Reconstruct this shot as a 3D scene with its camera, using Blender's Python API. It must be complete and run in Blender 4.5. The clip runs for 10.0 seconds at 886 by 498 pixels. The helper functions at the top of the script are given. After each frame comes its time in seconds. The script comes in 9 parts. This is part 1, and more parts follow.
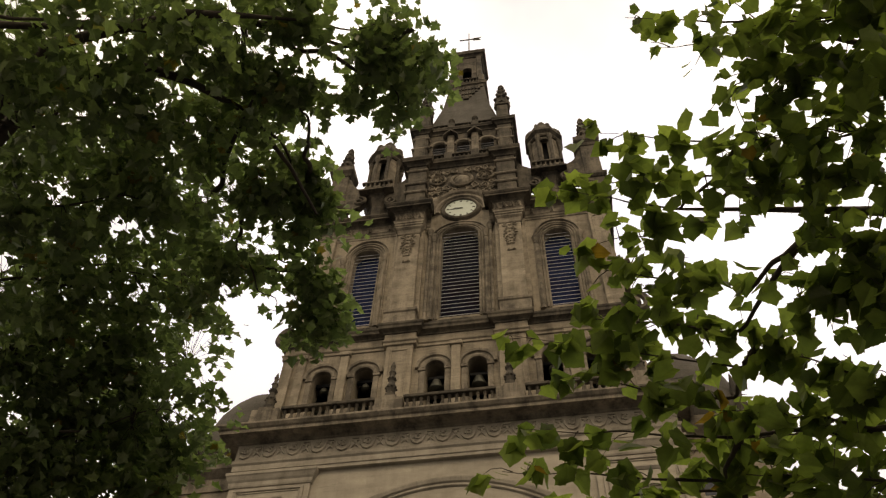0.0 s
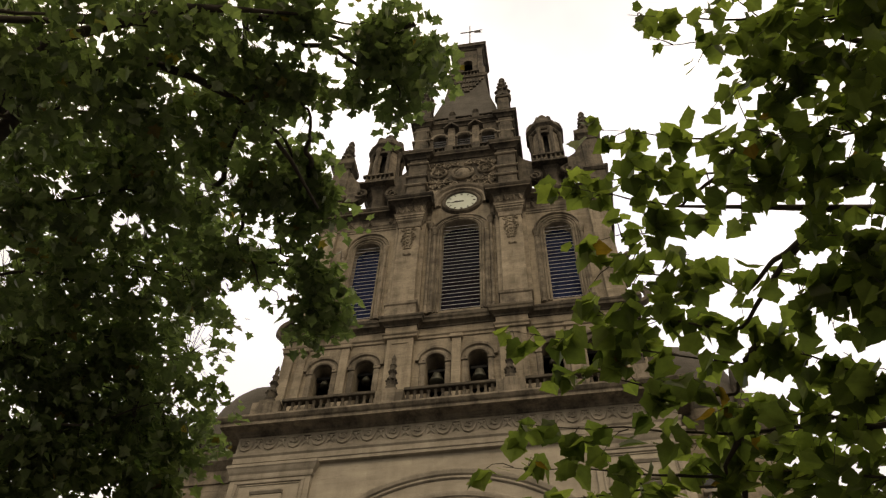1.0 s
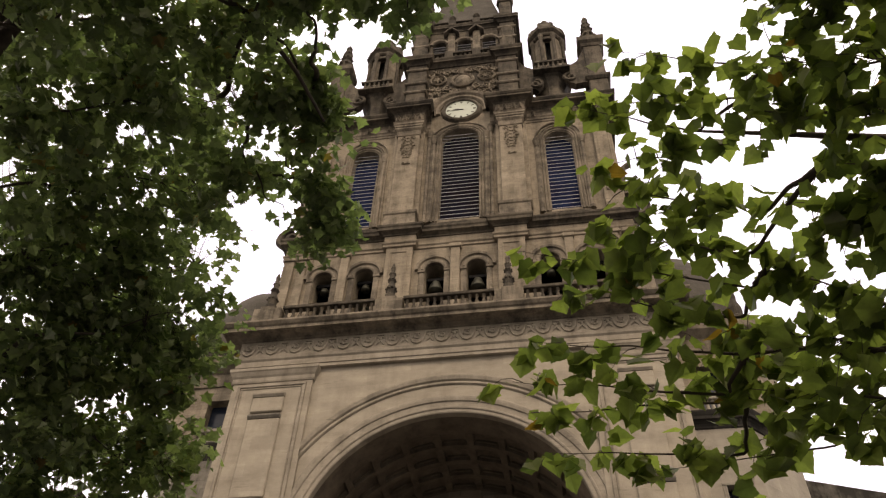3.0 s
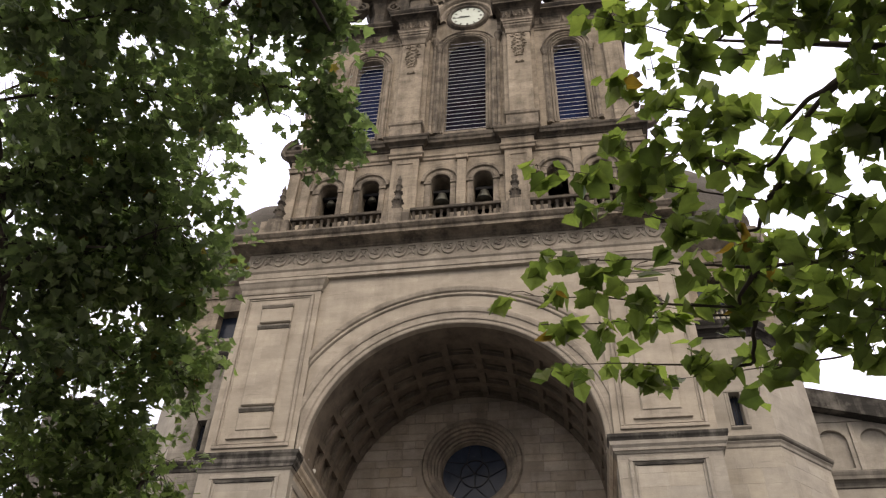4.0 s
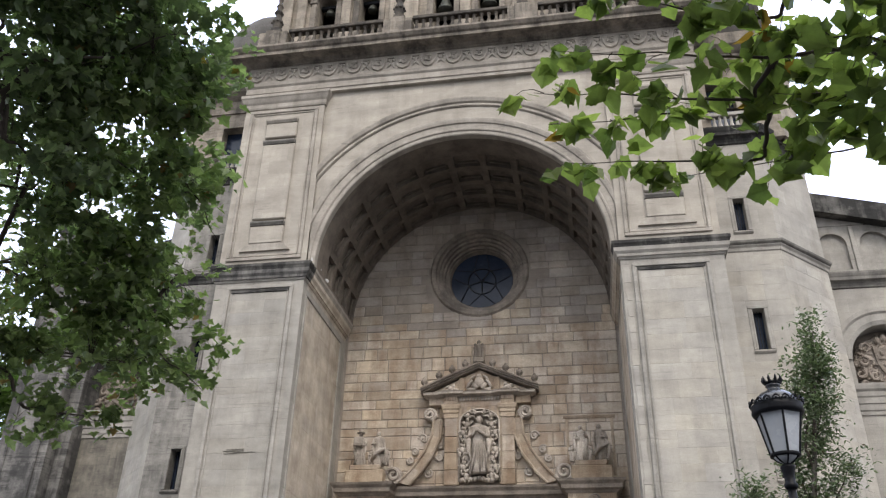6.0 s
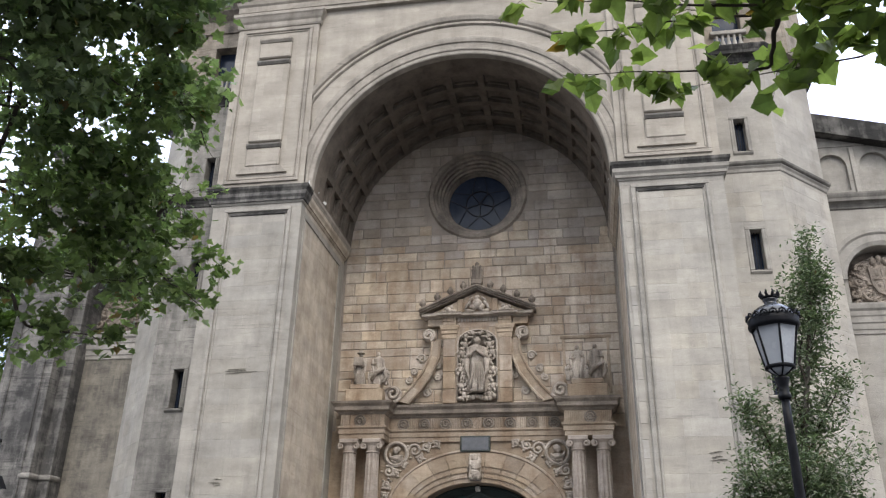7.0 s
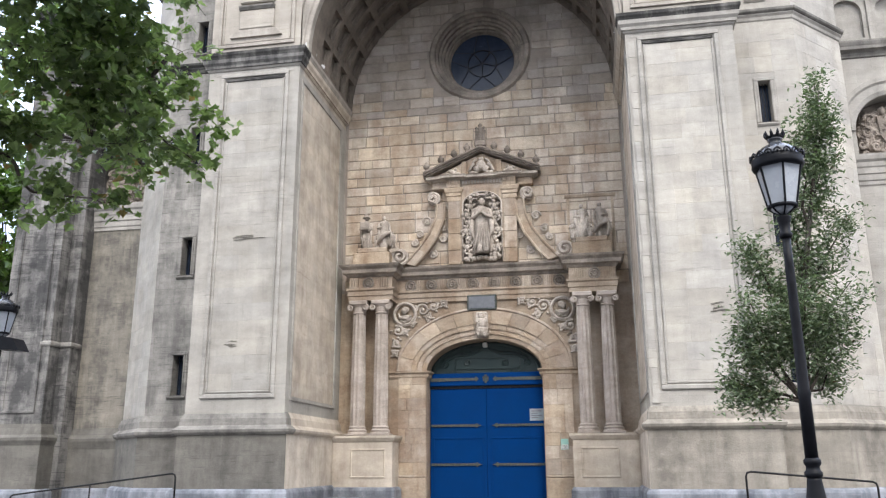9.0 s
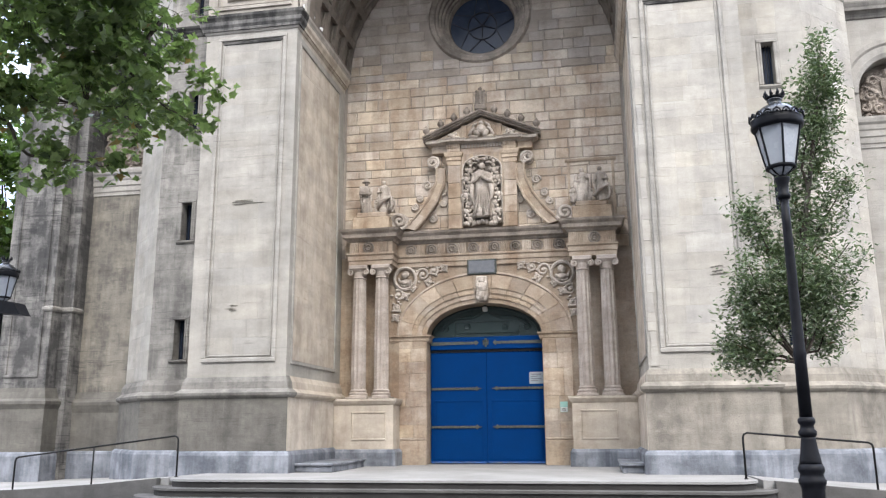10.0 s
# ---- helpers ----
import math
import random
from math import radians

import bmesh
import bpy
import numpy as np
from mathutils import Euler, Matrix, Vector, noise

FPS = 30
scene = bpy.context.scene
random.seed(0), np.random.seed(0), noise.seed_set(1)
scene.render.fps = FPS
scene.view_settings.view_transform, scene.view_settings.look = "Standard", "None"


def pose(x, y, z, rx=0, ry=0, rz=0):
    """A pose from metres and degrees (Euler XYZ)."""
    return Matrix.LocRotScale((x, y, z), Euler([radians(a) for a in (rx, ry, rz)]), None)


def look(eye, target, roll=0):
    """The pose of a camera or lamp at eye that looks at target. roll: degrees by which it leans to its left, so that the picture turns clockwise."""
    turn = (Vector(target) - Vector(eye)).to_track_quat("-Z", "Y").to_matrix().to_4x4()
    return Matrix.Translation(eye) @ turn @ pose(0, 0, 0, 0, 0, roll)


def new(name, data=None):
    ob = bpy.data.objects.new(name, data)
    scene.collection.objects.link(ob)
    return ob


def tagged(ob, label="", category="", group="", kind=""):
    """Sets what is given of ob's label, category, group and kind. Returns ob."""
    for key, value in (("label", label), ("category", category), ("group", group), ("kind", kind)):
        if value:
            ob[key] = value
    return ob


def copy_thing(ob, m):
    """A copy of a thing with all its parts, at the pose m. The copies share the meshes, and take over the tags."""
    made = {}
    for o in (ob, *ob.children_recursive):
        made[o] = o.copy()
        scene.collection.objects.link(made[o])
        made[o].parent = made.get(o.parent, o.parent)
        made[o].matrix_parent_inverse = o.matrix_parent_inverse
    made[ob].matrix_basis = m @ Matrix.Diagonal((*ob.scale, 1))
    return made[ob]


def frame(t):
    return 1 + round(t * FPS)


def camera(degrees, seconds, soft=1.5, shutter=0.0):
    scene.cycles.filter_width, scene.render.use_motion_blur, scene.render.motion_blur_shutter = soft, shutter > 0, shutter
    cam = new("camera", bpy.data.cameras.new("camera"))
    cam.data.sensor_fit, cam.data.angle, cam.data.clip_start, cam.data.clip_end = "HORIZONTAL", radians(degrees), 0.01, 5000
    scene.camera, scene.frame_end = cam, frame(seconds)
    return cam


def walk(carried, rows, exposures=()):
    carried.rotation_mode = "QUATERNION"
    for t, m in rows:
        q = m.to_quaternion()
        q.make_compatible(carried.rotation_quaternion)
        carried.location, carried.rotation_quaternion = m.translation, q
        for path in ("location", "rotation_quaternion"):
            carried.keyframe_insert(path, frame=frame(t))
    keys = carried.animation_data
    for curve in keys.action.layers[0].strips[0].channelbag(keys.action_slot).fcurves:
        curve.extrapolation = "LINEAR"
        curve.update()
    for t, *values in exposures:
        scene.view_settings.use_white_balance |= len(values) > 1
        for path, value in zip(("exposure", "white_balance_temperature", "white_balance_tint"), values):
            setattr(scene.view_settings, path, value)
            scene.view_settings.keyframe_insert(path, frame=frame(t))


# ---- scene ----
cam = camera(57.1, 10.0, 1.25)
PATH = [
    (0, (3.246, -23.401, 1.323), (3.024, -22.286, 2.968), 2.6),
    (0.5, (3.241, -23.411, 1.323), (3.018, -22.289, 2.963), 2.7),
    (1, (3.24, -23.428, 1.328), (3.015, -22.298, 2.963), 2.7),
    (1.5, (3.231, -23.444, 1.324), (3.006, -22.3, 2.949), 2.7),
    (2, (3.203, -23.47, 1.32), (2.974, -22.294, 2.921), 2.7),
    (3.5, (3.111, -23.552, 1.364), (2.861, -22.166, 2.784), 2.5),
    (4, (3.094, -23.545, 1.368), (2.824, -22.086, 2.709), 2.5),
    (4.5, (3.084, -23.535, 1.36), (2.792, -22.006, 2.616), 2.5),
    (5, (3.082, -23.516, 1.359), (2.778, -21.915, 2.518), 2.1),
    (5.5, (3.073, -23.501, 1.328), (2.761, -21.838, 2.393), 1.7),
    (7, (3.021, -23.425, 1.222), (2.702, -21.625, 2.034), 1.1),
    (7.5, (3.022, -23.41, 1.181), (2.688, -21.583, 1.921), 0.8),
    (8, (3.025, -23.385, 1.142), (2.68, -21.532, 1.81), 0.5),
    (8.5, (3.034, -23.361, 1.096), (2.687, -21.483, 1.688), 0.1),
    (9, (3.037, -23.334, 1.048), (2.689, -21.431, 1.558), -0.3),
    (9.5, (3.047, -23.332, 1.022), (2.693, -21.416, 1.471), -0.3),
    (10, (3.071, -23.315, 1.014), (2.716, -21.394, 1.442), -0.4),
]
walk_exposures = ((0.0, 0.06, 12600, 10), (2.2, 0.0, 12600, 10), (3.3, 0.80, 9900, 17), (3.6, 0.88, 9400, 16), (4.5, 0.98, 7900, 13), (5.0, 1.00, 7500, 11), (5.5, 1.24, 7200, 10), (7.0, 1.42, 6900, 9), (8.5, 1.60, 6700, 9), (9.0, 1.96, 6700, 9), (10.0, 2.04, 6700, 9))
walk(cam, [(t, look(eye, target, roll)) for t, eye, target, roll in PATH], walk_exposures)

# ---- light: bright overcast sky, a weak wide sun from the front and the right ----
world = bpy.data.worlds.new("overcast")
scene.world = world
world.use_nodes = True
wn, wl = world.node_tree.nodes, world.node_tree.links
sky = wn.new("ShaderNodeTexSky")
sky.sky_type = "NISHITA"
sky.sun_disc = False
sky.sun_elevation, sky.sun_rotation = radians(48), radians(155)
sky.dust_density = 4.0
coord = wn.new("ShaderNodeTexCoord")
clouds = wn.new("ShaderNodeTexNoise")
clouds.inputs["Scale"].default_value, clouds.inputs["Detail"].default_value = 2.2, 5
ramp = wn.new("ShaderNodeValToRGB")
ramp.color_ramp.elements[0].position, ramp.color_ramp.elements[1].position = 0.36, 0.57
ramp.color_ramp.elements[0].color = (5.6, 6.5, 8.3, 1)
ramp.color_ramp.elements[1].color = (9.8, 10.4, 11.7, 1)
blend = wn.new("ShaderNodeMix")
blend.data_type = "RGBA"
blend.inputs["Factor"].default_value = 0.9
wl.new(coord.outputs["Generated"], clouds.inputs["Vector"])
wl.new(clouds.outputs["Fac"], ramp.inputs["Fac"])
sepz = wn.new("ShaderNodeSeparateXYZ")
wl.new(coord.outputs["Generated"], sepz.inputs[0])
rise = wn.new("ShaderNodeMapRange")      # an overcast sky is about three times as bright overhead as at the horizon
for key, v in (("From Min", 0.0), ("From Max", 1.0), ("To Min", 0.42), ("To Max", 1.26)):
    rise.inputs[key].default_value = v
wl.new(sepz.outputs[2], rise.inputs["Value"])
shade = wn.new("ShaderNodeVectorMath")
shade.operation = "SCALE"
low = wn.new("ShaderNodeMapRange")      # bluer on the side away from the sun
for key, v in (("From Min", 0.05), ("From Max", 0.5), ("To Min", 0.0), ("To Max", 1.0)):
    low.inputs[key].default_value = v
wl.new(sepz.outputs[1], low.inputs["Value"])
tint = wn.new("ShaderNodeMix")
tint.data_type, tint.blend_type = "RGBA", "MULTIPLY"
tint.inputs["B"].default_value = (0.92, 1.0, 1.27, 1)
wl.new(low.outputs["Result"], tint.inputs["Factor"])
wl.new(ramp.outputs["Color"], tint.inputs["A"])
wl.new(tint.outputs["Result"], shade.inputs[0])
wl.new(rise.outputs["Result"], shade.inputs["Scale"])
wl.new(sky.outputs["Color"], blend.inputs["A"])
wl.new(shade.outputs["Vector"], blend.inputs["B"])
wl.new(blend.outputs["Result"], wn["Background"].inputs["Color"])
wn["Background"].inputs["Strength"].default_value = 0.12

sun = new("sun", bpy.data.lights.new("sun", "SUN"))
sun.data.energy, sun.data.angle, sun.data.color = 0.55, radians(18), (1.0, 0.95, 0.88)
sun.matrix_world = look((14, -30, 36), (0, 0, 0))


# ---- materials ----
def nodes_of(name):
    m = bpy.data.materials.new(name)
    m.use_nodes = True
    t = m.node_tree
    return m, t.nodes, t.links, t.nodes["Principled BSDF"]


def add_noise(n, l, vec, scale, detail=4, rough=0.55):
    k = n.new("ShaderNodeTexNoise")
    k.inputs["Scale"].default_value, k.inputs["Detail"].default_value, k.inputs["Roughness"].default_value = scale, detail, rough
    l.new(vec, k.inputs["Vector"])
    return k.outputs["Fac"]


def add_ramp(n, l, fac, a, b, lo=0.0, hi=1.0):
    k = n.new("ShaderNodeMapRange")
    for key, v in (("From Min", a), ("From Max", b), ("To Min", lo), ("To Max", hi)):
        k.inputs[key].default_value = v
    l.new(fac, k.inputs["Value"])
    return k.outputs["Result"]


def add_mix(n, l, fac, a, b, mode="MIX"):
    k = n.new("ShaderNodeMix")
    k.data_type, k.blend_type = "RGBA", mode
    for sock, v in ((k.inputs["Factor"], fac), (k.inputs["A"], a), (k.inputs["B"], b)):
        if isinstance(v, (int, float)):
            sock.default_value = v
        elif isinstance(v, tuple):
            sock.default_value = (*v, 1)
        else:
            l.new(v, sock)
    return k.outputs["Result"]


def stretch(n, l, vec, sx, sy, sz):
    k = n.new("ShaderNodeMapping")
    k.inputs["Scale"].default_value = (sx, sy, sz)
    l.new(vec, k.inputs["Vector"])
    return k.outputs["Vector"]


def stone(name, col, other, stain_col, stain=0.5, reach=(0.5, 0.75), block=None, rough=0.85, bump=0.25, each=0.0, joint=0.55, coarse=1.0, drip=0.0, beds=0.5):
    """Weathered stone: two tones, drawn-out rain streaks, grain, and faint ashlar joints where block is (length, height)."""
    m, n, l, p = nodes_of(name)
    geo = n.new("ShaderNodeNewGeometry")
    pos = geo.outputs["Position"]
    big = add_noise(n, l, pos, 0.55, 5, 0.6)
    c = add_mix(n, l, add_ramp(n, l, big, 0.35, 0.68), col, other)
    if each:
        info = n.new("ShaderNodeObjectInfo")
        draws = []
        for k in (1.0, 7.31):
            pick = n.new("ShaderNodeMath")
            pick.operation = "ADD"
            l.new(info.outputs["Random"], pick.inputs[0])
            l.new(geo.outputs["Random Per Island"], pick.inputs[1])
            scaled = n.new("ShaderNodeMath")
            scaled.operation = "MULTIPLY"
            l.new(pick.outputs[0], scaled.inputs[0])
            scaled.inputs[1].default_value = k
            part_of = n.new("ShaderNodeMath")
            part_of.operation = "FRACT"
            l.new(scaled.outputs[0], part_of.inputs[0])
            draws.append(part_of.outputs[0])
        bright, warm = draws
        tone = n.new("ShaderNodeCombineColor")
        v = add_ramp(n, l, bright, 0, 1, 1 - each, 1 + each * 0.55)
        hue = min(1.0, each * 4)
        for i, (cool, hot) in enumerate(((1 - 0.015 * hue, 1 + 0.02 * hue), (1.0, 1 - 0.025 * hue), (1 + 0.04 * hue, 1 - 0.11 * hue))):
            both = n.new("ShaderNodeMath")
            both.operation = "MULTIPLY"
            l.new(v, both.inputs[0])
            l.new(add_ramp(n, l, warm, 0, 1, cool, hot), both.inputs[1])
            l.new(both.outputs[0], tone.inputs[i])
        c = add_mix(n, l, 1.0, c, tone.outputs[0], "MULTIPLY")
    heights = add_noise(n, l, pos, 34, 6, 0.65)
    if block:
        sep = n.new("ShaderNodeSeparateXYZ")
        l.new(pos, sep.inputs[0])
        along = n.new("ShaderNodeMath")
        along.operation = "ADD"
        l.new(sep.outputs[0], along.inputs[0])
        l.new(sep.outputs[1], along.inputs[1])
        uv = n.new("ShaderNodeCombineXYZ")
        l.new(along.outputs[0], uv.inputs[0])
        l.new(sep.outputs[2], uv.inputs[1])
        b = n.new("ShaderNodeTexBrick")
        b.offset = 0.43
        for key, v in (("Scale", 1.0), ("Brick Width", block[0]), ("Row Height", block[1]), ("Mortar Size", 0.005), ("Mortar Smooth", 0.4), ("Bias", 0.0)):
            b.inputs[key].default_value = v
        b.inputs["Color1"].default_value, b.inputs["Color2"].default_value, b.inputs["Mortar"].default_value = (0.87, 0.865, 0.85, 1), (1.05, 1.045, 1.03, 1), (joint, joint, joint, 1)
        l.new(uv.outputs[0], b.inputs["Vector"])
        c = add_mix(n, l, 0.75, c, b.outputs["Color"], "MULTIPLY")
    streak = add_noise(n, l, stretch(n, l, pos, 1.9, 1.9, 0.22), 1.0, 6, 0.62)
    blot = add_noise(n, l, pos, 1.7, 6, 0.65)
    both = n.new("ShaderNodeMath")
    both.operation = "MULTIPLY"
    l.new(add_ramp(n, l, streak, reach[0] - 0.12, reach[1]), both.inputs[0])
    l.new(add_ramp(n, l, blot, reach[0] - 0.15, reach[1]), both.inputs[1])
    c = add_mix(n, l, add_ramp(n, l, both.outputs[0], 0, 0.6, 0, stain), c, stain_col)
    if drip:
        fine = add_noise(n, l, stretch(n, l, pos, 7.0, 7.0, 0.8), 1.0, 5, 0.6)
        bands = add_noise(n, l, stretch(n, l, pos, 0.8, 0.8, 2.2), 1.0, 5, 0.65)
        runs = n.new("ShaderNodeMath")
        runs.operation = "MULTIPLY"
        l.new(add_ramp(n, l, fine, 0.40, 0.58), runs.inputs[0])
        l.new(add_ramp(n, l, bands, 0.47, 0.60), runs.inputs[1])
        c = add_mix(n, l, add_ramp(n, l, runs.outputs[0], 0, 1, 0, drip), c, stain_col)
    mid = add_noise(n, l, stretch(n, l, pos, 1.0, 1.0, 1.7), 5.5, 7, 0.72)
    patch = add_noise(n, l, stretch(n, l, pos, 0.85, 0.85, 2.4), 1.0, 3, 0.5)
    for fac, lo, hi in ((heights, 1 - 0.06 * coarse, 1 + 0.045 * coarse), (mid, 1 - 0.07 * coarse, 1 + 0.055 * coarse), (patch, 0.88, 1.13)):
        g = n.new("ShaderNodeCombineColor")
        v = add_ramp(n, l, fac, 0.3, 0.7, lo, hi)
        for i in range(3):
            l.new(v, g.inputs[i])
        c = add_mix(n, l, 1.0, c, g.outputs[0], "MULTIPLY")
    pits = add_noise(n, l, pos, 13, 3, 0.5)
    c = add_mix(n, l, add_ramp(n, l, pits, 0.70, 0.78, 0, 0.35), c, stain_col)
    seam = add_noise(n, l, stretch(n, l, pos, 1.6, 1.6, 21.0), 1.0, 3, 0.55)
    where = add_noise(n, l, stretch(n, l, pos, 0.7, 0.7, 1.3), 1.0, 4, 0.6)
    lines = n.new("ShaderNodeMath")      # weathered beds: short level lines in patches
    lines.operation = "MULTIPLY"
    l.new(add_ramp(n, l, seam, 0.63 - 0.08 * beds, 0.73 - 0.08 * beds), lines.inputs[0])
    l.new(add_ramp(n, l, where, 0.56 - 0.12 * beds, 0.68 - 0.12 * beds), lines.inputs[1])
    c = add_mix(n, l, add_ramp(n, l, lines.outputs[0], 0, 1, 0, 0.16 + 0.42 * beds), c, stain_col)
    l.new(c, p.inputs["Base Color"])
    p.inputs["Roughness"].default_value = rough
    p.inputs["Specular IOR Level"].default_value = 0.25
    bp = n.new("ShaderNodeBump")
    bp.inputs["Strength"].default_value, bp.inputs["Distance"].default_value = bump, 0.04
    rough_sum = n.new("ShaderNodeMath")
    l.new(heights, rough_sum.inputs[0])
    l.new(mid, rough_sum.inputs[1])
    l.new(rough_sum.outputs[0], bp.inputs["Height"])
    l.new(bp.outputs["Normal"], p.inputs["Normal"])
    return m


def paint(name, col, other=None, rough=0.5, metal=0.0, scale=6.0, bump=0.08, spread=(0.4, 0.7)):
    """A painted, metal or plain surface with patchy wear."""
    m, n, l, p = nodes_of(name)
    geo = n.new("ShaderNodeNewGeometry")
    f = add_noise(n, l, geo.outputs["Position"], scale, 6, 0.65)
    fine = add_noise(n, l, geo.outputs["Position"], scale * 9, 4, 0.6)
    c = add_mix(n, l, add_ramp(n, l, f, *spread), col, other or tuple(v * 0.8 for v in col))
    l.new(c, p.inputs["Base Color"])
    l.new(add_ramp(n, l, f, 0.3, 0.7, max(rough - 0.1, 0.02), min(rough + 0.12, 1)), p.inputs["Roughness"])
    p.inputs["Metallic"].default_value = metal
    bp = n.new("ShaderNodeBump")
    bp.inputs["Strength"].default_value, bp.inputs["Distance"].default_value = bump, 0.01
    l.new(fine, bp.inputs["Height"])
    l.new(bp.outputs["Normal"], p.inputs["Normal"])
    return m


def foliage(name, lo, hi, odd, gloss=0.4, thin=0.45, islands=True):
    """Leaves: colour differs from leaf to leaf, and light comes through them."""
    m, n, l, p = nodes_of(name)
    if islands:
        geo = n.new("ShaderNodeNewGeometry")
        r = geo.outputs["Random Per Island"]
    else:
        info = n.new("ShaderNodeObjectInfo")
        r = info.outputs["Random"]
    geo2 = n.new("ShaderNodeNewGeometry")
    c = add_mix(n, l, r, lo, hi)
    c = add_mix(n, l, add_ramp(n, l, r, 0.985, 0.988), c, odd)
    vein = add_noise(n, l, geo2.outputs["Position"], 16, 3, 0.6)
    k = n.new("ShaderNodeCombineColor")
    for i in range(3):
        l.new(add_ramp(n, l, vein, 0.3, 0.7, 0.78, 1.15), k.inputs[i])
    c = add_mix(n, l, 1.0, c, k.outputs[0], "MULTIPLY")
    l.new(c, p.inputs["Base Color"])
    p.inputs["Roughness"].default_value = gloss
    p.inputs["Specular IOR Level"].default_value = 0.5
    tr = n.new("ShaderNodeBsdfTranslucent")
    bright = add_mix(n, l, 1.0, c, (1.15, 1.35, 0.82), "MULTIPLY")
    l.new(bright, tr.inputs["Color"])
    mx = n.new("ShaderNodeMixShader")
    mx.inputs[0].default_value = thin
    l.new(p.outputs[0], mx.inputs[1])
    l.new(tr.outputs[0], mx.inputs[2])
    l.new(mx.outputs[0], n["Material Output"].inputs["Surface"])
    return m


STONE = stone("pale_ashlar", (0.385, 0.357, 0.318), (0.340, 0.320, 0.293), (0.150, 0.139, 0.124), 0.42, (0.45, 0.74), (0.72, 0.41), joint=0.8)
STONE_UP = stone("warm_upper_ashlar", (0.41, 0.371, 0.321), (0.355, 0.322, 0.282), (0.150, 0.130, 0.108), 0.42, (0.45, 0.74), (0.95, 0.45), joint=0.85)
STONE_UP_TRIM = stone("warm_upper_trim", (0.396, 0.357, 0.309), (0.317, 0.285, 0.247), (0.092, 0.081, 0.069), 0.55, (0.43, 0.70), coarse=1.5)
STONE_BLOCK = stone("pale_ashlar_block", (0.422, 0.392, 0.345), (0.370, 0.348, 0.316), (0.155, 0.145, 0.133), 0.45, (0.45, 0.72), None, each=0.10, beds=0.5, coarse=0.9)
# west pier and plinth take darker stone than their east counterparts
STONE_WEST = stone("grey_west_ashlar", (0.378, 0.350, 0.310), (0.318, 0.299, 0.270), (0.125, 0.117, 0.107), 0.45, (0.44, 0.72), None, each=0.08, drip=0.05, beds=0.5, coarse=0.9)
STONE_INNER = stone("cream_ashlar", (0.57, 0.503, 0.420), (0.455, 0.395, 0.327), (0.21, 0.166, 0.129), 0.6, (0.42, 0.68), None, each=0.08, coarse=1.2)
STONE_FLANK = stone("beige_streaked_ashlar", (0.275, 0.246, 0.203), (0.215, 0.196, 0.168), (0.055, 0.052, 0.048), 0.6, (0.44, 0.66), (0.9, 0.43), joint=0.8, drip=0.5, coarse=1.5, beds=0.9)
STONE_PLINTH_WEST = stone("dark_plinth_stone", (0.180, 0.166, 0.145), (0.122, 0.114, 0.102), (0.048, 0.045, 0.041), 0.6, (0.42, 0.70), (0.95, 0.42), joint=0.75, coarse=1.4, drip=0.3, beds=0.6)
STONE_MOULD_WEST = stone("dark_moulding", (0.265, 0.246, 0.220), (0.185, 0.173, 0.157), (0.055, 0.051, 0.047), 0.7, (0.41, 0.66), coarse=1.6, drip=0.3)
STONE_TRIM = stone("pale_stone_trim", (0.390, 0.362, 0.322), (0.325, 0.305, 0.277), (0.112, 0.105, 0.097), 0.55, (0.43, 0.70), coarse=1.4)
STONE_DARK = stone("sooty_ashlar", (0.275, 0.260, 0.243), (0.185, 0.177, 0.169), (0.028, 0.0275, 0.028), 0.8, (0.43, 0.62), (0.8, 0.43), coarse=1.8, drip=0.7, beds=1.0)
STONE_STAIR = stone("grey_stair_ashlar", (0.315, 0.296, 0.270), (0.235, 0.222, 0.205), (0.062, 0.059, 0.055), 0.7, (0.45, 0.68), (0.8, 0.43), coarse=1.6, drip=0.5, beds=0.8)
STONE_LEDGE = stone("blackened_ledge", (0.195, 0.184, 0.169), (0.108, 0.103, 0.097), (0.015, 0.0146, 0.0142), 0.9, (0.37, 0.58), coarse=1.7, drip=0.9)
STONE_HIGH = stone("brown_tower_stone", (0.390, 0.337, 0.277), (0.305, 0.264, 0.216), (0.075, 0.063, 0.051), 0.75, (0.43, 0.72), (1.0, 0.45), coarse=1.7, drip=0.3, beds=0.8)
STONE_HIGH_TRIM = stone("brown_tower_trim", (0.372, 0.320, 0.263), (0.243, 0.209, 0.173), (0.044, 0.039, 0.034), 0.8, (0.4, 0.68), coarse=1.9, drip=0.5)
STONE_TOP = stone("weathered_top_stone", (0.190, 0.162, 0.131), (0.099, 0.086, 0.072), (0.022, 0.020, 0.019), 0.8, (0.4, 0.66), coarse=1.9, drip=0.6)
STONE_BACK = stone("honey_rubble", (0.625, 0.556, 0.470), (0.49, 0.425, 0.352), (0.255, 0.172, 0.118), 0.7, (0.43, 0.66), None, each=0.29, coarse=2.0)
# deep porch shade is put into this dark vault and soffit colour
STONE_BACK_HIGH = stone("shaded_vault_stone", (0.205, 0.170, 0.140), (0.146, 0.121, 0.099), (0.054, 0.046, 0.038), 0.65, (0.44, 0.70), coarse=1.5, drip=0.2)
# upper courses: greyer stone, with the porch's shade also put into its tone
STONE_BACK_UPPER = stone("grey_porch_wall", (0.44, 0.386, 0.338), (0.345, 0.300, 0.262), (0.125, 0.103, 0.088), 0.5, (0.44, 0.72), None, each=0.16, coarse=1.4)
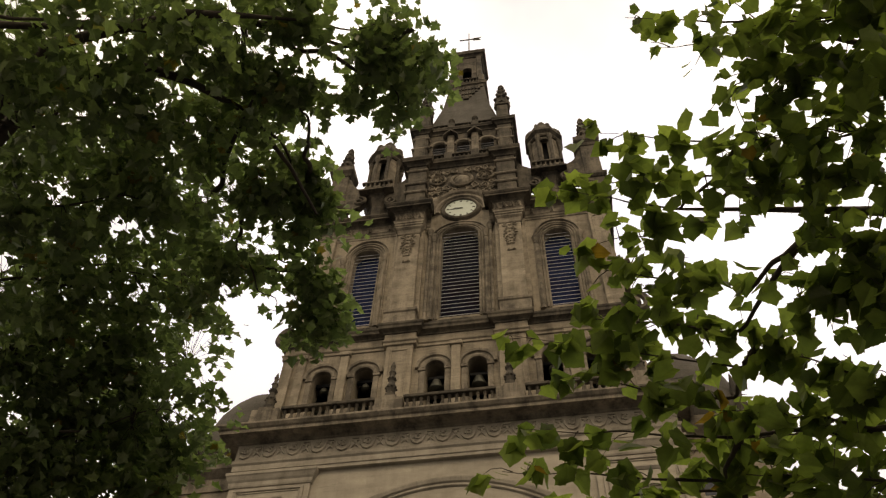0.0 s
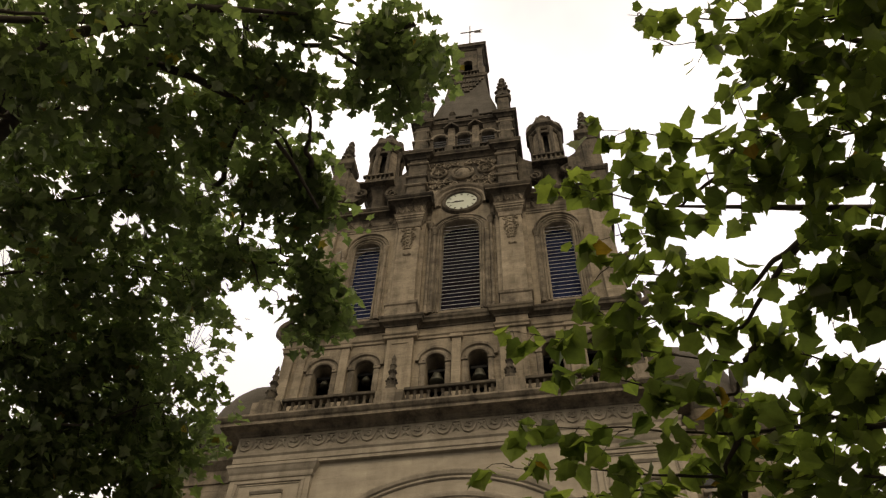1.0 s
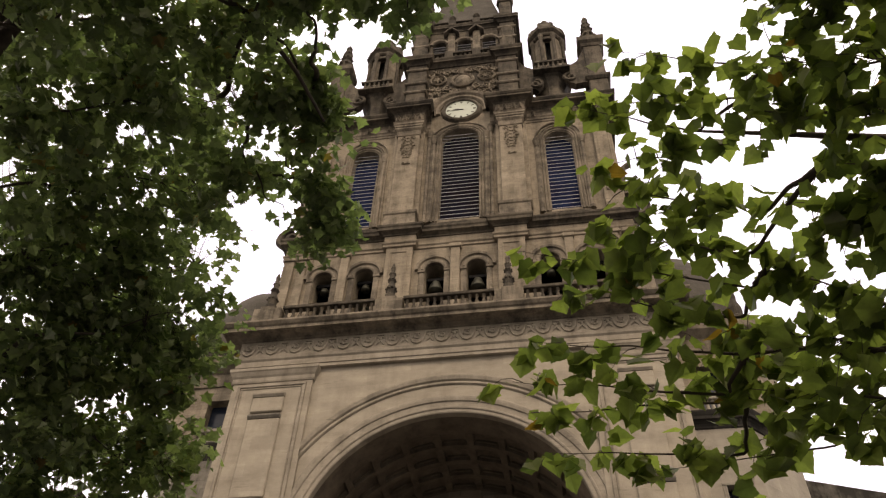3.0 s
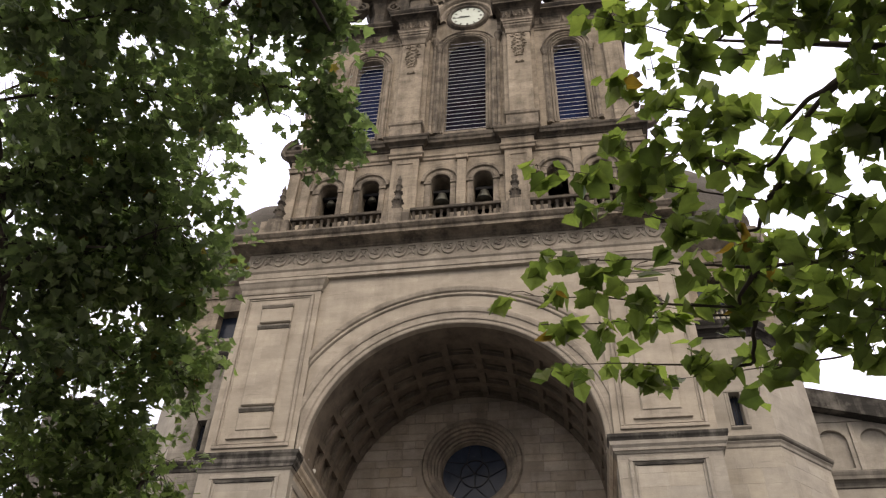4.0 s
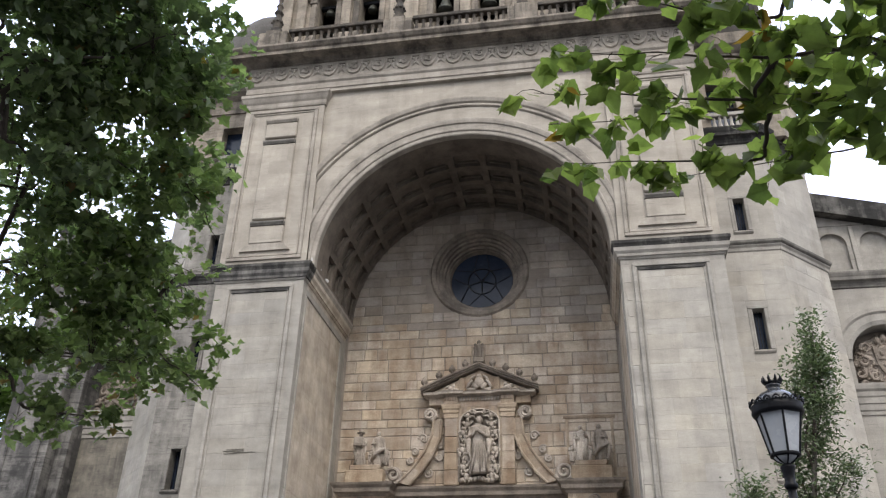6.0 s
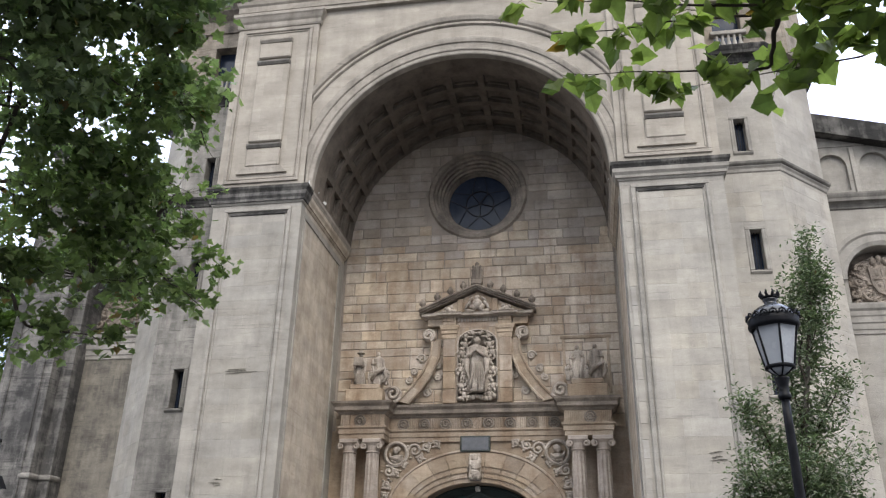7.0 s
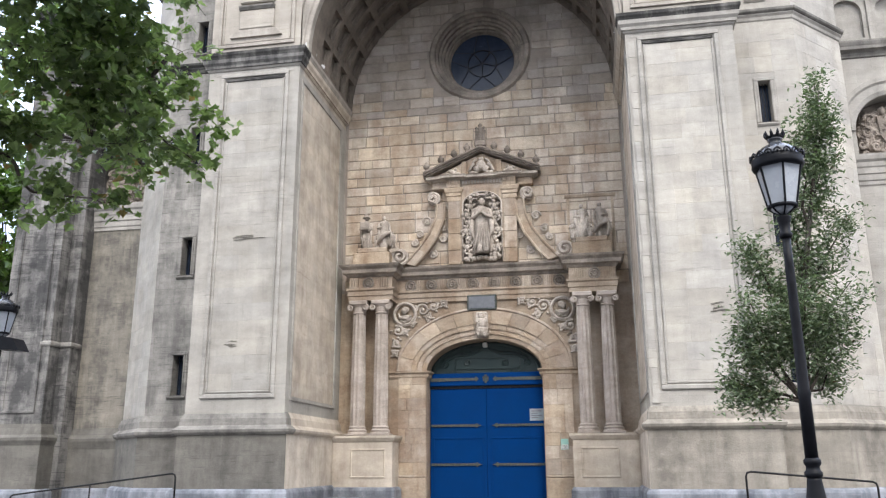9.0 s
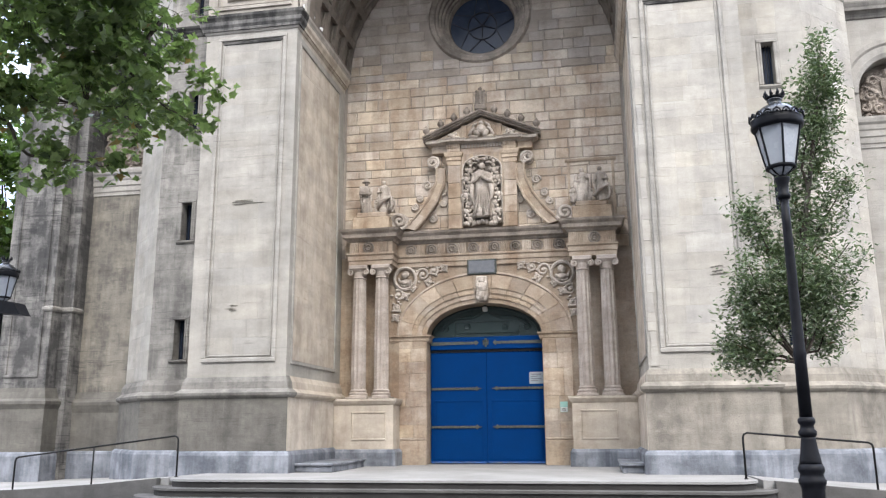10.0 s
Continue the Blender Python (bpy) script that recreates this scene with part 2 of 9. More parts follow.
STONE_RELIEF = stone("pale_carving", (0.60, 0.53, 0.462), (0.46, 0.40, 0.345), (0.12, 0.098, 0.08), 0.6, (0.42, 0.66), bump=0.6, coarse=2.4)
MORTAR = stone("mortar", (0.31, 0.265, 0.228), (0.235, 0.20, 0.172), (0.1, 0.085, 0.07), 0.4)
STONE_PORTAL = stone("portal_stone", (0.52, 0.445, 0.360), (0.375, 0.312, 0.252), (0.185, 0.114, 0.070), 0.65, (0.43, 0.67), bump=0.5, each=0.3, coarse=2.4, drip=0.15)
STONE_COLUMN = stone("rose_grey_column", (0.47, 0.41, 0.365), (0.37, 0.32, 0.28), (0.15, 0.115, 0.092), 0.55, (0.43, 0.69), bump=0.22, coarse=2.4)
STONE_CARVED = stone("carved_stone", (0.39, 0.334, 0.282), (0.275, 0.232, 0.196), (0.07, 0.058, 0.048), 0.65, (0.39, 0.66), bump=0.6, coarse=2.6)
STONE_BASE = stone("blue_grey_base", (0.098, 0.106, 0.124), (0.064, 0.071, 0.084), (0.25, 0.26, 0.285), 0.85, (0.46, 0.63), rough=0.7, coarse=1.5, drip=0.4)
STONE_DADO = stone("plinth_stone", (0.352, 0.317, 0.268), (0.245, 0.222, 0.192), (0.105, 0.093, 0.080), 0.7, (0.44, 0.66), (0.95, 0.42), joint=0.78, coarse=1.15, drip=0.2, beds=0.5)
# ground colour set dark to keep bounced light out of the porch vault
STREET = stone("low_bounce_ground", (0.076, 0.076, 0.078), (0.056, 0.056, 0.058), (0.032, 0.032, 0.032), 0.5, (0.5, 0.75))
PAVING = stone("paving", (0.295, 0.287, 0.279), (0.238, 0.230, 0.221), (0.180, 0.172, 0.164), 0.45, (0.5, 0.75))
# grime and the shade below each tread are put into this riser colour
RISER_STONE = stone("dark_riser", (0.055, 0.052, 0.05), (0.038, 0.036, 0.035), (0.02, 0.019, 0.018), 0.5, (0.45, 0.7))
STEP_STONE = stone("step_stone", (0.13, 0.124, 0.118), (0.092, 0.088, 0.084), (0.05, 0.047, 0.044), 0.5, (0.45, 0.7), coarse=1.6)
SLATE = stone("roof_slate", (0.111, 0.102, 0.092), (0.072, 0.066, 0.062), (0.039, 0.036, 0.033), 0.6, (0.4, 0.7), (0.45, 0.28), joint=0.45)
BLUE = paint("blue_door_paint", (0.0003, 0.0250, 0.107), (0.0003, 0.0290, 0.124), 0.7, 0, 1.6, 0.1)
BLUE.node_tree.nodes["Principled BSDF"].inputs["Specular IOR Level"].default_value = 0.04
BLUE_EDGE = paint("worn_blue_edge", (0.0160, 0.080, 0.264), (0.096, 0.112, 0.144), 0.5, 0, 5)
STRAP = paint("iron_strap", (0.030, 0.040, 0.042), (0.085, 0.088, 0.070), 0.6, 0.2, 14)
IRON = paint("black_iron_paint", (0.0048, 0.0052, 0.0072), (0.0088, 0.0092, 0.0120), 0.45, 0.0, 9)
IRON.node_tree.nodes["Principled BSDF"].inputs["Specular IOR Level"].default_value = 0.13
CAP_IRON = paint("glossy_cap_paint", (0.0160, 0.0176, 0.022), (0.024, 0.026, 0.029), 0.22, 0.0, 9)
RAIL = paint("rail_paint", (0.006, 0.006, 0.007), (0.012, 0.012, 0.012), 0.5, 0.0, 9)
RAIL.node_tree.nodes["Principled BSDF"].inputs["Specular IOR Level"].default_value = 0.2
TRANSOM = paint("green_transom", (0.011, 0.026, 0.025), (0.018, 0.034, 0.032), 0.35, 0, 2)
LEADED = paint("leaded_glass", (0.0168, 0.0255, 0.046), (0.031, 0.043, 0.069), 0.18, 0, 3)
LEADED.node_tree.nodes["Principled BSDF"].inputs["Specular IOR Level"].default_value = 0.25
LEAD = paint("lead_bar", (0.0064, 0.0072, 0.0096), None, 0.6)
# near-black colour of sheets that stand in for unlit depth behind openings
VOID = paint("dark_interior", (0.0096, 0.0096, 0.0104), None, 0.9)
NET = paint("blue_netting", (0.007, 0.020, 0.078), (0.009, 0.010, 0.040), 0.8, 0, 1.2)
NET_DARK = paint("dark_netting", (0.0045, 0.0055, 0.018), (0.010, 0.0045, 0.0080), 0.85, 0, 0.9)
for cloth in (NET, NET_DARK):
    cloth.node_tree.nodes["Principled BSDF"].inputs["Specular IOR Level"].default_value = 0.08
SLAT = paint("grey_blue_slat", (0.31, 0.32, 0.36), (0.22, 0.23, 0.27), 0.55, 0, 3)
DIAL = paint("enamel_dial", (0.445, 0.515, 0.470), (0.40, 0.47, 0.425), 0.35, 0, 3)
BLACK = paint("black_enamel", (0.0160, 0.0160, 0.0160), None, 0.5)
BRONZE = paint("bell_bronze", (0.048, 0.050, 0.044), (0.080, 0.084, 0.072), 0.5, 0.7, 4)
WHITE = paint("white_casing", (0.512, 0.505, 0.486), (0.406, 0.400, 0.381), 0.5, 0, 8)
FROST = paint("frosted_pane", (0.341, 0.361, 0.394), (0.289, 0.308, 0.341), 0.25, 0, 5)
PLAQUE = paint("slate_plaque", (0.096, 0.100, 0.112), (0.128, 0.132, 0.144), 0.4, 0, 9)
PAPER = paint("notice_paper", (0.23, 0.26, 0.28), (0.19, 0.215, 0.235), 0.6, 0, 14)
GREEN_CARD = paint("green_card", (0.197, 0.381, 0.328), (0.275, 0.406, 0.361), 0.5, 0, 14)
ROSE_BRICK = paint("far_render", (0.400, 0.176, 0.120), (0.336, 0.144, 0.096), 0.8, 0, 1)
BARK = paint("bark", (0.068, 0.060, 0.048), (0.040, 0.036, 0.030), 0.9, 0, 7, 0.5)
TWIG = paint("twig_bark", (0.044, 0.032, 0.024), (0.028, 0.022, 0.0160), 0.85, 0, 9, 0.3)
LEAF_PLANE = foliage("plane_tree_leaf", (0.076, 0.108, 0.053), (0.190, 0.238, 0.118), (0.170, 0.120, 0.035), 0.32, 0.56)
LEAF_LIGHT = foliage("light_plane_leaf", (0.078, 0.112, 0.046), (0.200, 0.250, 0.105), (0.20, 0.13, 0.055), 0.34, 0.56)
LEAF_NEAR = foliage("near_plane_leaf", (0.058, 0.080, 0.026), (0.185, 0.222, 0.070), (0.170, 0.095, 0.022), 0.42, 0.70, False)
LEAF_NEAR_REST = foliage("near_plane_leaf_joined", (0.058, 0.080, 0.026), (0.185, 0.222, 0.070), (0.170, 0.095, 0.022), 0.42, 0.70)
LEAF_OAK = foliage("grey_green_leaf", (0.056, 0.084, 0.048), (0.172, 0.212, 0.126), (0.10, 0.075, 0.04), 0.32, 0.36)
LEAF_FAR = foliage("far_leaf", (0.039, 0.072, 0.0144), (0.086, 0.131, 0.033), (0.105, 0.105, 0.033))


# ---- building helpers ----
def finish(name, bm, material, smooth=False):
    bmesh.ops.recalc_face_normals(bm, faces=bm.faces)
    me = bpy.data.meshes.new(name)
    bm.to_mesh(me)
    bm.free()
    me.materials.append(material)
    if smooth:
        me.shade_smooth()
    return me


def thing(name, at=(0, 0, 0), label="", category="", group="", kind=""):
    ob = new(name)
    ob.empty_display_size = 0.2
    ob.matrix_world = Matrix.Translation(at)
    return tagged(ob, label, category, group, kind)


def under(ob, parent):
    ob.parent = parent
    base = parent.matrix_basis
    if parent.parent:
        base = parent.parent.matrix_basis @ parent.matrix_parent_inverse @ base
    ob.matrix_parent_inverse = base.inverted()
    return ob


def part(name, bm, material, parent, label="", smooth=False):
    return tagged(under(new(name, finish(name, bm, material, smooth)), parent), label)


def shared(name, me, parent, m):
    ob = new(name, me)
    ob.matrix_basis = m
    return under(ob, parent)


def single(name, bm, material, label="", category="", group="", kind="", smooth=False):
    return tagged(new(name, finish(name, bm, material, smooth)), label, category, group, kind)


def box(bm, x0, x1, y0, y1, z0, z1, soft=0.0):
    vs = [bm.verts.new((x, y, z)) for x in (x0, x1) for y in (y0, y1) for z in (z0, z1)]
    fs = [bm.faces.new([vs[i] for i in q]) for q in ((0, 1, 3, 2), (4, 6, 7, 5), (0, 4, 5, 1), (2, 3, 7, 6), (0, 2, 6, 4), (1, 5, 7, 3))]
    if soft:
        es = list({e for f in fs for e in f.edges})
        bmesh.ops.bevel(bm, geom=es, offset=soft, segments=1, affect="EDGES")
    return bm


def prism(bm, pts, y0, y1):
    """A plate with the outline pts (x, z), from y0 to y1."""
    a = [bm.verts.new((x, y0, z)) for x, z in pts]
    b = [bm.verts.new((x, y1, z)) for x, z in pts]
    n = len(pts)
    bm.faces.new(a), bm.faces.new(b[::-1])
    for i in range(n):
        bm.faces.new((a[i], b[i], b[(i + 1) % n], a[(i + 1) % n]))
    return bm


def slab(bm, pts, z0, z1):
    """A plate with the plan pts (x, y), from z0 to z1."""
    a = [bm.verts.new((x, y, z0)) for x, y in pts]
    b = [bm.verts.new((x, y, z1)) for x, y in pts]
    n = len(pts)
    bm.faces.new(a), bm.faces.new(b[::-1])
    for i in range(n):
        bm.faces.new((a[i], b[i], b[(i + 1) % n], a[(i + 1) % n]))
    return bm


def run(bm, path, prof):
    """Sweeps the closed profile (out, z) along the plan path; out points to the right of the way, corners are mitred."""
    rings = []
    for i, (x, y) in enumerate(path):
        ns = []
        for j, k in ((i - 1, i), (i, i + 1)):
            if 0 <= j and k < len(path):
                d = Vector((path[k][0] - path[j][0], path[k][1] - path[j][1])).normalized()
                ns.append(Vector((d.y, -d.x)))
        n = sum(ns, Vector((0, 0)))
        n = n / max(n.dot(ns[0]), 1e-6)
        rings.append([bm.verts.new((x + n.x * o, y + n.y * o, z)) for o, z in prof])
    m = len(prof)
    for a, b in zip(rings, rings[1:]):
        for j in range(m):
            bm.faces.new((a[j], a[(j + 1) % m], b[(j + 1) % m], b[j]))
    bm.faces.new(rings[0]), bm.faces.new(rings[-1][::-1])
    return bm


def lathe(bm, prof, at=(0, 0, 0), segs=12, flat=0.0):
    """Turns the profile (radius, z) round the upright axis through at."""
    rings = []
    for r, z in prof:
        rings.append([bm.verts.new((at[0] + r * math.cos(flat + 2 * math.pi * k / segs), at[1] + r * math.sin(flat + 2 * math.pi * k / segs), at[2] + z)) for k in range(segs)])
    for a, b in zip(rings, rings[1:]):
        for k in range(segs):
            bm.faces.new((a[k], a[(k + 1) % segs], b[(k + 1) % segs], b[k]))
    bm.faces.new(rings[0][::-1]), bm.faces.new(rings[-1])
    return bm


def tube(bm, pts, radii, segs=6):
    """A tapered round bar through the points."""
    pts = [Vector(p) for p in pts]
    rings = []
    for i, p in enumerate(pts):
        d = (pts[min(i + 1, len(pts) - 1)] - pts[max(i - 1, 0)]).normalized()
        u = d.orthogonal().normalized() if i == 0 else (u - d * u.dot(d)).normalized()
        v = d.cross(u)
        r = radii[i] if isinstance(radii, (list, tuple)) else radii
        rings.append([bm.verts.new(p + r * (u * math.cos(2 * math.pi * k / segs) + v * math.sin(2 * math.pi * k / segs))) for k in range(segs)])
    for a, b in zip(rings, rings[1:]):
        for k in range(segs):
            bm.faces.new((a[k], a[(k + 1) % segs], b[(k + 1) % segs], b[k]))
    bm.faces.new(rings[0][::-1]), bm.faces.new(rings[-1])
    return bm


def ball(bm, c, r, sub=2):
    r = r if isinstance(r, (tuple, list)) else (r, r, r)
    bmesh.ops.create_icosphere(bm, subdivisions=sub, radius=1, matrix=Matrix.Translation(c) @ Matrix.Diagonal((*r, 1)))
    return bm


def arc(cx, cz, r, a0, a1, n, rz=None):
    rz = r if rz is None else rz
    return [(cx + r * math.cos(radians(a0 + (a1 - a0) * i / n)), cz + rz * math.sin(radians(a0 + (a1 - a0) * i / n))) for i in range(n + 1)]


def hoop(bm, cx, cz, prof, a0=0, a1=180, n=32, limit=None):
    """Sweeps the closed profile (radius, y) round an arch whose centre is (cx, cz); limit cuts it at a half width."""
    rings = []
    for i in range(n + 1):
        a = radians(a0 + (a1 - a0) * i / n)
        rings.append([bm.verts.new((cx + (max(-limit, min(limit, r * math.cos(a))) if limit else r * math.cos(a)), y, cz + r * math.sin(a))) for r, y in prof])
    m = len(prof)
    for a, b in zip(rings, rings[1:]):
        for j in range(m):
            bm.faces.new((a[j], a[(j + 1) % m], b[(j + 1) % m], b[j]))
    if abs(a1 - a0) < 360:
        bm.faces.new(rings[0]), bm.faces.new(rings[-1][::-1])
    return bm


def arched_wall(bm, x0, x1, z0, z1, y0, y1, holes, n=16):
    """A wall from y0 to y1 with round or flat arched openings (centre, half width, sill, spring, rise)."""
    x = x0
    for cx, h, sill, spring, rise in sorted(holes):
        if cx - h > x + 1e-4:
            box(bm, x, cx - h, y0, y1, z0, z1)
        if sill > z0 + 1e-4:
            box(bm, cx - h, cx + h, y0, y1, z0, sill)
        curve = [(cx - h * math.cos(math.pi * i / n), spring + rise * math.sin(math.pi * i / n)) for i in range(n + 1)]
        for (xa, za), (xb, zb) in zip(curve, curve[1:]):
            prism(bm, [(xa, za), (xb, zb), (xb, z1), (xa, z1)], y0, y1)
        x = cx + h
    if x1 > x + 1e-4:
        box(bm, x, x1, y0, y1, z0, z1)
    bmesh.ops.remove_doubles(bm, verts=bm.verts, dist=1e-4)
    return bm


def spiral(cx, cz, r0, r1, turns, start, n=26, way=1):
    return [(cx + (r0 + (r1 - r0) * i / n) * math.cos(radians(start) + way * turns * 2 * math.pi * i / n), cz + (r0 + (r1 - r0) * i / n) * math.sin(radians(start) + way * turns * 2 * math.pi * i / n)) for i in range(n + 1)]


def eased(pts, k=4):
    """A smooth curve through the points, with k steps between two of them."""
    pts = [Vector(p) for p in pts]
    out = []
    for i in range(len(pts) - 1):
        a, b, c, d = pts[max(i - 1, 0)], pts[i], pts[i + 1], pts[min(i + 2, len(pts) - 1)]
        for j in range(k):
            u = j / k
            out.append(0.5 * ((2 * b) + (c - a) * u + (2 * a - 5 * b + 4 * c - d) * u ** 2 + (3 * b - a - 3 * c + d) * u ** 3))
    return out + [pts[-1]]


def frame_panel(bm, x0, x1, z0, z1, y, w=0.07, proud=0.04, head=True):
    """A raised moulded border on a face that looks towards -y."""
    bars = [(x0, x1, z0, z0 + w), (x0, x0 + w, z0 + w, z1 - w), (x1 - w, x1, z0 + w, z1 - w)] + ([(x0, x1, z1 - w, z1)] if head else [])
    for a, b, c, d in bars:
        box(bm, a, b, y - proud, y + 0.03, c, d, 0.012)
    return bm


def cornice_profile(z0, h, out, back=-0.3):
    """Fillet, cavetto, corona and cyma, from z0 up."""
    return [(back, z0), (0.0, z0), (out * 0.18, z0 + h * 0.05), (out * 0.18, z0 + h * 0.16), (out * 0.3, z0 + h * 0.3), (out * 0.55, z0 + h * 0.42), (out * 0.82, z0 + h * 0.46), (out * 0.82, z0 + h * 0.66), (out * 0.9, z0 + h * 0.74), (out, z0 + h * 0.9), (out, z0 + h), (back, z0 + h)]


# ---- ground, street, steps and ramps ----
FRONT = -4.65          # face of the great piers
BACK = -0.42           # back wall of the porch
PIER_IN, PIER_OUT = 4.23, 6.78
SPRING = 11.75
bm = bmesh.new()
bmesh.ops.create_grid(bm, x_segments=24, y_segments=24, size=400)
bmesh.ops.translate(bm, verts=bm.verts, vec=(0, 0, -0.62))
single("ground", bm, STREET, "dark grey ground coloured to cut bounced light", "ground", kind="structure")


def stadium(hw, y1, y0, r, n=10):
    """Plan of a step: straight front with round corners."""
    pts = [(hw, y0)]
    pts += [(hw - r + r * math.cos(radians(-90 * i / n)), y1 + r + r * math.sin(radians(-90 * i / n))) for i in range(n + 1)]
    pts += [(-hw + r - r * math.sin(radians(90 * i / n)), y1 + r - r * math.cos(radians(90 * i / n))) for i in range(n + 1)]
    pts += [(-hw, y0)]
    return pts


terrace = thing("porch_terrace", (0, -5, -0.6), "pale stone terrace with rounded steps before the door", "steps", kind="structure")
for i, name in enumerate(("landing", "step", "step", "step")):
    bm = bmesh.new()
    z1 = -0.16 * i
    slab(bm, stadium(6.0 + 0.34 * i, -7.15 - 0.34 * i, 1.4, 0.75 + 0.3 * i), z1 - 0.045, z1)
    tread = part(name, bm, PAVING if i == 0 else STEP_STONE, terrace)
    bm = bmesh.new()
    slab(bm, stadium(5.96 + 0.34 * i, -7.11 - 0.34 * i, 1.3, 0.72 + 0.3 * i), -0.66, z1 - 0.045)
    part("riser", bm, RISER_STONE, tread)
for s in (-1, 1):
    bm = bmesh.new()
    prism(bm, [(s * 6.1, -0.004), (s * 7.7, -0.15), (s * 9.6, -0.28), (s * 12.4, -0.38), (s * 15.0, -0.40), (s * 15.0, -0.68), (s * 6.1, -0.68)], -6.45, -0.9)
    single("ramp", bm, PAVING, "pale sloping ramp beside the porch steps", "ramp", "ramps", "structure")
    bm = bmesh.new()
    prism(bm, [(s * 6.3, -0.012), (s * 7.7, -0.14), (s * 9.6, -0.27), (s * 12.4, -0.37), (s * 15.0, -0.39), (s * 15.0, -0.68), (s * 6.3, -0.68)], -6.62, -6.452)
    single("ramp_kerb", bm, STEP_STONE, "low dark kerb along the ramp", "kerb", "kerbs", "structure")


def handrail(s):
    h = thing("handrail", (s * 8, -6.5, -0.4), "thin black steel handrail sloping along the ramp", "handrail", "handrails")
    xs = (6.02, 8.05, 10.0) if s < 0 else (5.82, 7.0, 8.15)
    zs = (0.0, -0.24, -0.46) if s < 0 else (0.0, -0.07, -0.2)
    bm = bmesh.new()
    y = -6.3
    pts = [(s * xs[0], y, zs[0] - 0.05), (s * xs[0], y, zs[0] + 0.78), (s * (xs[0] + 0.02), y, zs[0] + 0.84), (s * (xs[0] + 0.08), y, zs[0] + 0.87)]
    a, b = (xs[0] + 0.08, zs[0] + 0.87), (xs[2] - 0.08, zs[2] + 0.88)
    pts += [(s * (a[0] + (b[0] - a[0]) * k / 4), y, a[1] + (b[1] - a[1]) * k / 4) for k in range(1, 5)]
    pts += [(s * (xs[2] - 0.02), y, zs[2] + 0.85), (s * xs[2], y, zs[2] + 0.78), (s * xs[2], y, zs[2] - 0.12)]
    tube(bm, pts, 0.021, 8)
    part("rail", bm, RAIL, h, smooth=True)
    for k in ((1,) if s < 0 else ()):
        bm = bmesh.new()
        tube(bm, [(s * xs[k], y, zs[k] - 0.1), (s * xs[k], y, zs[k] + 0.86)], 0.018, 8)
        part("post", bm, RAIL, h, smooth=True)
    for k in (0, 2):
        bm = bmesh.new()
        lathe(bm, [(0.045, 0), (0.045, 0.012), (0.022, 0.02)], (s * xs[k], y, zs[k] + 0.0), 10)
        part("base_flange", bm, RAIL, h)


handrail(-1)
handrail(1)

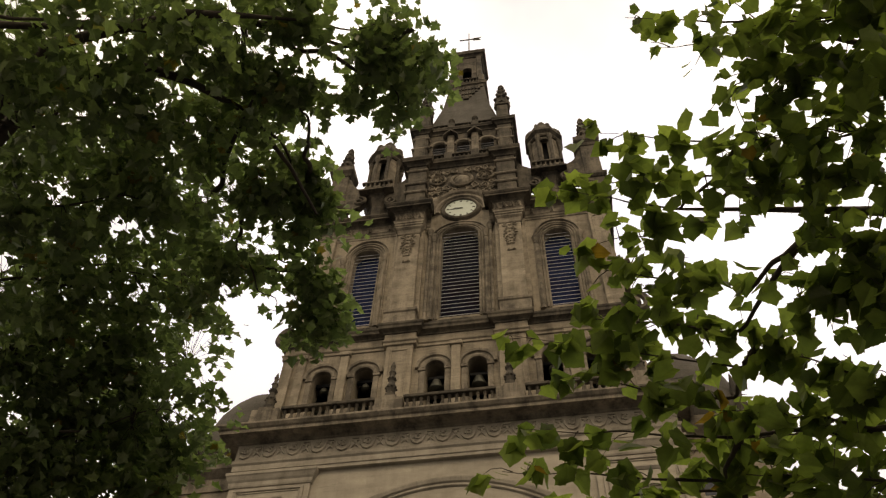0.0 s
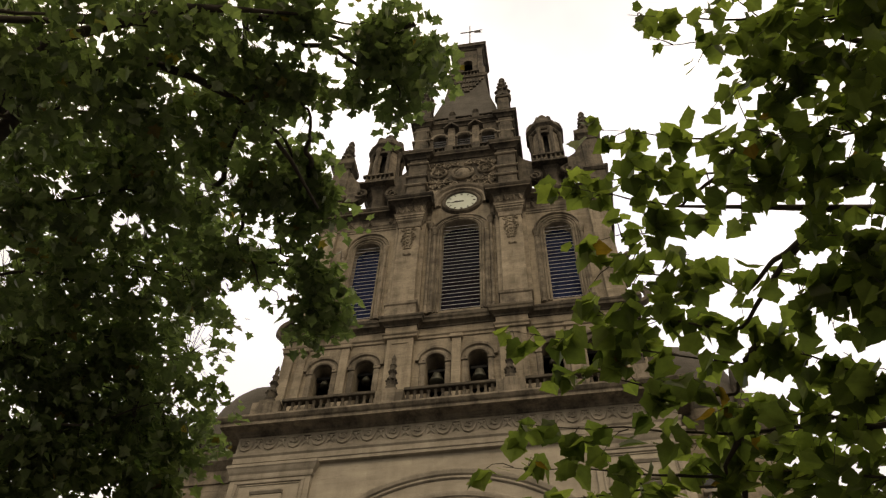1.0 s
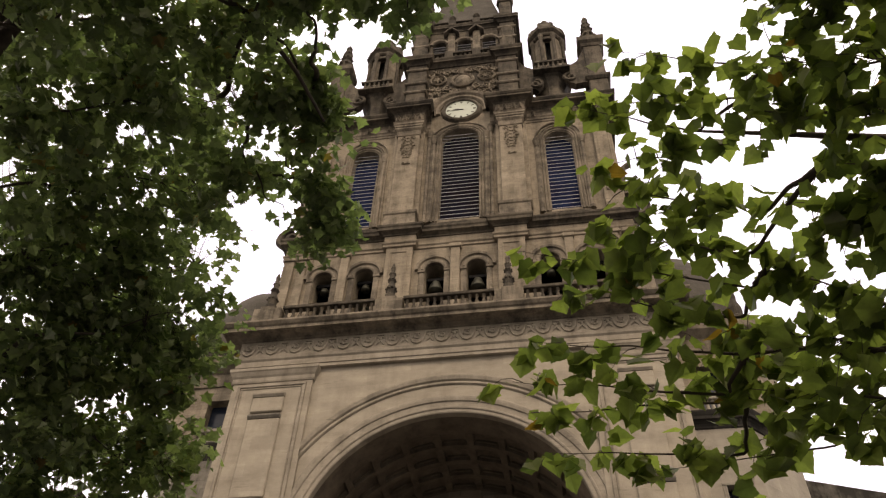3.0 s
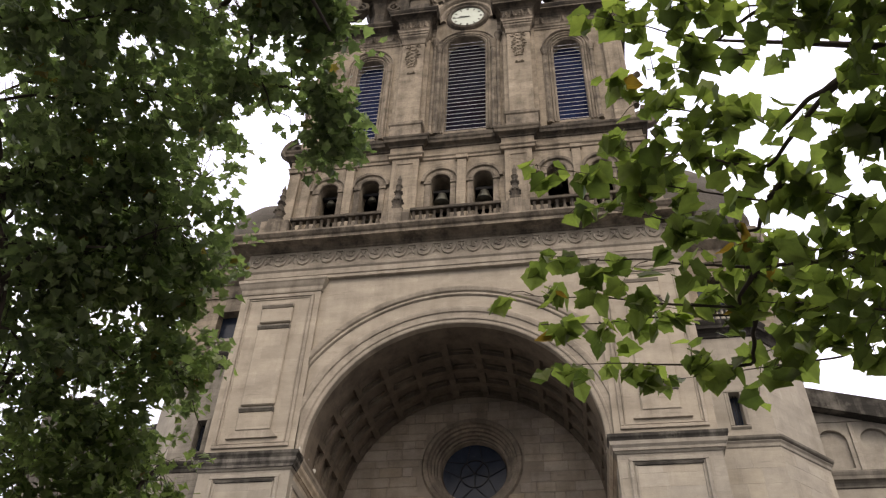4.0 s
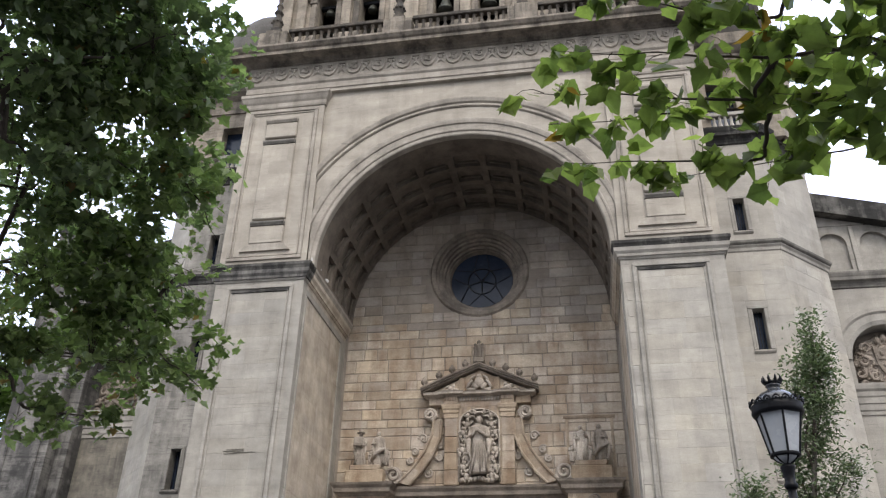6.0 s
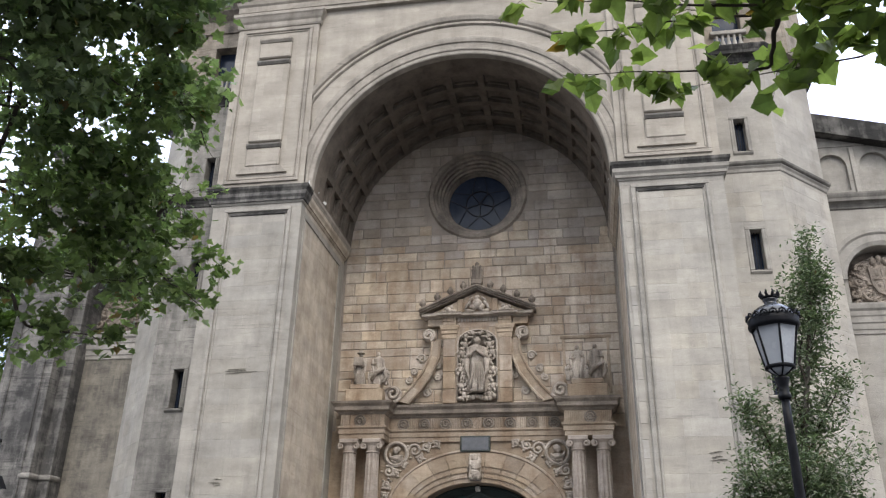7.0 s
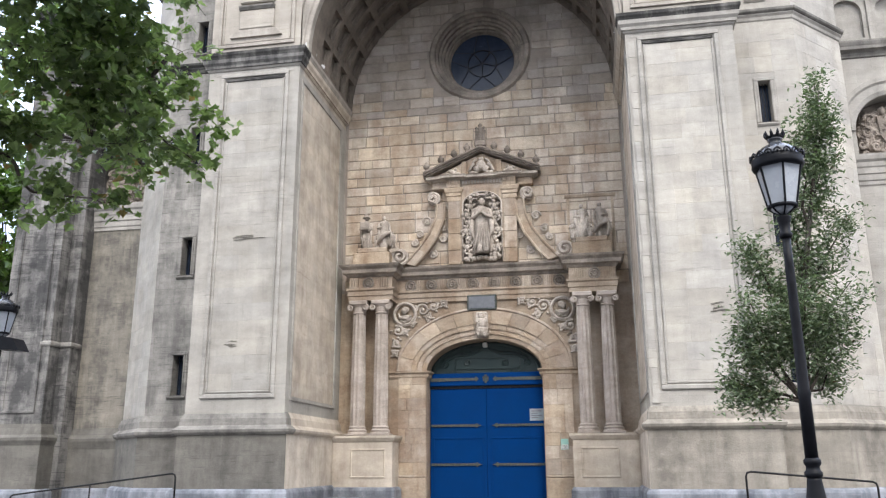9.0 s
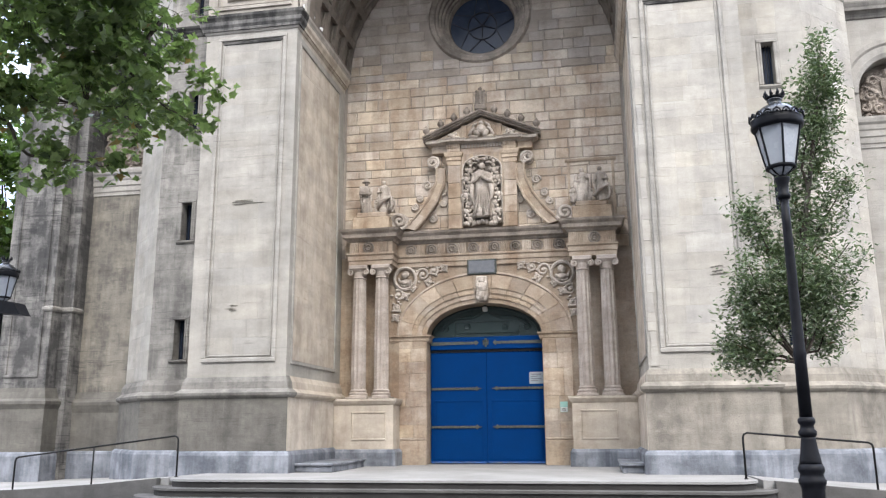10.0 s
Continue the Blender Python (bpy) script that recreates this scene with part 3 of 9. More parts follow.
# ---- church tower, lower stage ----
edge_rng = random.Random(17)
tower = thing("church_tower", (0, 0, 0), "tall pale stone church tower with a deep arched porch", "church tower")
for s in (-1, 1):
    a, b = sorted((s * PIER_IN, s * PIER_OUT))
    bm = bmesh.new()
    box(bm, a, b, FRONT, 1.6, 2.2, SPRING - 0.55)
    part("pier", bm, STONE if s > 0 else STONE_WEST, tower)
    # moulded border of the long sunken panel
    bm = bmesh.new()
    px0, px1 = sorted((s * 4.5, s * 6.42))
    frame_panel(bm, px0, px1, 2.6, 11.2, FRONT, 0.10, 0.05)
    part("panel_border", bm, STONE_TRIM, tower)
    bm = bmesh.new()
    frame_panel(bm, px0 + 0.13, px1 - 0.13, 2.73, 11.07, FRONT, 0.05, 0.025, False)
    part("panel_border", bm, STONE_TRIM, tower)
    # dark bar: soot drips and the panel's shadow line share one colour
    bm = bmesh.new()
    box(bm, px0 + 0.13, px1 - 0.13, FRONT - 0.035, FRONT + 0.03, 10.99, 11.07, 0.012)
    part("panel_head", bm, STONE_LEDGE, tower, "rain-blackened stone bar with panel shadow line coloured in")
    # chipped stones along the porch-side edge
    if s > 0:
        z = 2.3
        while z < 10.9:
            h = min(edge_rng.choice((0.36, 0.44, 0.5, 0.42)), 11.15 - z)
            bm = bmesh.new()
            x0, x1 = 4.285 + edge_rng.uniform(-0.012, 0.012), 4.44 + edge_rng.uniform(-0.012, 0.008)
            prism(bm, [(x0 + edge_rng.uniform(-0.02, 0.02), z + 0.006), (x1, z + 0.004), (x1 + edge_rng.uniform(-0.02, 0.02), z + h * 0.6), (x1 - 0.01, z + h - 0.006), (x0, z + h - 0.004), (x0 + edge_rng.uniform(-0.02, 0.02), z + h * 0.4)], FRONT - 0.020 - edge_rng.uniform(0, 0.008), FRONT + 0.02)
            part("edge_stone", bm, STONE_BLOCK, tower)
            z += h
    # panel on the inner face
    bm = bmesh.new()
    x = s * PIER_IN
    for y0, y1, z0, z1 in ((-4.4, -0.95, 2.55, 2.62), (-4.4, -0.95, 10.95, 11.02), (-4.4, -4.33, 2.62, 10.95), (-1.02, -0.95, 2.62, 10.95)):
        box(bm, x - 0.035, x + 0.035, y0, y1, z0, z1, 0.01)
    part("panel_border", bm, STONE_TRIM, tower)
    # wall with slit windows beside the pier, then the canted corner
    cant = 1.5
    xe = 8.4
    bm = bmesh.new()
    wx0, wx1 = sorted((s * (PIER_OUT - 0.03), s * xe))
    slits = [(s * 7.58, 0.17, 2.78, 3.82), (s * 7.58, 0.17, 5.95, 7.0), (s * 7.52, 0.17, 9.1, 10.2), (s * 7.52, 0.17, 12.5, 13.5)]
    cx, hw = s * 7.56, 0.145
    zs = [2.2] + [z for q in slits for z in q[2:]] + [15.4]
    grid_x, solid = [wx0, cx - hw, cx + hw, wx1], []
    for k in range(len(zs) - 1):
        solid += [(grid_x[i], grid_x[i + 1], zs[k], zs[k + 1]) for i in range(3) if i != 1 or k % 2 == 0]
    for q in solid:
        box(bm, q[0], q[1], -3.7, -3.2, q[2], q[3])
    bmesh.ops.remove_doubles(bm, verts=bm.verts, dist=1e-4)
    part("stair_wall", bm, STONE_STAIR if s < 0 else STONE, tower, "soot-streaked stone wall" if s < 0 else "")
    for q in slits:
        w = under(new("slit_window"), tower)
        bm = bmesh.new()
        for u0, u1, v0, v1 in ((-0.255, 0.255, q[3] + 0.002, q[3] + 0.09), (-0.255, -0.147, q[2], q[3]), (0.147, 0.255, q[2], q[3])):
            box(bm, cx + u0, cx + u1, -3.722, -3.68, v0, v1, 0.012)
        for u0, u1, v0, v1 in ((-0.19, 0.19, q[3] - 0.004, q[3] + 0.045), (-0.19, -0.143, q[2] + 0.002, q[3] - 0.006), (0.143, 0.19, q[2] + 0.002, q[3] - 0.006)):
            box(bm, cx + u0, cx + u1, -3.738, -3.70, v0, v1, 0.008)
        part("surround", bm, STONE_TRIM if s > 0 else STONE_STAIR, w)
        bm = bmesh.new()
        run(bm, [(cx - 0.25, -3.7), (cx + 0.25, -3.7)], [(-0.1, q[2] - 0.105), (0.02, q[2] - 0.105), (0.06, q[2] - 0.06), (0.06, q[2] - 0.03), (-0.02, q[2] - 0.002), (-0.1, q[2] - 0.002)])
        part("sill", bm, STONE_TRIM if s > 0 else STONE_MOULD_WEST, w)
        bm = bmesh.new()
        box(bm, cx - 0.143, cx + 0.143, -3.42, -3.40, q[2], q[3])
        part("pane", bm, LEADED, w, "dark glass pane")
        for u in (-0.07, 0.0, 0.07):
            bm = bmesh.new()
            tube(bm, [(cx + u, -3.5, q[2]), (cx + u, -3.5, q[3])], 0.011, 6)
            part("bar", bm, IRON, w)
    bm = bmesh.new()
    plan = [(s * xe, -3.7), (s * (xe + cant), -3.7 + cant), (s * (xe + cant), 2.5), (s * (xe - 0.3), 2.5), (s * (xe - 0.3), -3.3)]
    slab(bm, plan, 2.2, 15.4)
    part("canted_corner", bm, STONE, tower)
    # string course, eaves and little upper stage of the stair turret
    path = [(s * (PIER_OUT - 0.1), -3.7), (s * xe, -3.7), (s * (xe + cant), -3.7 + cant), (s * (xe + cant), 2.5)]
    path = path if s > 0 else path[::-1]
    bm = bmesh.new()
    run(bm, path, [(-0.3, 11.84), (0.0, 11.84), (0.03, 11.87), (0.04, 11.95), (0.08, 12.0), (0.08, 12.03), (-0.3, 12.03)])
    part("string_moulding", bm, STONE_TRIM if s > 0 else STONE_LEDGE, tower)
    bm = bmesh.new()
    run(bm, path, [(-0.3, 12.03), (0.10, 12.03), (0.14, 12.07), (0.15, 12.13), (0.02, 12.17), (-0.3, 12.17)])
    part("string_course", bm, STONE_MOULD_WEST if s > 0 else STONE_LEDGE, tower, "rain-darkened stone string course")
    bm = bmesh.new()
    run(bm, path, cornice_profile(15.3, 0.5, 0.26))
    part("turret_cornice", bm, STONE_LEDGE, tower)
    bm = bmesh.new()
    box(bm, *sorted((s * (PIER_OUT - 0.05), s * 7.25)), -3.55, -3.0, 15.6, 18.3)
    box(bm, *sorted((s * 8.05, s * 9.2)), -3.55, -3.0, 15.6, 18.3)
    box(bm, *sorted((s * 7.25, s * 8.05)), -3.55, -3.0, 17.7, 18.3)
    slab(bm, [(s * 9.2, -3.55), (s * 9.9, -2.7), (s * 9.9, 2.4), (s * 9.0, 2.4), (s * 9.0, -3.1)], 15.6, 18.3)
    part("turret_wall", bm, STONE_HIGH, tower)
    w = under(new("turret_window"), tower)
    bm = bmesh.new()
    box(bm, *sorted((s * 7.25, s * 8.05)), -3.2, -3.15, 15.6, 17.7)
    part("pane", bm, LEADED, w)
    for k in range(5):
        bm = bmesh.new()
        lathe(bm, [(0.05, 0), (0.075, 0.2), (0.035, 0.42), (0.05, 0.55)], (s * (7.33 + 0.16 * k), -3.6, 15.82), 8)
        part("baluster", bm, STONE_TRIM, w, smooth=True)
    bm = bmesh.new()
    box(bm, *sorted((s * 7.15, s * 8.15)), -3.7, -3.5, 16.37, 16.5, 0.02)
    part("top_rail", bm, STONE_TRIM, w)
    bm = bmesh.new()
    box(bm, *sorted((s * 7.15, s * 8.15)), -3.75, -3.5, 15.62, 15.82, 0.02)
    part("sill", bm, STONE_TRIM, w)
    path2 = [(s * (PIER_OUT - 0.1), -3.55), (s * 9.2, -3.55), (s * 9.9, -2.7), (s * 9.9, 2.4)]
    path2 = path2 if s > 0 else path2[::-1]
    bm = bmesh.new()
    run(bm, path2, [(-0.3, 18.25), (0.06, 18.25), (0.06, 18.75), (0.12, 18.8), (0.3, 18.98), (0.36, 19.35), (-0.3, 19.35)])
    part("turret_frieze", bm, STONE_HIGH_TRIM, tower)
    bm = bmesh.new()
    lathe(bm, [(2.22, 0), (2.22, 0.9), (2.17, 1.6), (2.05, 2.3), (1.85, 3.0), (1.55, 3.65), (1.15, 4.25), (0.7, 4.72), (0.3, 4.95), (0.02, 5.0)], (s * 7.65, -1.5, 19.3), 28)
    part("turret_dome", bm, SLATE, tower, "smooth grey slate dome", True)
    # finial at the corner
    bm = bmesh.new()
    lathe(bm, [(0.3, 0), (0.3, 0.5), (0.22, 0.6), (0.26, 0.9), (0.15, 1.3), (0.18, 1.5), (0.08, 2.1), (0.02, 2.4)], (s * 9.2, -3.2, 19.3), 8)
    part("corner_finial", bm, STONE_TOP, tower)

# plinth round the piers, in jogs, with its moulding, dado and blue-grey foot
for s in (-1, 1):
    plan = [(s * 4.12, 0.2), (s * 4.12, FRONT - 0.1), (s * 6.9, FRONT - 0.1), (s * 6.9, -3.85), (s * 8.46, -3.85), (s * 10.06, -2.22), (s * 10.06, 2)]
    path = plan if s > 0 else plan[::-1]
    bm = bmesh.new()
    outside, inside = (path[1:], path[:2]) if s > 0 else (path[:-1], path[-2:])
    run(bm, outside, [(-0.9, -0.7), (0.0, -0.7), (0.0, 1.78), (-0.9, 1.78)])
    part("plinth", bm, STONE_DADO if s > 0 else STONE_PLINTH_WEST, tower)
    bm = bmesh.new()
    inside = [(x - s * 0.004, max(y, FRONT - 0.096)) for x, y in inside]
    run(bm, inside, [(-0.9, -0.7), (0.0, -0.7), (0.0, 1.77), (-0.9, 1.77)])
    part("inner_plinth", bm, STONE_INNER, tower)
    turn_in = FRONT + 0.25
    moulding = [(-0.9, 1.74), (0.03, 1.74), (0.09, 1.80), (0.10, 1.86), (0.05, 1.90), (-0.02, 1.96), (-0.04, 2.12), (-0.11, 2.26), (-0.9, 2.26)]
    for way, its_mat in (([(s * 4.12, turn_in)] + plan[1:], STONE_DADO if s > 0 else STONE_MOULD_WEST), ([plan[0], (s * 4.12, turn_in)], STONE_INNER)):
        bm = bmesh.new()
        run(bm, way if s > 0 else way[::-1], moulding)
        part("plinth_moulding", bm, its_mat, tower)
    bm = bmesh.new()
    run(bm, path, [(-0.3, -0.7), (0.10, -0.7), (0.10, 0.40), (0.07, 0.46), (0.02, 0.50), (-0.3, 0.50)])
    part("plinth_foot", bm, STONE_BASE, tower, "blue-grey stone foot with white bloom")
    # impost: round the inner face and the front of the pier
    turn_in = FRONT + 0.3
    front_way = [(s * PIER_IN, turn_in), (s * PIER_IN, FRONT), (s * PIER_OUT, FRONT), (s * PIER_OUT, -3.4)]
    inner_way = [(s * PIER_IN, BACK - 0.05), (s * PIER_IN, turn_in)]
    neck = [(-0.5, 11.18), (0.003, 11.18), (0.003, 11.31), (0.03, 11.32), (0.05, 11.35), (0.05, 11.38), (-0.5, 11.38)]
    corona = [(-0.5, 11.38), (0.09, 11.38), (0.10, 11.45), (0.15, 11.52), (0.16, 11.62), (-0.5, 11.62)]
    crown = [(-0.5, 11.62), (0.165, 11.62), (0.175, 11.67), (0.20, 11.72), (0.20, 11.80), (-0.5, 11.80)]
    # rain soot and the ledge's shadow lines are both put into the crown colour
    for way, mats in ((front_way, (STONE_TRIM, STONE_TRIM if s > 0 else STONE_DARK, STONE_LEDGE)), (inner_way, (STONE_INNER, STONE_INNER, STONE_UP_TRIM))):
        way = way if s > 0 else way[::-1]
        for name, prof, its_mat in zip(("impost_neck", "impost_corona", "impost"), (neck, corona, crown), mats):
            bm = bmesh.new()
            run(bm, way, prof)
            part(name, bm, its_mat, tower, "rain-blackened stone impost with shadow lines coloured in" if its_mat == STONE_LEDGE else "")

# upper pilasters, spandrels, great arch
for s in (-1, 1):
    bm = bmesh.new()
    box(bm, *sorted((s * PIER_IN, s * PIER_OUT)), FRONT + 0.0, 1.6, 11.8, 17.9)
    part("upper_pilaster", bm, STONE_UP, tower)
    bm = bmesh.new()
    c = s * 5.5
    frame_panel(bm, c - 1.1, c + 1.1, 12.0, 17.3, FRONT, 0.10, 0.05)
    part("panel_border", bm, STONE_UP_TRIM, tower)
    bm = bmesh.new()
    frame_panel(bm, c - 0.98, c + 0.98, 12.12, 17.18, FRONT, 0.05, 0.028)
    part("panel_border", bm, STONE_UP_TRIM, tower)
    for z0, z1 in ((13.3, 15.95), (16.2, 16.75), (12.5, 13.08)):
        bm = bmesh.new()
        box(bm, c - 0.5, c + 0.5, FRONT - 0.09, FRONT + 0.02, z0, z1, 0.03)
        part("panel_block", bm, STONE_UP, tower)
    bm = bmesh.new()
    prism(bm, [(c - 0.74, 12.28), (c + 0.74, 12.28), (c + 0.54, 12.5), (c - 0.54, 12.5)], FRONT - 0.07, FRONT + 0.02)
    part("panel_foot", bm, STONE_UP_TRIM, tower)
    for z in (13.08, 15.95, 16.75):
        bm = bmesh.new()
        run(bm, [(c - 0.5, FRONT - 0.06), (c + 0.5, FRONT - 0.06)], [(-0.05, z), (0.04, z), (0.06, z + 0.03), (0.09, z + 0.07), (0.09, z + 0.12), (-0.05, z + 0.14)])
        part("panel_ledge", bm, STONE_UP_TRIM if z > 16 else STONE_MOULD_WEST, tower)
    plan = [(s * PIER_IN, -3.5), (s * PIER_IN, FRONT), (s * PIER_OUT, FRONT), (s * PIER_OUT, -3)]
    path = plan if s > 0 else plan[::-1]
    bm = bmesh.new()
    run(bm, path, [(-0.4, 17.38), (0.03, 17.38), (0.05, 17.44), (0.05, 17.56), (0.09, 17.62), (0.14, 17.74), (0.17, 17.78), (0.17, 17.88), (-0.4, 17.88)])
    part("pilaster_capital", bm, STONE_UP_TRIM, tower)

bm = bmesh.new()
arched_wall(bm, -PIER_IN, PIER_IN, 11.8, 17.9, FRONT + 0.12, -3.62, [(0, 4.12, 11.8, 11.8, 4.12)], 40)
part("porch_vault_wall", bm, STONE_UP, tower)
bm = bmesh.new()
Y = FRONT + 0.12
hoop(bm, 0, 11.8, [(4.02, Y + 0.16), (4.02, Y - 0.04), (4.05, Y - 0.06), (4.14, Y - 0.06), (4.16, Y - 0.09), (4.20, Y - 0.10), (4.23, Y - 0.07), (4.40, Y - 0.07), (4.42, Y - 0.11), (4.50, Y - 0.13), (4.56, Y - 0.13), (4.60, Y - 0.06), (4.66, Y - 0.04), (4.66, Y + 0.16)], 0, 180, 64, PIER_IN - 0.003)
part("arch_ring", bm, STONE_UP_TRIM, tower)
# soffit takes the vault's darkened tone, shade included
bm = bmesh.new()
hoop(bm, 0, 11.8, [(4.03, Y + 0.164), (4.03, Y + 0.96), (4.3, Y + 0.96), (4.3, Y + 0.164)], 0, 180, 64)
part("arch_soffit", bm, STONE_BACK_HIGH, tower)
bm = bmesh.new()
hoop(bm, 0, 11.8, [(4.67, Y + 0.1), (4.67, Y - 0.022), (5.05, Y - 0.022), (5.05, Y + 0.1)], 0, 180, 64, PIER_IN - 0.005)
part("arch_band", bm, STONE_UP, tower)
bm = bmesh.new()
hoop(bm, 0, 11.8, [(5.06, Y + 0.1), (5.06, Y - 0.03), (5.09, Y - 0.08), (5.14, Y - 0.08), (5.18, Y - 0.05), (5.22, Y - 0.11), (5.32, Y - 0.14), (5.36, Y - 0.14), (5.38, Y - 0.05), (5.40, Y - 0.03), (5.40, Y + 0.1)], 33.0, 147.0, 48, PIER_IN - 0.004)
part("arch_hood", bm, STONE_UP_TRIM, tower)

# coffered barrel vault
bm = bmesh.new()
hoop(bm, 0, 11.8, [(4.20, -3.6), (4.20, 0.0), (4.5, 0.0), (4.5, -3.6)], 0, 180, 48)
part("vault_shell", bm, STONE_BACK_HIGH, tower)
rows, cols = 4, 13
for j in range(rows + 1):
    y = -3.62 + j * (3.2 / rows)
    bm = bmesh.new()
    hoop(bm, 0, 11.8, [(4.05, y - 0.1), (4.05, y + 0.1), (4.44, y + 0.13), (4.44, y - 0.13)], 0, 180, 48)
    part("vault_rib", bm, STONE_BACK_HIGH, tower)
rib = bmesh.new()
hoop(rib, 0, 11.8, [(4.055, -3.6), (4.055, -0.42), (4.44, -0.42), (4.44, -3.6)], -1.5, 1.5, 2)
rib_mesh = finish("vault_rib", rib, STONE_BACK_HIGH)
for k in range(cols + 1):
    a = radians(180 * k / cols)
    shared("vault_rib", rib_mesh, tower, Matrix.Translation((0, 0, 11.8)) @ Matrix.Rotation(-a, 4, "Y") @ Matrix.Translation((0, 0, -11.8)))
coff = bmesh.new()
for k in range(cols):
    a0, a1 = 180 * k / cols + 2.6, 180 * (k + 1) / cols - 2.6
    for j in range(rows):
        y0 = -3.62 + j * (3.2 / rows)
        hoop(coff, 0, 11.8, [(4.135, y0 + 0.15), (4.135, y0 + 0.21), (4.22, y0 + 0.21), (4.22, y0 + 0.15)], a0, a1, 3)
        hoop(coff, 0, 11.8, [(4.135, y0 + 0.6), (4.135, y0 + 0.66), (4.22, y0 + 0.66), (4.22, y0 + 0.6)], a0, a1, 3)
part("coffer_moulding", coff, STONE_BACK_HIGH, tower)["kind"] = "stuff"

# entablature over the porch
W2 = PIER_OUT + 0.06
front_path = [(-W2, 2.5), (-W2, FRONT - 0.02), (W2, FRONT - 0.02), (W2, 2.5)]
bm = bmesh.new()
run(bm, front_path, [(-0.5, 17.885), (0.0, 17.885), (0.0, 18.0), (0.03, 18.02), (0.03, 18.15), (0.03, 18.22), (0.08, 18.28), (0.10, 18.38), (0.02, 18.39), (0.02, 19.06), (-0.5, 19.06)])
part("architrave", bm, STONE_UP_TRIM, tower)
bm = bmesh.new()
run(bm, front_path, [(-0.5, 19.06), (0.03, 19.06), (0.07, 19.08), (0.07, 19.12), (0.15, 19.15), (0.18, 19.17), (0.50, 19.17), (0.52, 19.14), (0.54, 19.14), (0.54, 19.27), (0.60, 19.30), (0.68, 19.39), (0.68, 19.46), (0.2, 19.5), (-3.2, 19.52), (-3.2, 19.06)])
part("main_cornice", bm, STONE_HIGH_TRIM, tower, "weathered brown overhanging cornice")
# scroll frieze: hanging loops with a leaf between two of them
orn = bmesh.new()
tube(orn, [(-0.40, FRONT - 0.05, 18.92), (-0.36, FRONT - 0.06, 18.70), (-0.28, FRONT - 0.06, 18.56), (-0.15, FRONT - 0.06, 18.50), (-0.02, FRONT - 0.06, 18.56), (0.05, FRONT - 0.06, 18.70), (0.09, FRONT - 0.05, 18.92)], [0.02, 0.035, 0.042, 0.045, 0.042, 0.035, 0.02], 5)
tube(orn, [(x, FRONT - 0.06, z) for x, z in spiral(-0.15, 18.76, 0.11, 0.03, 1.2, 200, 14, -1)], 0.032, 5)
box(orn, -0.24, -0.06, FRONT - 0.09, FRONT - 0.02, 18.88, 18.96, 0.015)
ball(orn, (0.25, FRONT - 0.05, 18.80), (0.055, 0.05, 0.10), 1)
for q in (-1, 1):
    ball(orn, (0.25 + q * 0.075, FRONT - 0.05, 18.86), (0.05, 0.045, 0.06), 1)
    tube(orn, [(0.25, FRONT - 0.05, 18.74), (0.25 + q * 0.05, FRONT - 0.07, 18.64), (0.25 + q * 0.12, FRONT - 0.05, 18.56)], [0.03, 0.028, 0.012], 5)
box(orn, 0.14, 0.36, FRONT - 0.09, FRONT - 0.02, 18.93, 18.985, 0.012)
orn_mesh = finish("frieze_scroll", orn, STONE_UP_TRIM)
for k in range(17):
    shared("frieze_scroll", orn_mesh, tower, Matrix.Translation((-6.42 + 0.795 * k, 0, 0)))


def baluster_row(parent, x0, x1, y, z, h, gap, mat, mesh=None):
    """Rail, foot and turned balusters between two pedestals."""
    bm = bmesh.new()
    box(bm, x0, x1, y - 0.11, y + 0.11, z, z + 0.09 * h / 0.8, 0.015)
    part("balustrade_foot", bm, mat, parent)
    bm = bmesh.new()
    box(bm, x0, x1, y - 0.13, y + 0.13, z + h * 0.84, z + h, 0.02)
    part("balustrade_rail", bm, mat, parent)
    n = max(1, round((x1 - x0) / gap))
    b = bmesh.new()
    hh = h * 0.74
    lathe(b, [(0.075, 0), (0.075, 0.06 * hh), (0.045, 0.12 * hh), (0.09, 0.36 * hh), (0.075, 0.5 * hh), (0.04, 0.72 * hh), (0.055, 0.86 * hh), (0.07, 0.93 * hh), (0.07, hh)], (0, 0, 0), 8)
    me = finish("baluster", b, mat, True)
    for k in range(n):
        shared("baluster", me, parent, Matrix.Translation((x0 + (k + 0.5) * (x1 - x0) / n, y, z + h * 0.1)))


for x0, x1 in ((-5.6, -2.45), (-1.5, 1.5), (2.45, 5.6)):
    baluster_row(tower, x0, x1, -4.92, 19.48, 0.86, 0.235, STONE_TOP)


def obelisk(name, parent, x, y, z, h, w, mat):
    """A stepped pedestal with a bulbous, ringed pinnacle."""
    bm = bmesh.new()
    lathe(bm, [(w * 0.75, 0), (w * 0.75, 0.1 * h), (w * 0.5, 0.14 * h), (w * 0.62, 0.24 * h), (w * 0.68, 0.30 * h), (w * 0.42, 0.40 * h), (w * 0.36, 0.46 * h), (w * 0.5, 0.50 * h), (w * 0.5, 0.54 * h), (w * 0.33, 0.58 * h), (w * 0.36, 0.66 * h), (w * 0.40, 0.70 * h), (w * 0.28, 0.74 * h), (w * 0.26, 0.82 * h), (w * 0.32, 0.86 * h), (w * 0.2, 0.93 * h), (0.02, h)], (x, y, z), 8)
    for k in range(8):
        a = radians(45 * k + 22.5)
        for rr, zz, br in ((0.62, 0.27, 0.2), (0.46, 0.52, 0.15), (0.36, 0.69, 0.12)):
            ball(bm, (x + w * rr * math.cos(a), y + w * rr * math.sin(a), z + zz * h), w * br, 1)
    return part(name, bm, mat, parent)


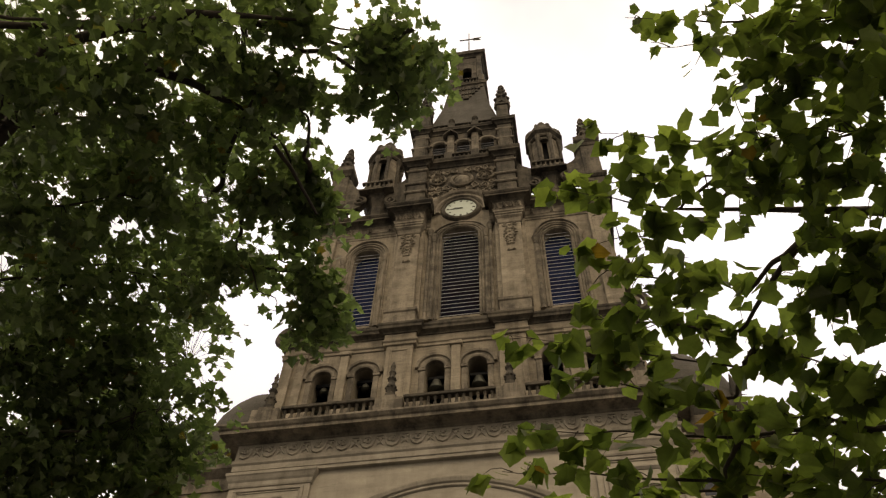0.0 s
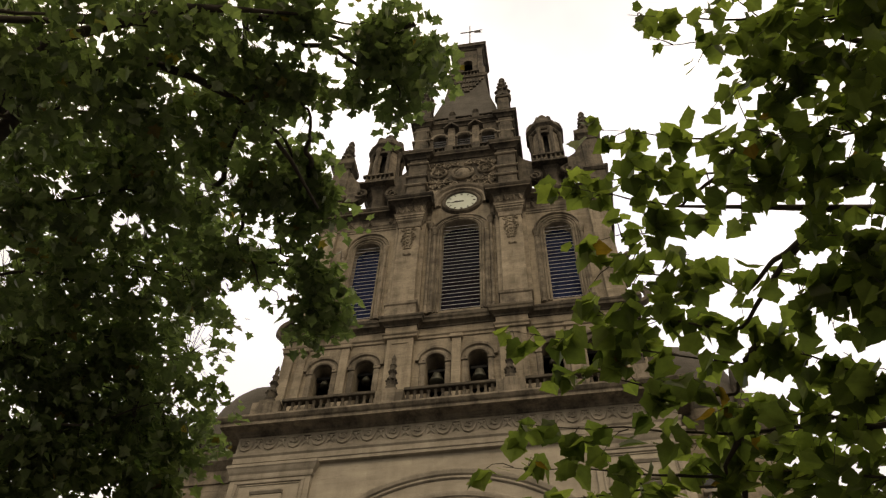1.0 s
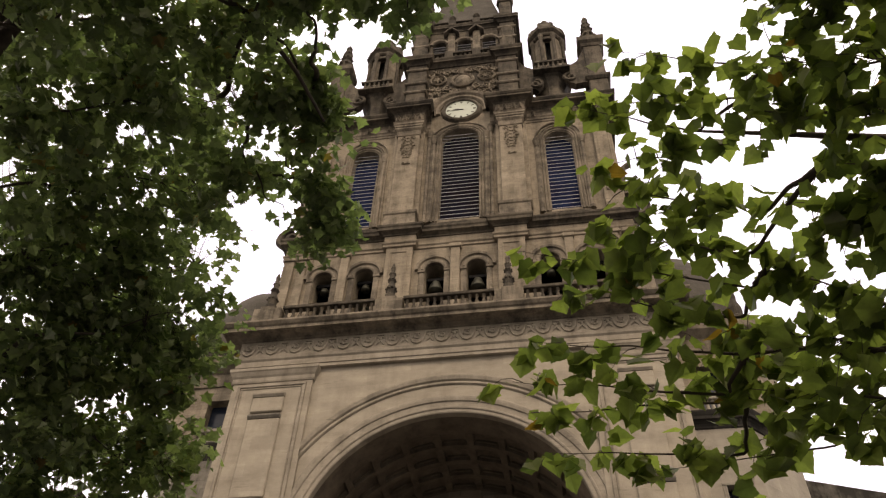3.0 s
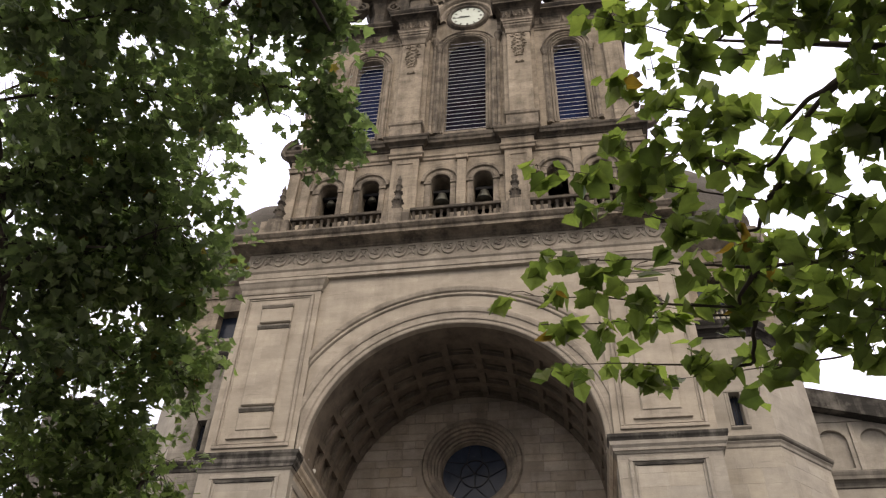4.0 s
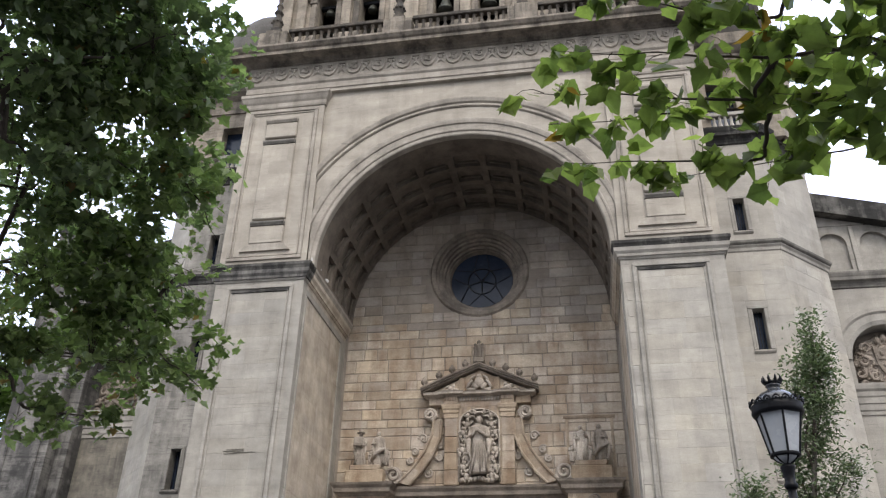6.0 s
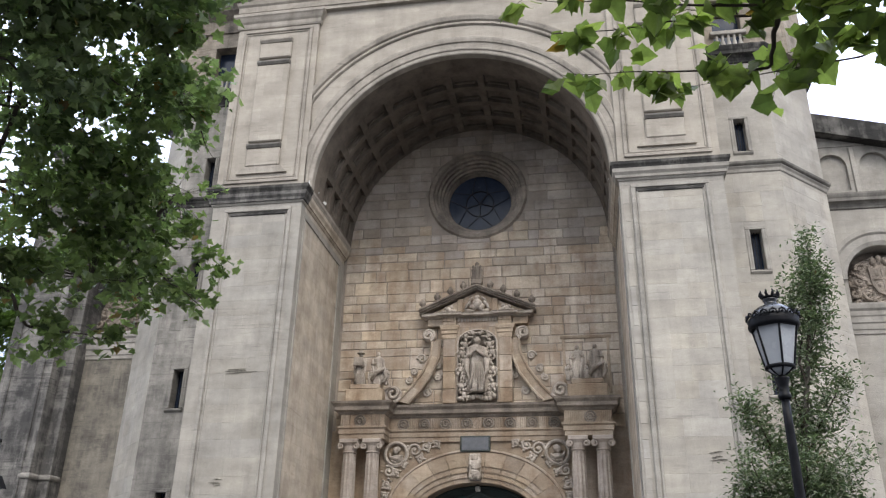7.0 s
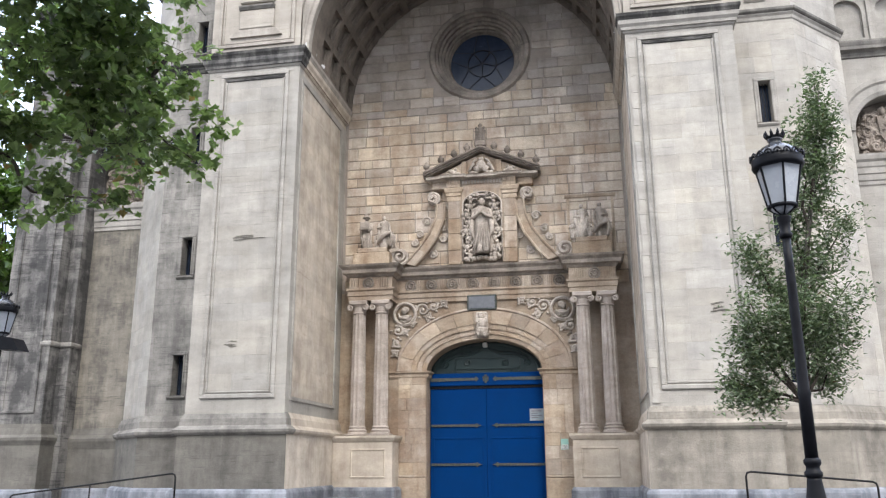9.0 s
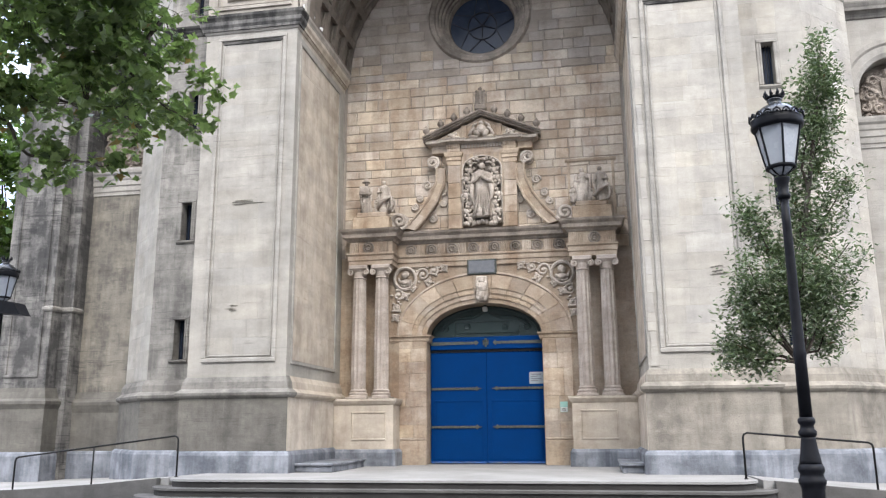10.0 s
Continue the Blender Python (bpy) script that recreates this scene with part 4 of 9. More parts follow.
for s in (-1, 1):
    for x, w in ((1.97, 0.92), (6.1, 0.96)):
        bm = bmesh.new()
        box(bm, s * x - w / 2, s * x + w / 2, -5.1, -4.7, 19.48, 20.24, 0.02)
        box(bm, s * x - w / 4, s * x + w / 4, -5.14, -4.66, 19.48, 20.30, 0.02)
        part("balustrade_pedestal", bm, STONE_HIGH_TRIM, tower)
        obelisk("pinnacle", tower, s * x, -4.9, 20.3, 1.8, 0.27, STONE_TOP)

# ---- belfry stage with six bell openings ----
BY = -3.8
HW = 6.55
bells_x = (-4.9, -3.35, -0.75, 0.78, 3.4, 4.95)
bm = bmesh.new()
arched_wall(bm, -HW, HW, 19.5, 25.0, BY, BY + 0.75, [(x, 0.36, 19.9, 22.82, 0.37) for x in bells_x], 14)
part("belfry_wall", bm, STONE_HIGH, tower)
bm = bmesh.new()
for s in (-1, 1):
    box(bm, *sorted((s * HW, s * (HW - 0.7))), BY + 0.752, 7, 19.5, 25.0)
box(bm, -HW + 0.7, HW - 0.7, 6.3, 7, 19.5, 25.0)
part("belfry_side_wall", bm, STONE_HIGH, tower)
# black sheet put in for the shade inside the belfry
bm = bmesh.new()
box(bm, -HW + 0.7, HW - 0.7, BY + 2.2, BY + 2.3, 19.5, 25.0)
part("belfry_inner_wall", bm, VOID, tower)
for x in bells_x:
    w = under(new("bell_opening"), tower)
    bm = bmesh.new()
    hoop(bm, x, 22.8, [(0.355, BY + 0.1), (0.355, BY - 0.05), (0.41, BY - 0.08), (0.47, BY - 0.08), (0.49, BY - 0.04), (0.57, BY - 0.04), (0.60, BY - 0.11), (0.70, BY - 0.12), (0.73, BY - 0.05), (0.73, BY + 0.1)], 0, 180, 22)
    part("archivolt", bm, STONE_HIGH_TRIM, w)
    bm = bmesh.new()
    for q in (-1, 1):
        box(bm, *sorted((x + q * 0.358, x + q * 0.57)), BY - 0.04, BY + 0.02, 19.5, 22.68, 0.02)
        box(bm, *sorted((x + q * 0.345, x + q * 0.61)), BY - 0.08, BY + 0.02, 22.66, 22.8, 0.02)
    part("jamb", bm, STONE_HIGH_TRIM, w)
    bell = thing("bell", (x, BY + 0.8, 22.0), "dark bronze bell hanging in the arched opening", "bell", "bells of the belfry")
    double = abs(x) > 2
    for zc, rad in (((21.75, 0.2), (22.75, 0.17)) if double else ((22.35, 0.30),)):
        bm = bmesh.new()
        lathe(bm, [(rad, 0), (rad * 0.97, 0.05), (rad * 0.8, 0.2), (rad * 0.64, rad * 1.2), (rad * 0.56, rad * 1.5), (rad * 0.3, rad * 1.7), (rad * 0.1, rad * 1.75)], (x, BY + 0.42, zc - 0.3), 16)
        part("bell_body", bm, BRONZE, bell, smooth=True)
        bm = bmesh.new()
        box(bm, x - 0.325, x + 0.325, BY + 0.34, BY + 0.5, zc - 0.3 + rad * 1.76, zc - 0.22 + rad * 1.76 + 0.06, 0.01)
        part("headstock", bm, IRON, bell)
# pilasters between the openings, entablature with breaks
for s in (-1, 1):
    bm = bmesh.new()
    box(bm, *sorted((s * 1.58, s * 2.58)), BY - 0.2, BY + 0.02, 19.5, 24.0, 0.02)
    frame_panel(bm, *sorted((s * 1.74, s * 2.42)), 20.8, 23.75, BY - 0.2, 0.07, 0.03)
    part("belfry_pilaster", bm, STONE_HIGH, tower)
    for x0, x1 in ((3.98, 4.3), (5.6, 5.92), (6.1, 6.5)):
        bm = bmesh.new()
        box(bm, *sorted((s * x0, s * x1)), BY - 0.14, BY + 0.02, 19.5, 23.8, 0.015)
        box(bm, *sorted((s * (x0 - 0.05), s * (x1 + 0.05))), BY - 0.2, BY + 0.02, 23.8, 24.0, 0.02)
        part("belfry_pilaster", bm, STONE_HIGH, tower)
bm = bmesh.new()
box(bm, -0.16, 0.18, BY - 0.14, BY + 0.02, 19.5, 23.8, 0.015)
box(bm, -0.22, 0.24, BY - 0.2, BY + 0.02, 23.8, 24.0, 0.02)
part("belfry_pilaster", bm, STONE_HIGH, tower)


def broken_path(hw, y, back, breaks, out):
    """The front with the fore-standing pilasters at breaks (x0, x1)."""
    pts = [(-hw, back), (-hw, y)]
    for x0, x1 in breaks:
        pts += [(x0, y), (x0, y - out), (x1, y - out), (x1, y)]
    return pts + [(hw, y), (hw, back)]


def ended_path(hw, y, back, inner, out):
    """The front with piers standing forward at both ends."""
    return [(-hw, back), (-hw, y - out), (-inner, y - out), (-inner, y), (inner, y), (inner, y - out), (hw, y - out), (hw, back)]


PAIR = ((-2.66, -1.5), (1.5, 2.66))
path = broken_path(HW, BY, 6.9, PAIR, 0.22)
bm = bmesh.new()
run(bm, path, [(-0.4, 23.98), (0.03, 23.98), (0.05, 24.0), (0.05, 24.1), (0.10, 24.15), (0.11, 24.2), (0.02, 24.23), (0.02, 24.60), (-0.4, 24.60)])
part("belfry_architrave", bm, STONE_HIGH, tower)
bm = bmesh.new()
run(bm, path, [(-0.4, 24.60), (0.06, 24.60), (0.08, 24.66), (0.14, 24.70), (0.24, 24.74), (0.25, 24.86), (0.29, 24.92), (0.30, 25.0), (0.1, 25.05), (-1.2, 25.06), (-1.2, 24.60)])
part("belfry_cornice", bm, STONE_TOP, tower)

# ---- louvre stage with the clock ----
LY = -3.2
bm = bmesh.new()
arched_wall(bm, -HW, HW, 25.07, 33.75, LY - 0.1, LY + 0.7, [(0, 0.83, 26.2, 31.95, 0.66), (-4.2, 0.58, 26.2, 31.0, 0.58), (4.28, 0.58, 26.2, 31.0, 0.58)], 20)
box(bm, -1.75, 1.75, LY - 0.1, LY + 0.7, 33.75, 35.5)
part("louvre_stage_wall", bm, STONE_HIGH, tower)
bm = bmesh.new()
for s in (-1, 1):
    box(bm, *sorted((s * HW, s * (HW - 0.7))), LY + 0.702, 7, 25.07, 33.75)
box(bm, -HW + 0.7, HW - 0.7, 6.3, 7, 25.07, 33.75)
part("louvre_stage_side", bm, STONE_HIGH, tower)
for cx, h, top in ((0, 0.83, 32.61), (-4.2, 0.58, 31.58), (4.28, 0.58, 31.58)):
    w = under(new("louvre_window"), tower)
    bm = bmesh.new()
    box(bm, cx - h - 0.1, cx + h + 0.1, LY + 0.35, LY + 0.38, 26.2, top + 0.1)
    part("netting", bm, NET if cx else NET_DARK, w, "blue netting behind the slats" if cx else "")
    slat = bmesh.new()
    n = 14
    ring = []
    for k in range(n + 1):
        x = -h + 2 * h * k / n
        dip = 0.018 * (k % 2)
        ring.append([slat.verts.new(v) for v in ((x, 0.0, 0.012), (x, 0.02, 0.018), (x, 0.02, 0.0), (x, 0.0, -0.010 - dip))])
    for a, b in zip(ring, ring[1:]):
        for j in range(4):
            slat.faces.new((a[j], a[(j + 1) % 4], b[(j + 1) % 4], b[j]))
    slat.faces.new(ring[0]), slat.faces.new(ring[-1][::-1])
    me = finish("slat", slat, SLAT)
    z = 26.42
    while z < top - 0.22:
        shared("slat", me, w, Matrix.Translation((cx, LY + 0.02, z)))
        z += 0.245
    bm = bmesh.new()
    rise = 0.66 if not cx else 0.58
    spring = 31.95 if not cx else 31.0
    for e, o in ((0.06, 0.04), (0.17, 0.10), (0.28, 0.06), (0.42, 0.12)):
        up = e * (1.55 if cx else 0.9)
        pts = [(cx - h - e, 26.1)] + [(cx - (h + e) * math.cos(math.pi * i / 20), spring + (rise + up) * math.sin(math.pi * i / 20)) for i in range(21)] + [(cx + h + e, 26.1)]
        tube(bm, [(x, LY - 0.1 - o * 0.4, z) for x, z in pts], 0.045, 6)
    part("window_moulding", bm, STONE_HIGH_TRIM, w)
    bm = bmesh.new()
    box(bm, cx - h - 0.35, cx + h + 0.35, LY - 0.2, LY + 0.1, 25.78, 25.98, 0.03)
    part("window_sill", bm, STONE_TOP, w)
for s in (-1, 1):
    # main pilasters with pedestal, hanging ornament, capital
    a, b = sorted((s * 1.78, s * 2.78))
    bm = bmesh.new()
    box(bm, a, b, LY - 0.5, LY - 0.05, 26.5, 32.4, 0.03)
    box(bm, *sorted((s * 1.6, s * 2.96)), LY - 0.3, LY - 0.05, 26.5, 32.4, 0.02)
    part("main_pilaster", bm, STONE_HIGH, tower)
    bm = bmesh.new()
    run(bm, [(a - 0.12, LY), (a - 0.12, LY - 0.56), (b + 0.12, LY - 0.56), (b + 0.12, LY)], [(-0.3, 25.06), (0.06, 25.06), (0.06, 25.45), (0.0, 25.52), (0.0, 26.25), (0.05, 26.3), (0.07, 26.42), (0.0, 26.5), (-0.3, 26.55)])
    part("pilaster_pedestal", bm, STONE_HIGH_TRIM, tower)
    bm = bmesh.new()
    c = (a + b) / 2
    hr = random.Random(17)
    for z, r in ((31.7, 0.13), (31.42, 0.09), (31.2, 0.13), (30.92, 0.15), (30.66, 0.1), (30.45, 0.11), (30.25, 0.07), (29.75, 0.07)):
        ball(bm, (c, LY - 0.5, z), (r * 0.7, 0.05, r * 0.7), 1)
        for q in (-1, 1):
            tube(bm, [(x, LY - 0.53, zz) for x, zz in spiral(c + q * r * 1.55, z, r * 1.1, 0.03, 1.2, hr.uniform(0, 360), 9)], 0.03, 4)
    part("hanging_ornament", bm, STONE_HIGH, tower)["kind"] = "stuff"
    bm = bmesh.new()
    run(bm, [(a, LY), (a, LY - 0.5), (b, LY - 0.5), (b, LY)], [(-0.3, 31.86), (0.03, 31.86), (0.05, 31.93), (0.02, 31.98), (0.04, 32.2), (0.12, 32.32), (0.12, 32.45), (-0.3, 32.45)])
    part("main_capital", bm, STONE_HIGH_TRIM, tower)
    # slim shafts beside the windows
    for x, h in ((1.16, 6.0), (1.38, 6.5), (3.34, 5.0), (5.26, 5.0)):
        bm = bmesh.new()
        lathe(bm, [(0.13, 0), (0.13, 0.15), (0.08, 0.24), (0.08, h - 0.55), (0.12, h - 0.5), (0.09, h - 0.42), (0.15, h - 0.15), (0.17, h - 0.08), (0.17, h)], (s * x, LY - 0.14, 26.0), 10)
        part("slim_shaft", bm, STONE_HIGH_TRIM, tower)
    for x0, x1 in ((5.75, 6.5),):
        bm = bmesh.new()
        box(bm, *sorted((s * x0, s * x1)), LY - 0.35, LY - 0.05, 25.07, 32.45, 0.03)
        frame_panel(bm, *sorted((s * (x0 + 0.12), s * (x1 - 0.12))), 26.8, 31.9, LY - 0.35, 0.06, 0.03)
        part("corner_pilaster", bm, STONE_HIGH, tower)
    # scroll and urn at the outer corner, on the belfry cornice
    bm = bmesh.new()
    sp = spiral(s * 6.75, 25.82, 0.6, 0.1, 1.3, 90, 24, -s)
    tube(bm, [(x, LY - 0.1, z) for x, z in sp], [0.16] * 25, 6)
    tube(bm, [(s * 6.6, LY - 0.1, 26.6), (s * 6.55, LY - 0.1, 27.6), (s * 6.7, LY - 0.1, 28.4), (s * 6.95, LY - 0.1, 28.6)], [0.18, 0.14, 0.12, 0.14], 6)
    part("corner_scroll", bm, STONE_TOP, tower)
# carved consoles and rosettes in the frieze of the entablature
fr = bmesh.new()
box(fr, -0.09, 0.09, -0.12, 0.03, 32.82, 33.2, 0.02)
tube(fr, [(0, -0.12, 33.18), (0, -0.17, 33.1), (0, -0.1, 32.95), (0, -0.13, 32.86)], [0.06, 0.07, 0.05, 0.06], 6)
fr_mesh = finish("frieze_console", fr, STONE_HIGH_TRIM)
for s in (-1, 1):
    for x in (1.78, 2.08, 2.48, 2.78):
        shared("frieze_console", fr_mesh, tower, Matrix.Translation((s * x, LY - 0.62, 0)))
    for x in (3.3, 4.24, 5.2, 6.1):
        shared("frieze_console", fr_mesh, tower, Matrix.Translation((s * x, LY - 0.1, 0)))
    bm = bmesh.new()
    for k in range(8):
        a = radians(45 * k)
        tube(bm, [(s * 2.28, LY - 0.66, 33.0), (s * 2.28 + 0.1 * math.cos(a), LY - 0.7, 33.0 + 0.1 * math.sin(a)), (s * 2.28 + 0.16 * math.cos(a), LY - 0.66, 33.0 + 0.16 * math.sin(a))], [0.03, 0.04, 0.015], 5)
    part("frieze_rosette", bm, STONE_HIGH_TRIM, tower)
# entablature, arched up over the clock
for side in (((-HW, 6.9), (-HW, LY - 0.1), (-2.9, LY - 0.1), (-2.9, LY - 0.62), (-1.66, LY - 0.62), (-1.66, LY - 0.1), (-1.36, LY - 0.1)), ((1.36, LY - 0.1), (1.66, LY - 0.1), (1.66, LY - 0.62), (2.9, LY - 0.62), (2.9, LY - 0.1), (HW, LY - 0.1), (HW, 6.9))):
    bm = bmesh.new()
    run(bm, list(side), [(-0.4, 32.45), (0.03, 32.45), (0.04, 32.58), (0.07, 32.6), (0.08, 32.72), (0.12, 32.78), (0.03, 32.8), (0.03, 33.2), (0.1, 33.28), (-0.4, 33.28)])
    part("tower_architrave", bm, STONE_HIGH_TRIM, tower)
    bm = bmesh.new()
    run(bm, list(side), cornice_profile(33.28, 0.52, 0.5, -1.6))
    part("tower_cornice", bm, STONE_TOP, tower)
bm = bmesh.new()
hoop(bm, 0.03, 34.08, [(1.0, LY), (1.0, LY - 0.16), (1.08, LY - 0.26), (1.2, LY - 0.26), (1.26, LY - 0.18), (1.38, LY - 0.3), (1.5, LY - 0.34), (1.52, LY)], -12, 192, 36)
part("clock_hood", bm, STONE_HIGH_TRIM, tower)
clock = thing("tower_clock", (0.03, LY - 0.1, 34.08), "round pale clock with dark numerals on the tower", "clock")
bm = bmesh.new()
hoop(bm, 0.03, 34.08, [(0.74, LY - 0.11), (0.74, LY - 0.24), (0.8, LY - 0.28), (0.9, LY - 0.24), (0.98, LY - 0.11)], 0, 360, 40)
part("clock_rim", bm, STONE_TOP, clock)
bm = bmesh.new()
prism(bm, arc(0.03, 34.08, 0.745, 0, 351, 39), LY - 0.2, LY - 0.12)
part("dial", bm, DIAL, clock, "pale enamel dial")
for k in range(12):
    bm = bmesh.new()
    a = radians(90 - 30 * k)
    r0, r1, wdt = 0.55, 0.68, (0.05 if k % 3 == 0 else 0.032)
    ca, sa = math.cos(a), math.sin(a)
    prism(bm, [(0.03 + r * ca - u * sa, 34.08 + r * sa + u * ca) for r, u in ((r0, -wdt), (r1, -wdt), (r1, wdt), (r0, wdt))], LY - 0.207, LY - 0.198)
    part("numeral_bar", bm, BLACK, clock)
for ang, ln, wdt, nm in ((185, 0.56, 0.022, "minute_pointer"), (172, 0.38, 0.03, "hour_pointer")):
    bm = bmesh.new()
    a = radians(ang)
    ca, sa = math.cos(a), math.sin(a)
    prism(bm, [(0.03 + r * ca - u * sa, 34.08 + r * sa + u * ca) for r, u in ((-0.1, -wdt), (ln * 0.7, -wdt), (ln, 0), (ln * 0.7, wdt), (-0.1, wdt))], LY - 0.222, LY - 0.21)
    part(nm, bm, BLACK, clock)
# roof over the louvre stage
bm = bmesh.new()
box(bm, -HW, HW, LY + 0.8, 7, 33.3, 33.79)
part("stage_roof", bm, STONE_TOP, tower)

# ---- third stage: carved attic, little windows, balustrade ----
AY = -3.05
bm = bmesh.new()
box(bm, -2.72, 2.72, AY, 2.4, 33.79, 39.0)
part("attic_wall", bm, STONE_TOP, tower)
rng = random.Random(5)
bm = bmesh.new()
ball(bm, (0.03, AY - 0.05, 37.2), (0.42, 0.16, 0.5), 3)
hoop(bm, 0.03, 37.2, [(0.44, AY), (0.44, AY - 0.14), (0.52, AY - 0.2), (0.6, AY - 0.14), (0.6, AY)], 0, 360, 28)
for s in (-1, 1):
    hoop(bm, s * 1.22, 37.45, [(0.34, AY), (0.34, AY - 0.1), (0.39, AY - 0.15), (0.45, AY - 0.1), (0.45, AY)], 0, 360, 24)
    for k in range(8):
        a = radians(45 * k)
        tube(bm, [(s * 1.22, AY - 0.05, 37.45), (s * 1.22 + 0.18 * math.cos(a), AY - 0.12, 37.45 + 0.18 * math.sin(a)), (s * 1.22 + 0.32 * math.cos(a), AY - 0.03, 37.45 + 0.32 * math.sin(a))], [0.04, 0.05, 0.02], 5)
    for c, z, r, st in ((0.78, 38.15, 0.2, 40), (1.2, 38.3, 0.22, 160), (1.58, 38.05, 0.18, 280), (0.72, 36.6, 0.22, 100), (1.15, 36.55, 0.24, 220), (1.55, 36.75, 0.2, 330), (0.35, 38.2, 0.18, 70), (0.4, 36.3, 0.2, 10), (1.0, 36.05, 0.2, 150), (1.45, 36.2, 0.18, 20), (1.55, 35.75, 0.16, 240), (1.2, 35.7, 0.15, 310)):
        tube(bm, [(s * x, AY - 0.06, zz) for x, zz in spiral(c, z, r, 0.04, 1.5, st, 16, s)], [0.06 - 0.002 * i for i in range(17)], 5)
        for k in range(3):
            a = radians(st + 120 * k)
            ball(bm, (s * c + 1.2 * r * math.cos(a), AY - 0.03, z + 1.2 * r * math.sin(a)), (0.07, 0.09, 0.06), 1)
for v in bm.verts:
    v.co += Vector((0.03 * noise.noise(v.co * 5.3), -0.05 * abs(noise.noise(v.co * 4.1)), 0.03 * noise.noise(v.co * 4.7 + Vector((7, 0, 0)))))
part("carved_cartouche", bm, STONE_HIGH_TRIM, tower)["kind"] = "stuff"
for s in (-1, 1):
    bm = bmesh.new()
    box(bm, *sorted((s * 1.8, s * 2.75)), AY - 0.3, AY, 33.79, 38.9, 0.04)
    part("attic_pilaster", bm, STONE_TOP, tower)
bm = bmesh.new()
run(bm, ended_path(2.76, AY, 2.4, 1.78, 0.3), cornice_profile(38.75, 0.55, 0.36, -1.2))
part("attic_cornice", bm, STONE_TOP, tower)
for x0, x1 in ((-1.95, -0.95), (-0.5, 0.5), (0.95, 1.95)):
    baluster_row(tower, x0, x1, AY - 0.1, 39.3, 0.7, 0.24, STONE_TOP)
for x in (-0.72, 0.72):
    bm = bmesh.new()
    box(bm, x - 0.22, x + 0.22, AY - 0.26, AY + 0.1, 39.3, 40.1, 0.02)
    part("balustrade_pedestal", bm, STONE_TOP, tower)
TY = AY + 0.3
bm = bmesh.new()
arched_wall(bm, -2.4, 2.4, 39.3, 43.2, TY, TY + 0.4, [(x, 0.36, 40.0, 41.9, 0.3) for x in (-1.35, 0, 1.35)], 12)
box(bm, -2.4, -2.0, TY + 0.4, 2.0, 39.3, 43.2)
box(bm, 2.0, 2.4, TY + 0.4, 2.0, 39.3, 43.2)
box(bm, -2.0, 2.0, 1.6, 2.0, 39.3, 43.2)
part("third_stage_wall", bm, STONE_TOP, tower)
for x in (-1.35, 0, 1.35):
    w = under(new("louvre_window"), tower)
    # here a near-black sheet, standing in for the unlit room
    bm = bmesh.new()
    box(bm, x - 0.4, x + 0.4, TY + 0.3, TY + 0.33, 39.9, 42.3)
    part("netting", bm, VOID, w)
    sl = bmesh.new()
    prism(sl, [(-0.36, 0), (0.36, 0), (0.36, 0.03), (-0.36, 0.03)], 0, 0.1)
    bmesh.ops.rotate(sl, verts=sl.verts, cent=(0, 0, 0), matrix=Matrix.Rotation(radians(35), 3, "X"))
    me = finish("slat", sl, SLAT)
    for k in range(7):
        shared("slat", me, w, Matrix.Translation((x, TY + 0.08, 40.15 + 0.27 * k)))
    bm = bmesh.new()
    hoop(bm, x, 41.9, [(0.37, TY + 0.1), (0.37, TY - 0.06), (0.42, TY - 0.1), (0.5, TY - 0.1), (0.54, TY - 0.04), (0.54, TY + 0.1)], 0, 180, 16)
    part("archivolt", bm, STONE_HIGH_TRIM, w)
for x in (-0.68, 0.68):
    bm = bmesh.new()
    box(bm, x - 0.2, x + 0.2, TY - 0.14, TY + 0.02, 39.6, 42.9, 0.02)
    part("small_pilaster", bm, STONE_HIGH_TRIM, tower)
    bm = bmesh.new()
    prism(bm, [(x - 0.42, 42.55), (x - 0.42, 42.68), (x, 43.3), (x + 0.42, 42.68), (x + 0.42, 42.55), (x, 43.1)], TY - 0.36, TY + 0.02)
    part("gabled_cap", bm, STONE_TOP, tower)
    bm = bmesh.new()
    box(bm, x - 0.2, x + 0.2, TY - 0.2, TY + 0.1, 43.72, 44.4, 0.03)
    lathe(bm, [(0.15, 0), (0.08, 0.15), (0.2, 0.4), (0.16, 0.62), (0.05, 0.8)], (x, TY - 0.05, 44.4), 8)
    part("parapet_finial", bm, STONE_TOP, tower)
for s in (-1, 1):
    bm = bmesh.new()
    box(bm, *sorted((s * 1.95, s * 2.75)), TY - 0.25, TY + 0.4, 39.3, 43.2, 0.04)
    box(bm, *sorted((s * 2.05, s * 2.65)), TY - 0.32, TY - 0.2, 40.2, 42.8, 0.03)
    part("corner_pier", bm, STONE_TOP, tower)
bm = bmesh.new()
run(bm, ended_path(2.76, TY, 2.0, 1.94, 0.25), cornice_profile(43.2, 0.5, 0.28, -0.8))
part("third_cornice", bm, STONE_TOP, tower)
for s in (-1, 1):
    bm = bmesh.new()
    box(bm, s * 2.32 - 0.33, s * 2.32 + 0.33, TY - 0.2, TY + 0.5, 43.8, 45.9, 0.04)
    box(bm, s * 2.32 - 0.4, s * 2.32 + 0.4, TY - 0.27, TY + 0.57, 45.9, 46.2, 0.04)
    part("pinnacle_pedestal", bm, STONE_TOP, tower)
    obelisk("pinnacle", tower, s * 2.32, TY + 0.15, 46.2, 3.3, 0.66, STONE_TOP)
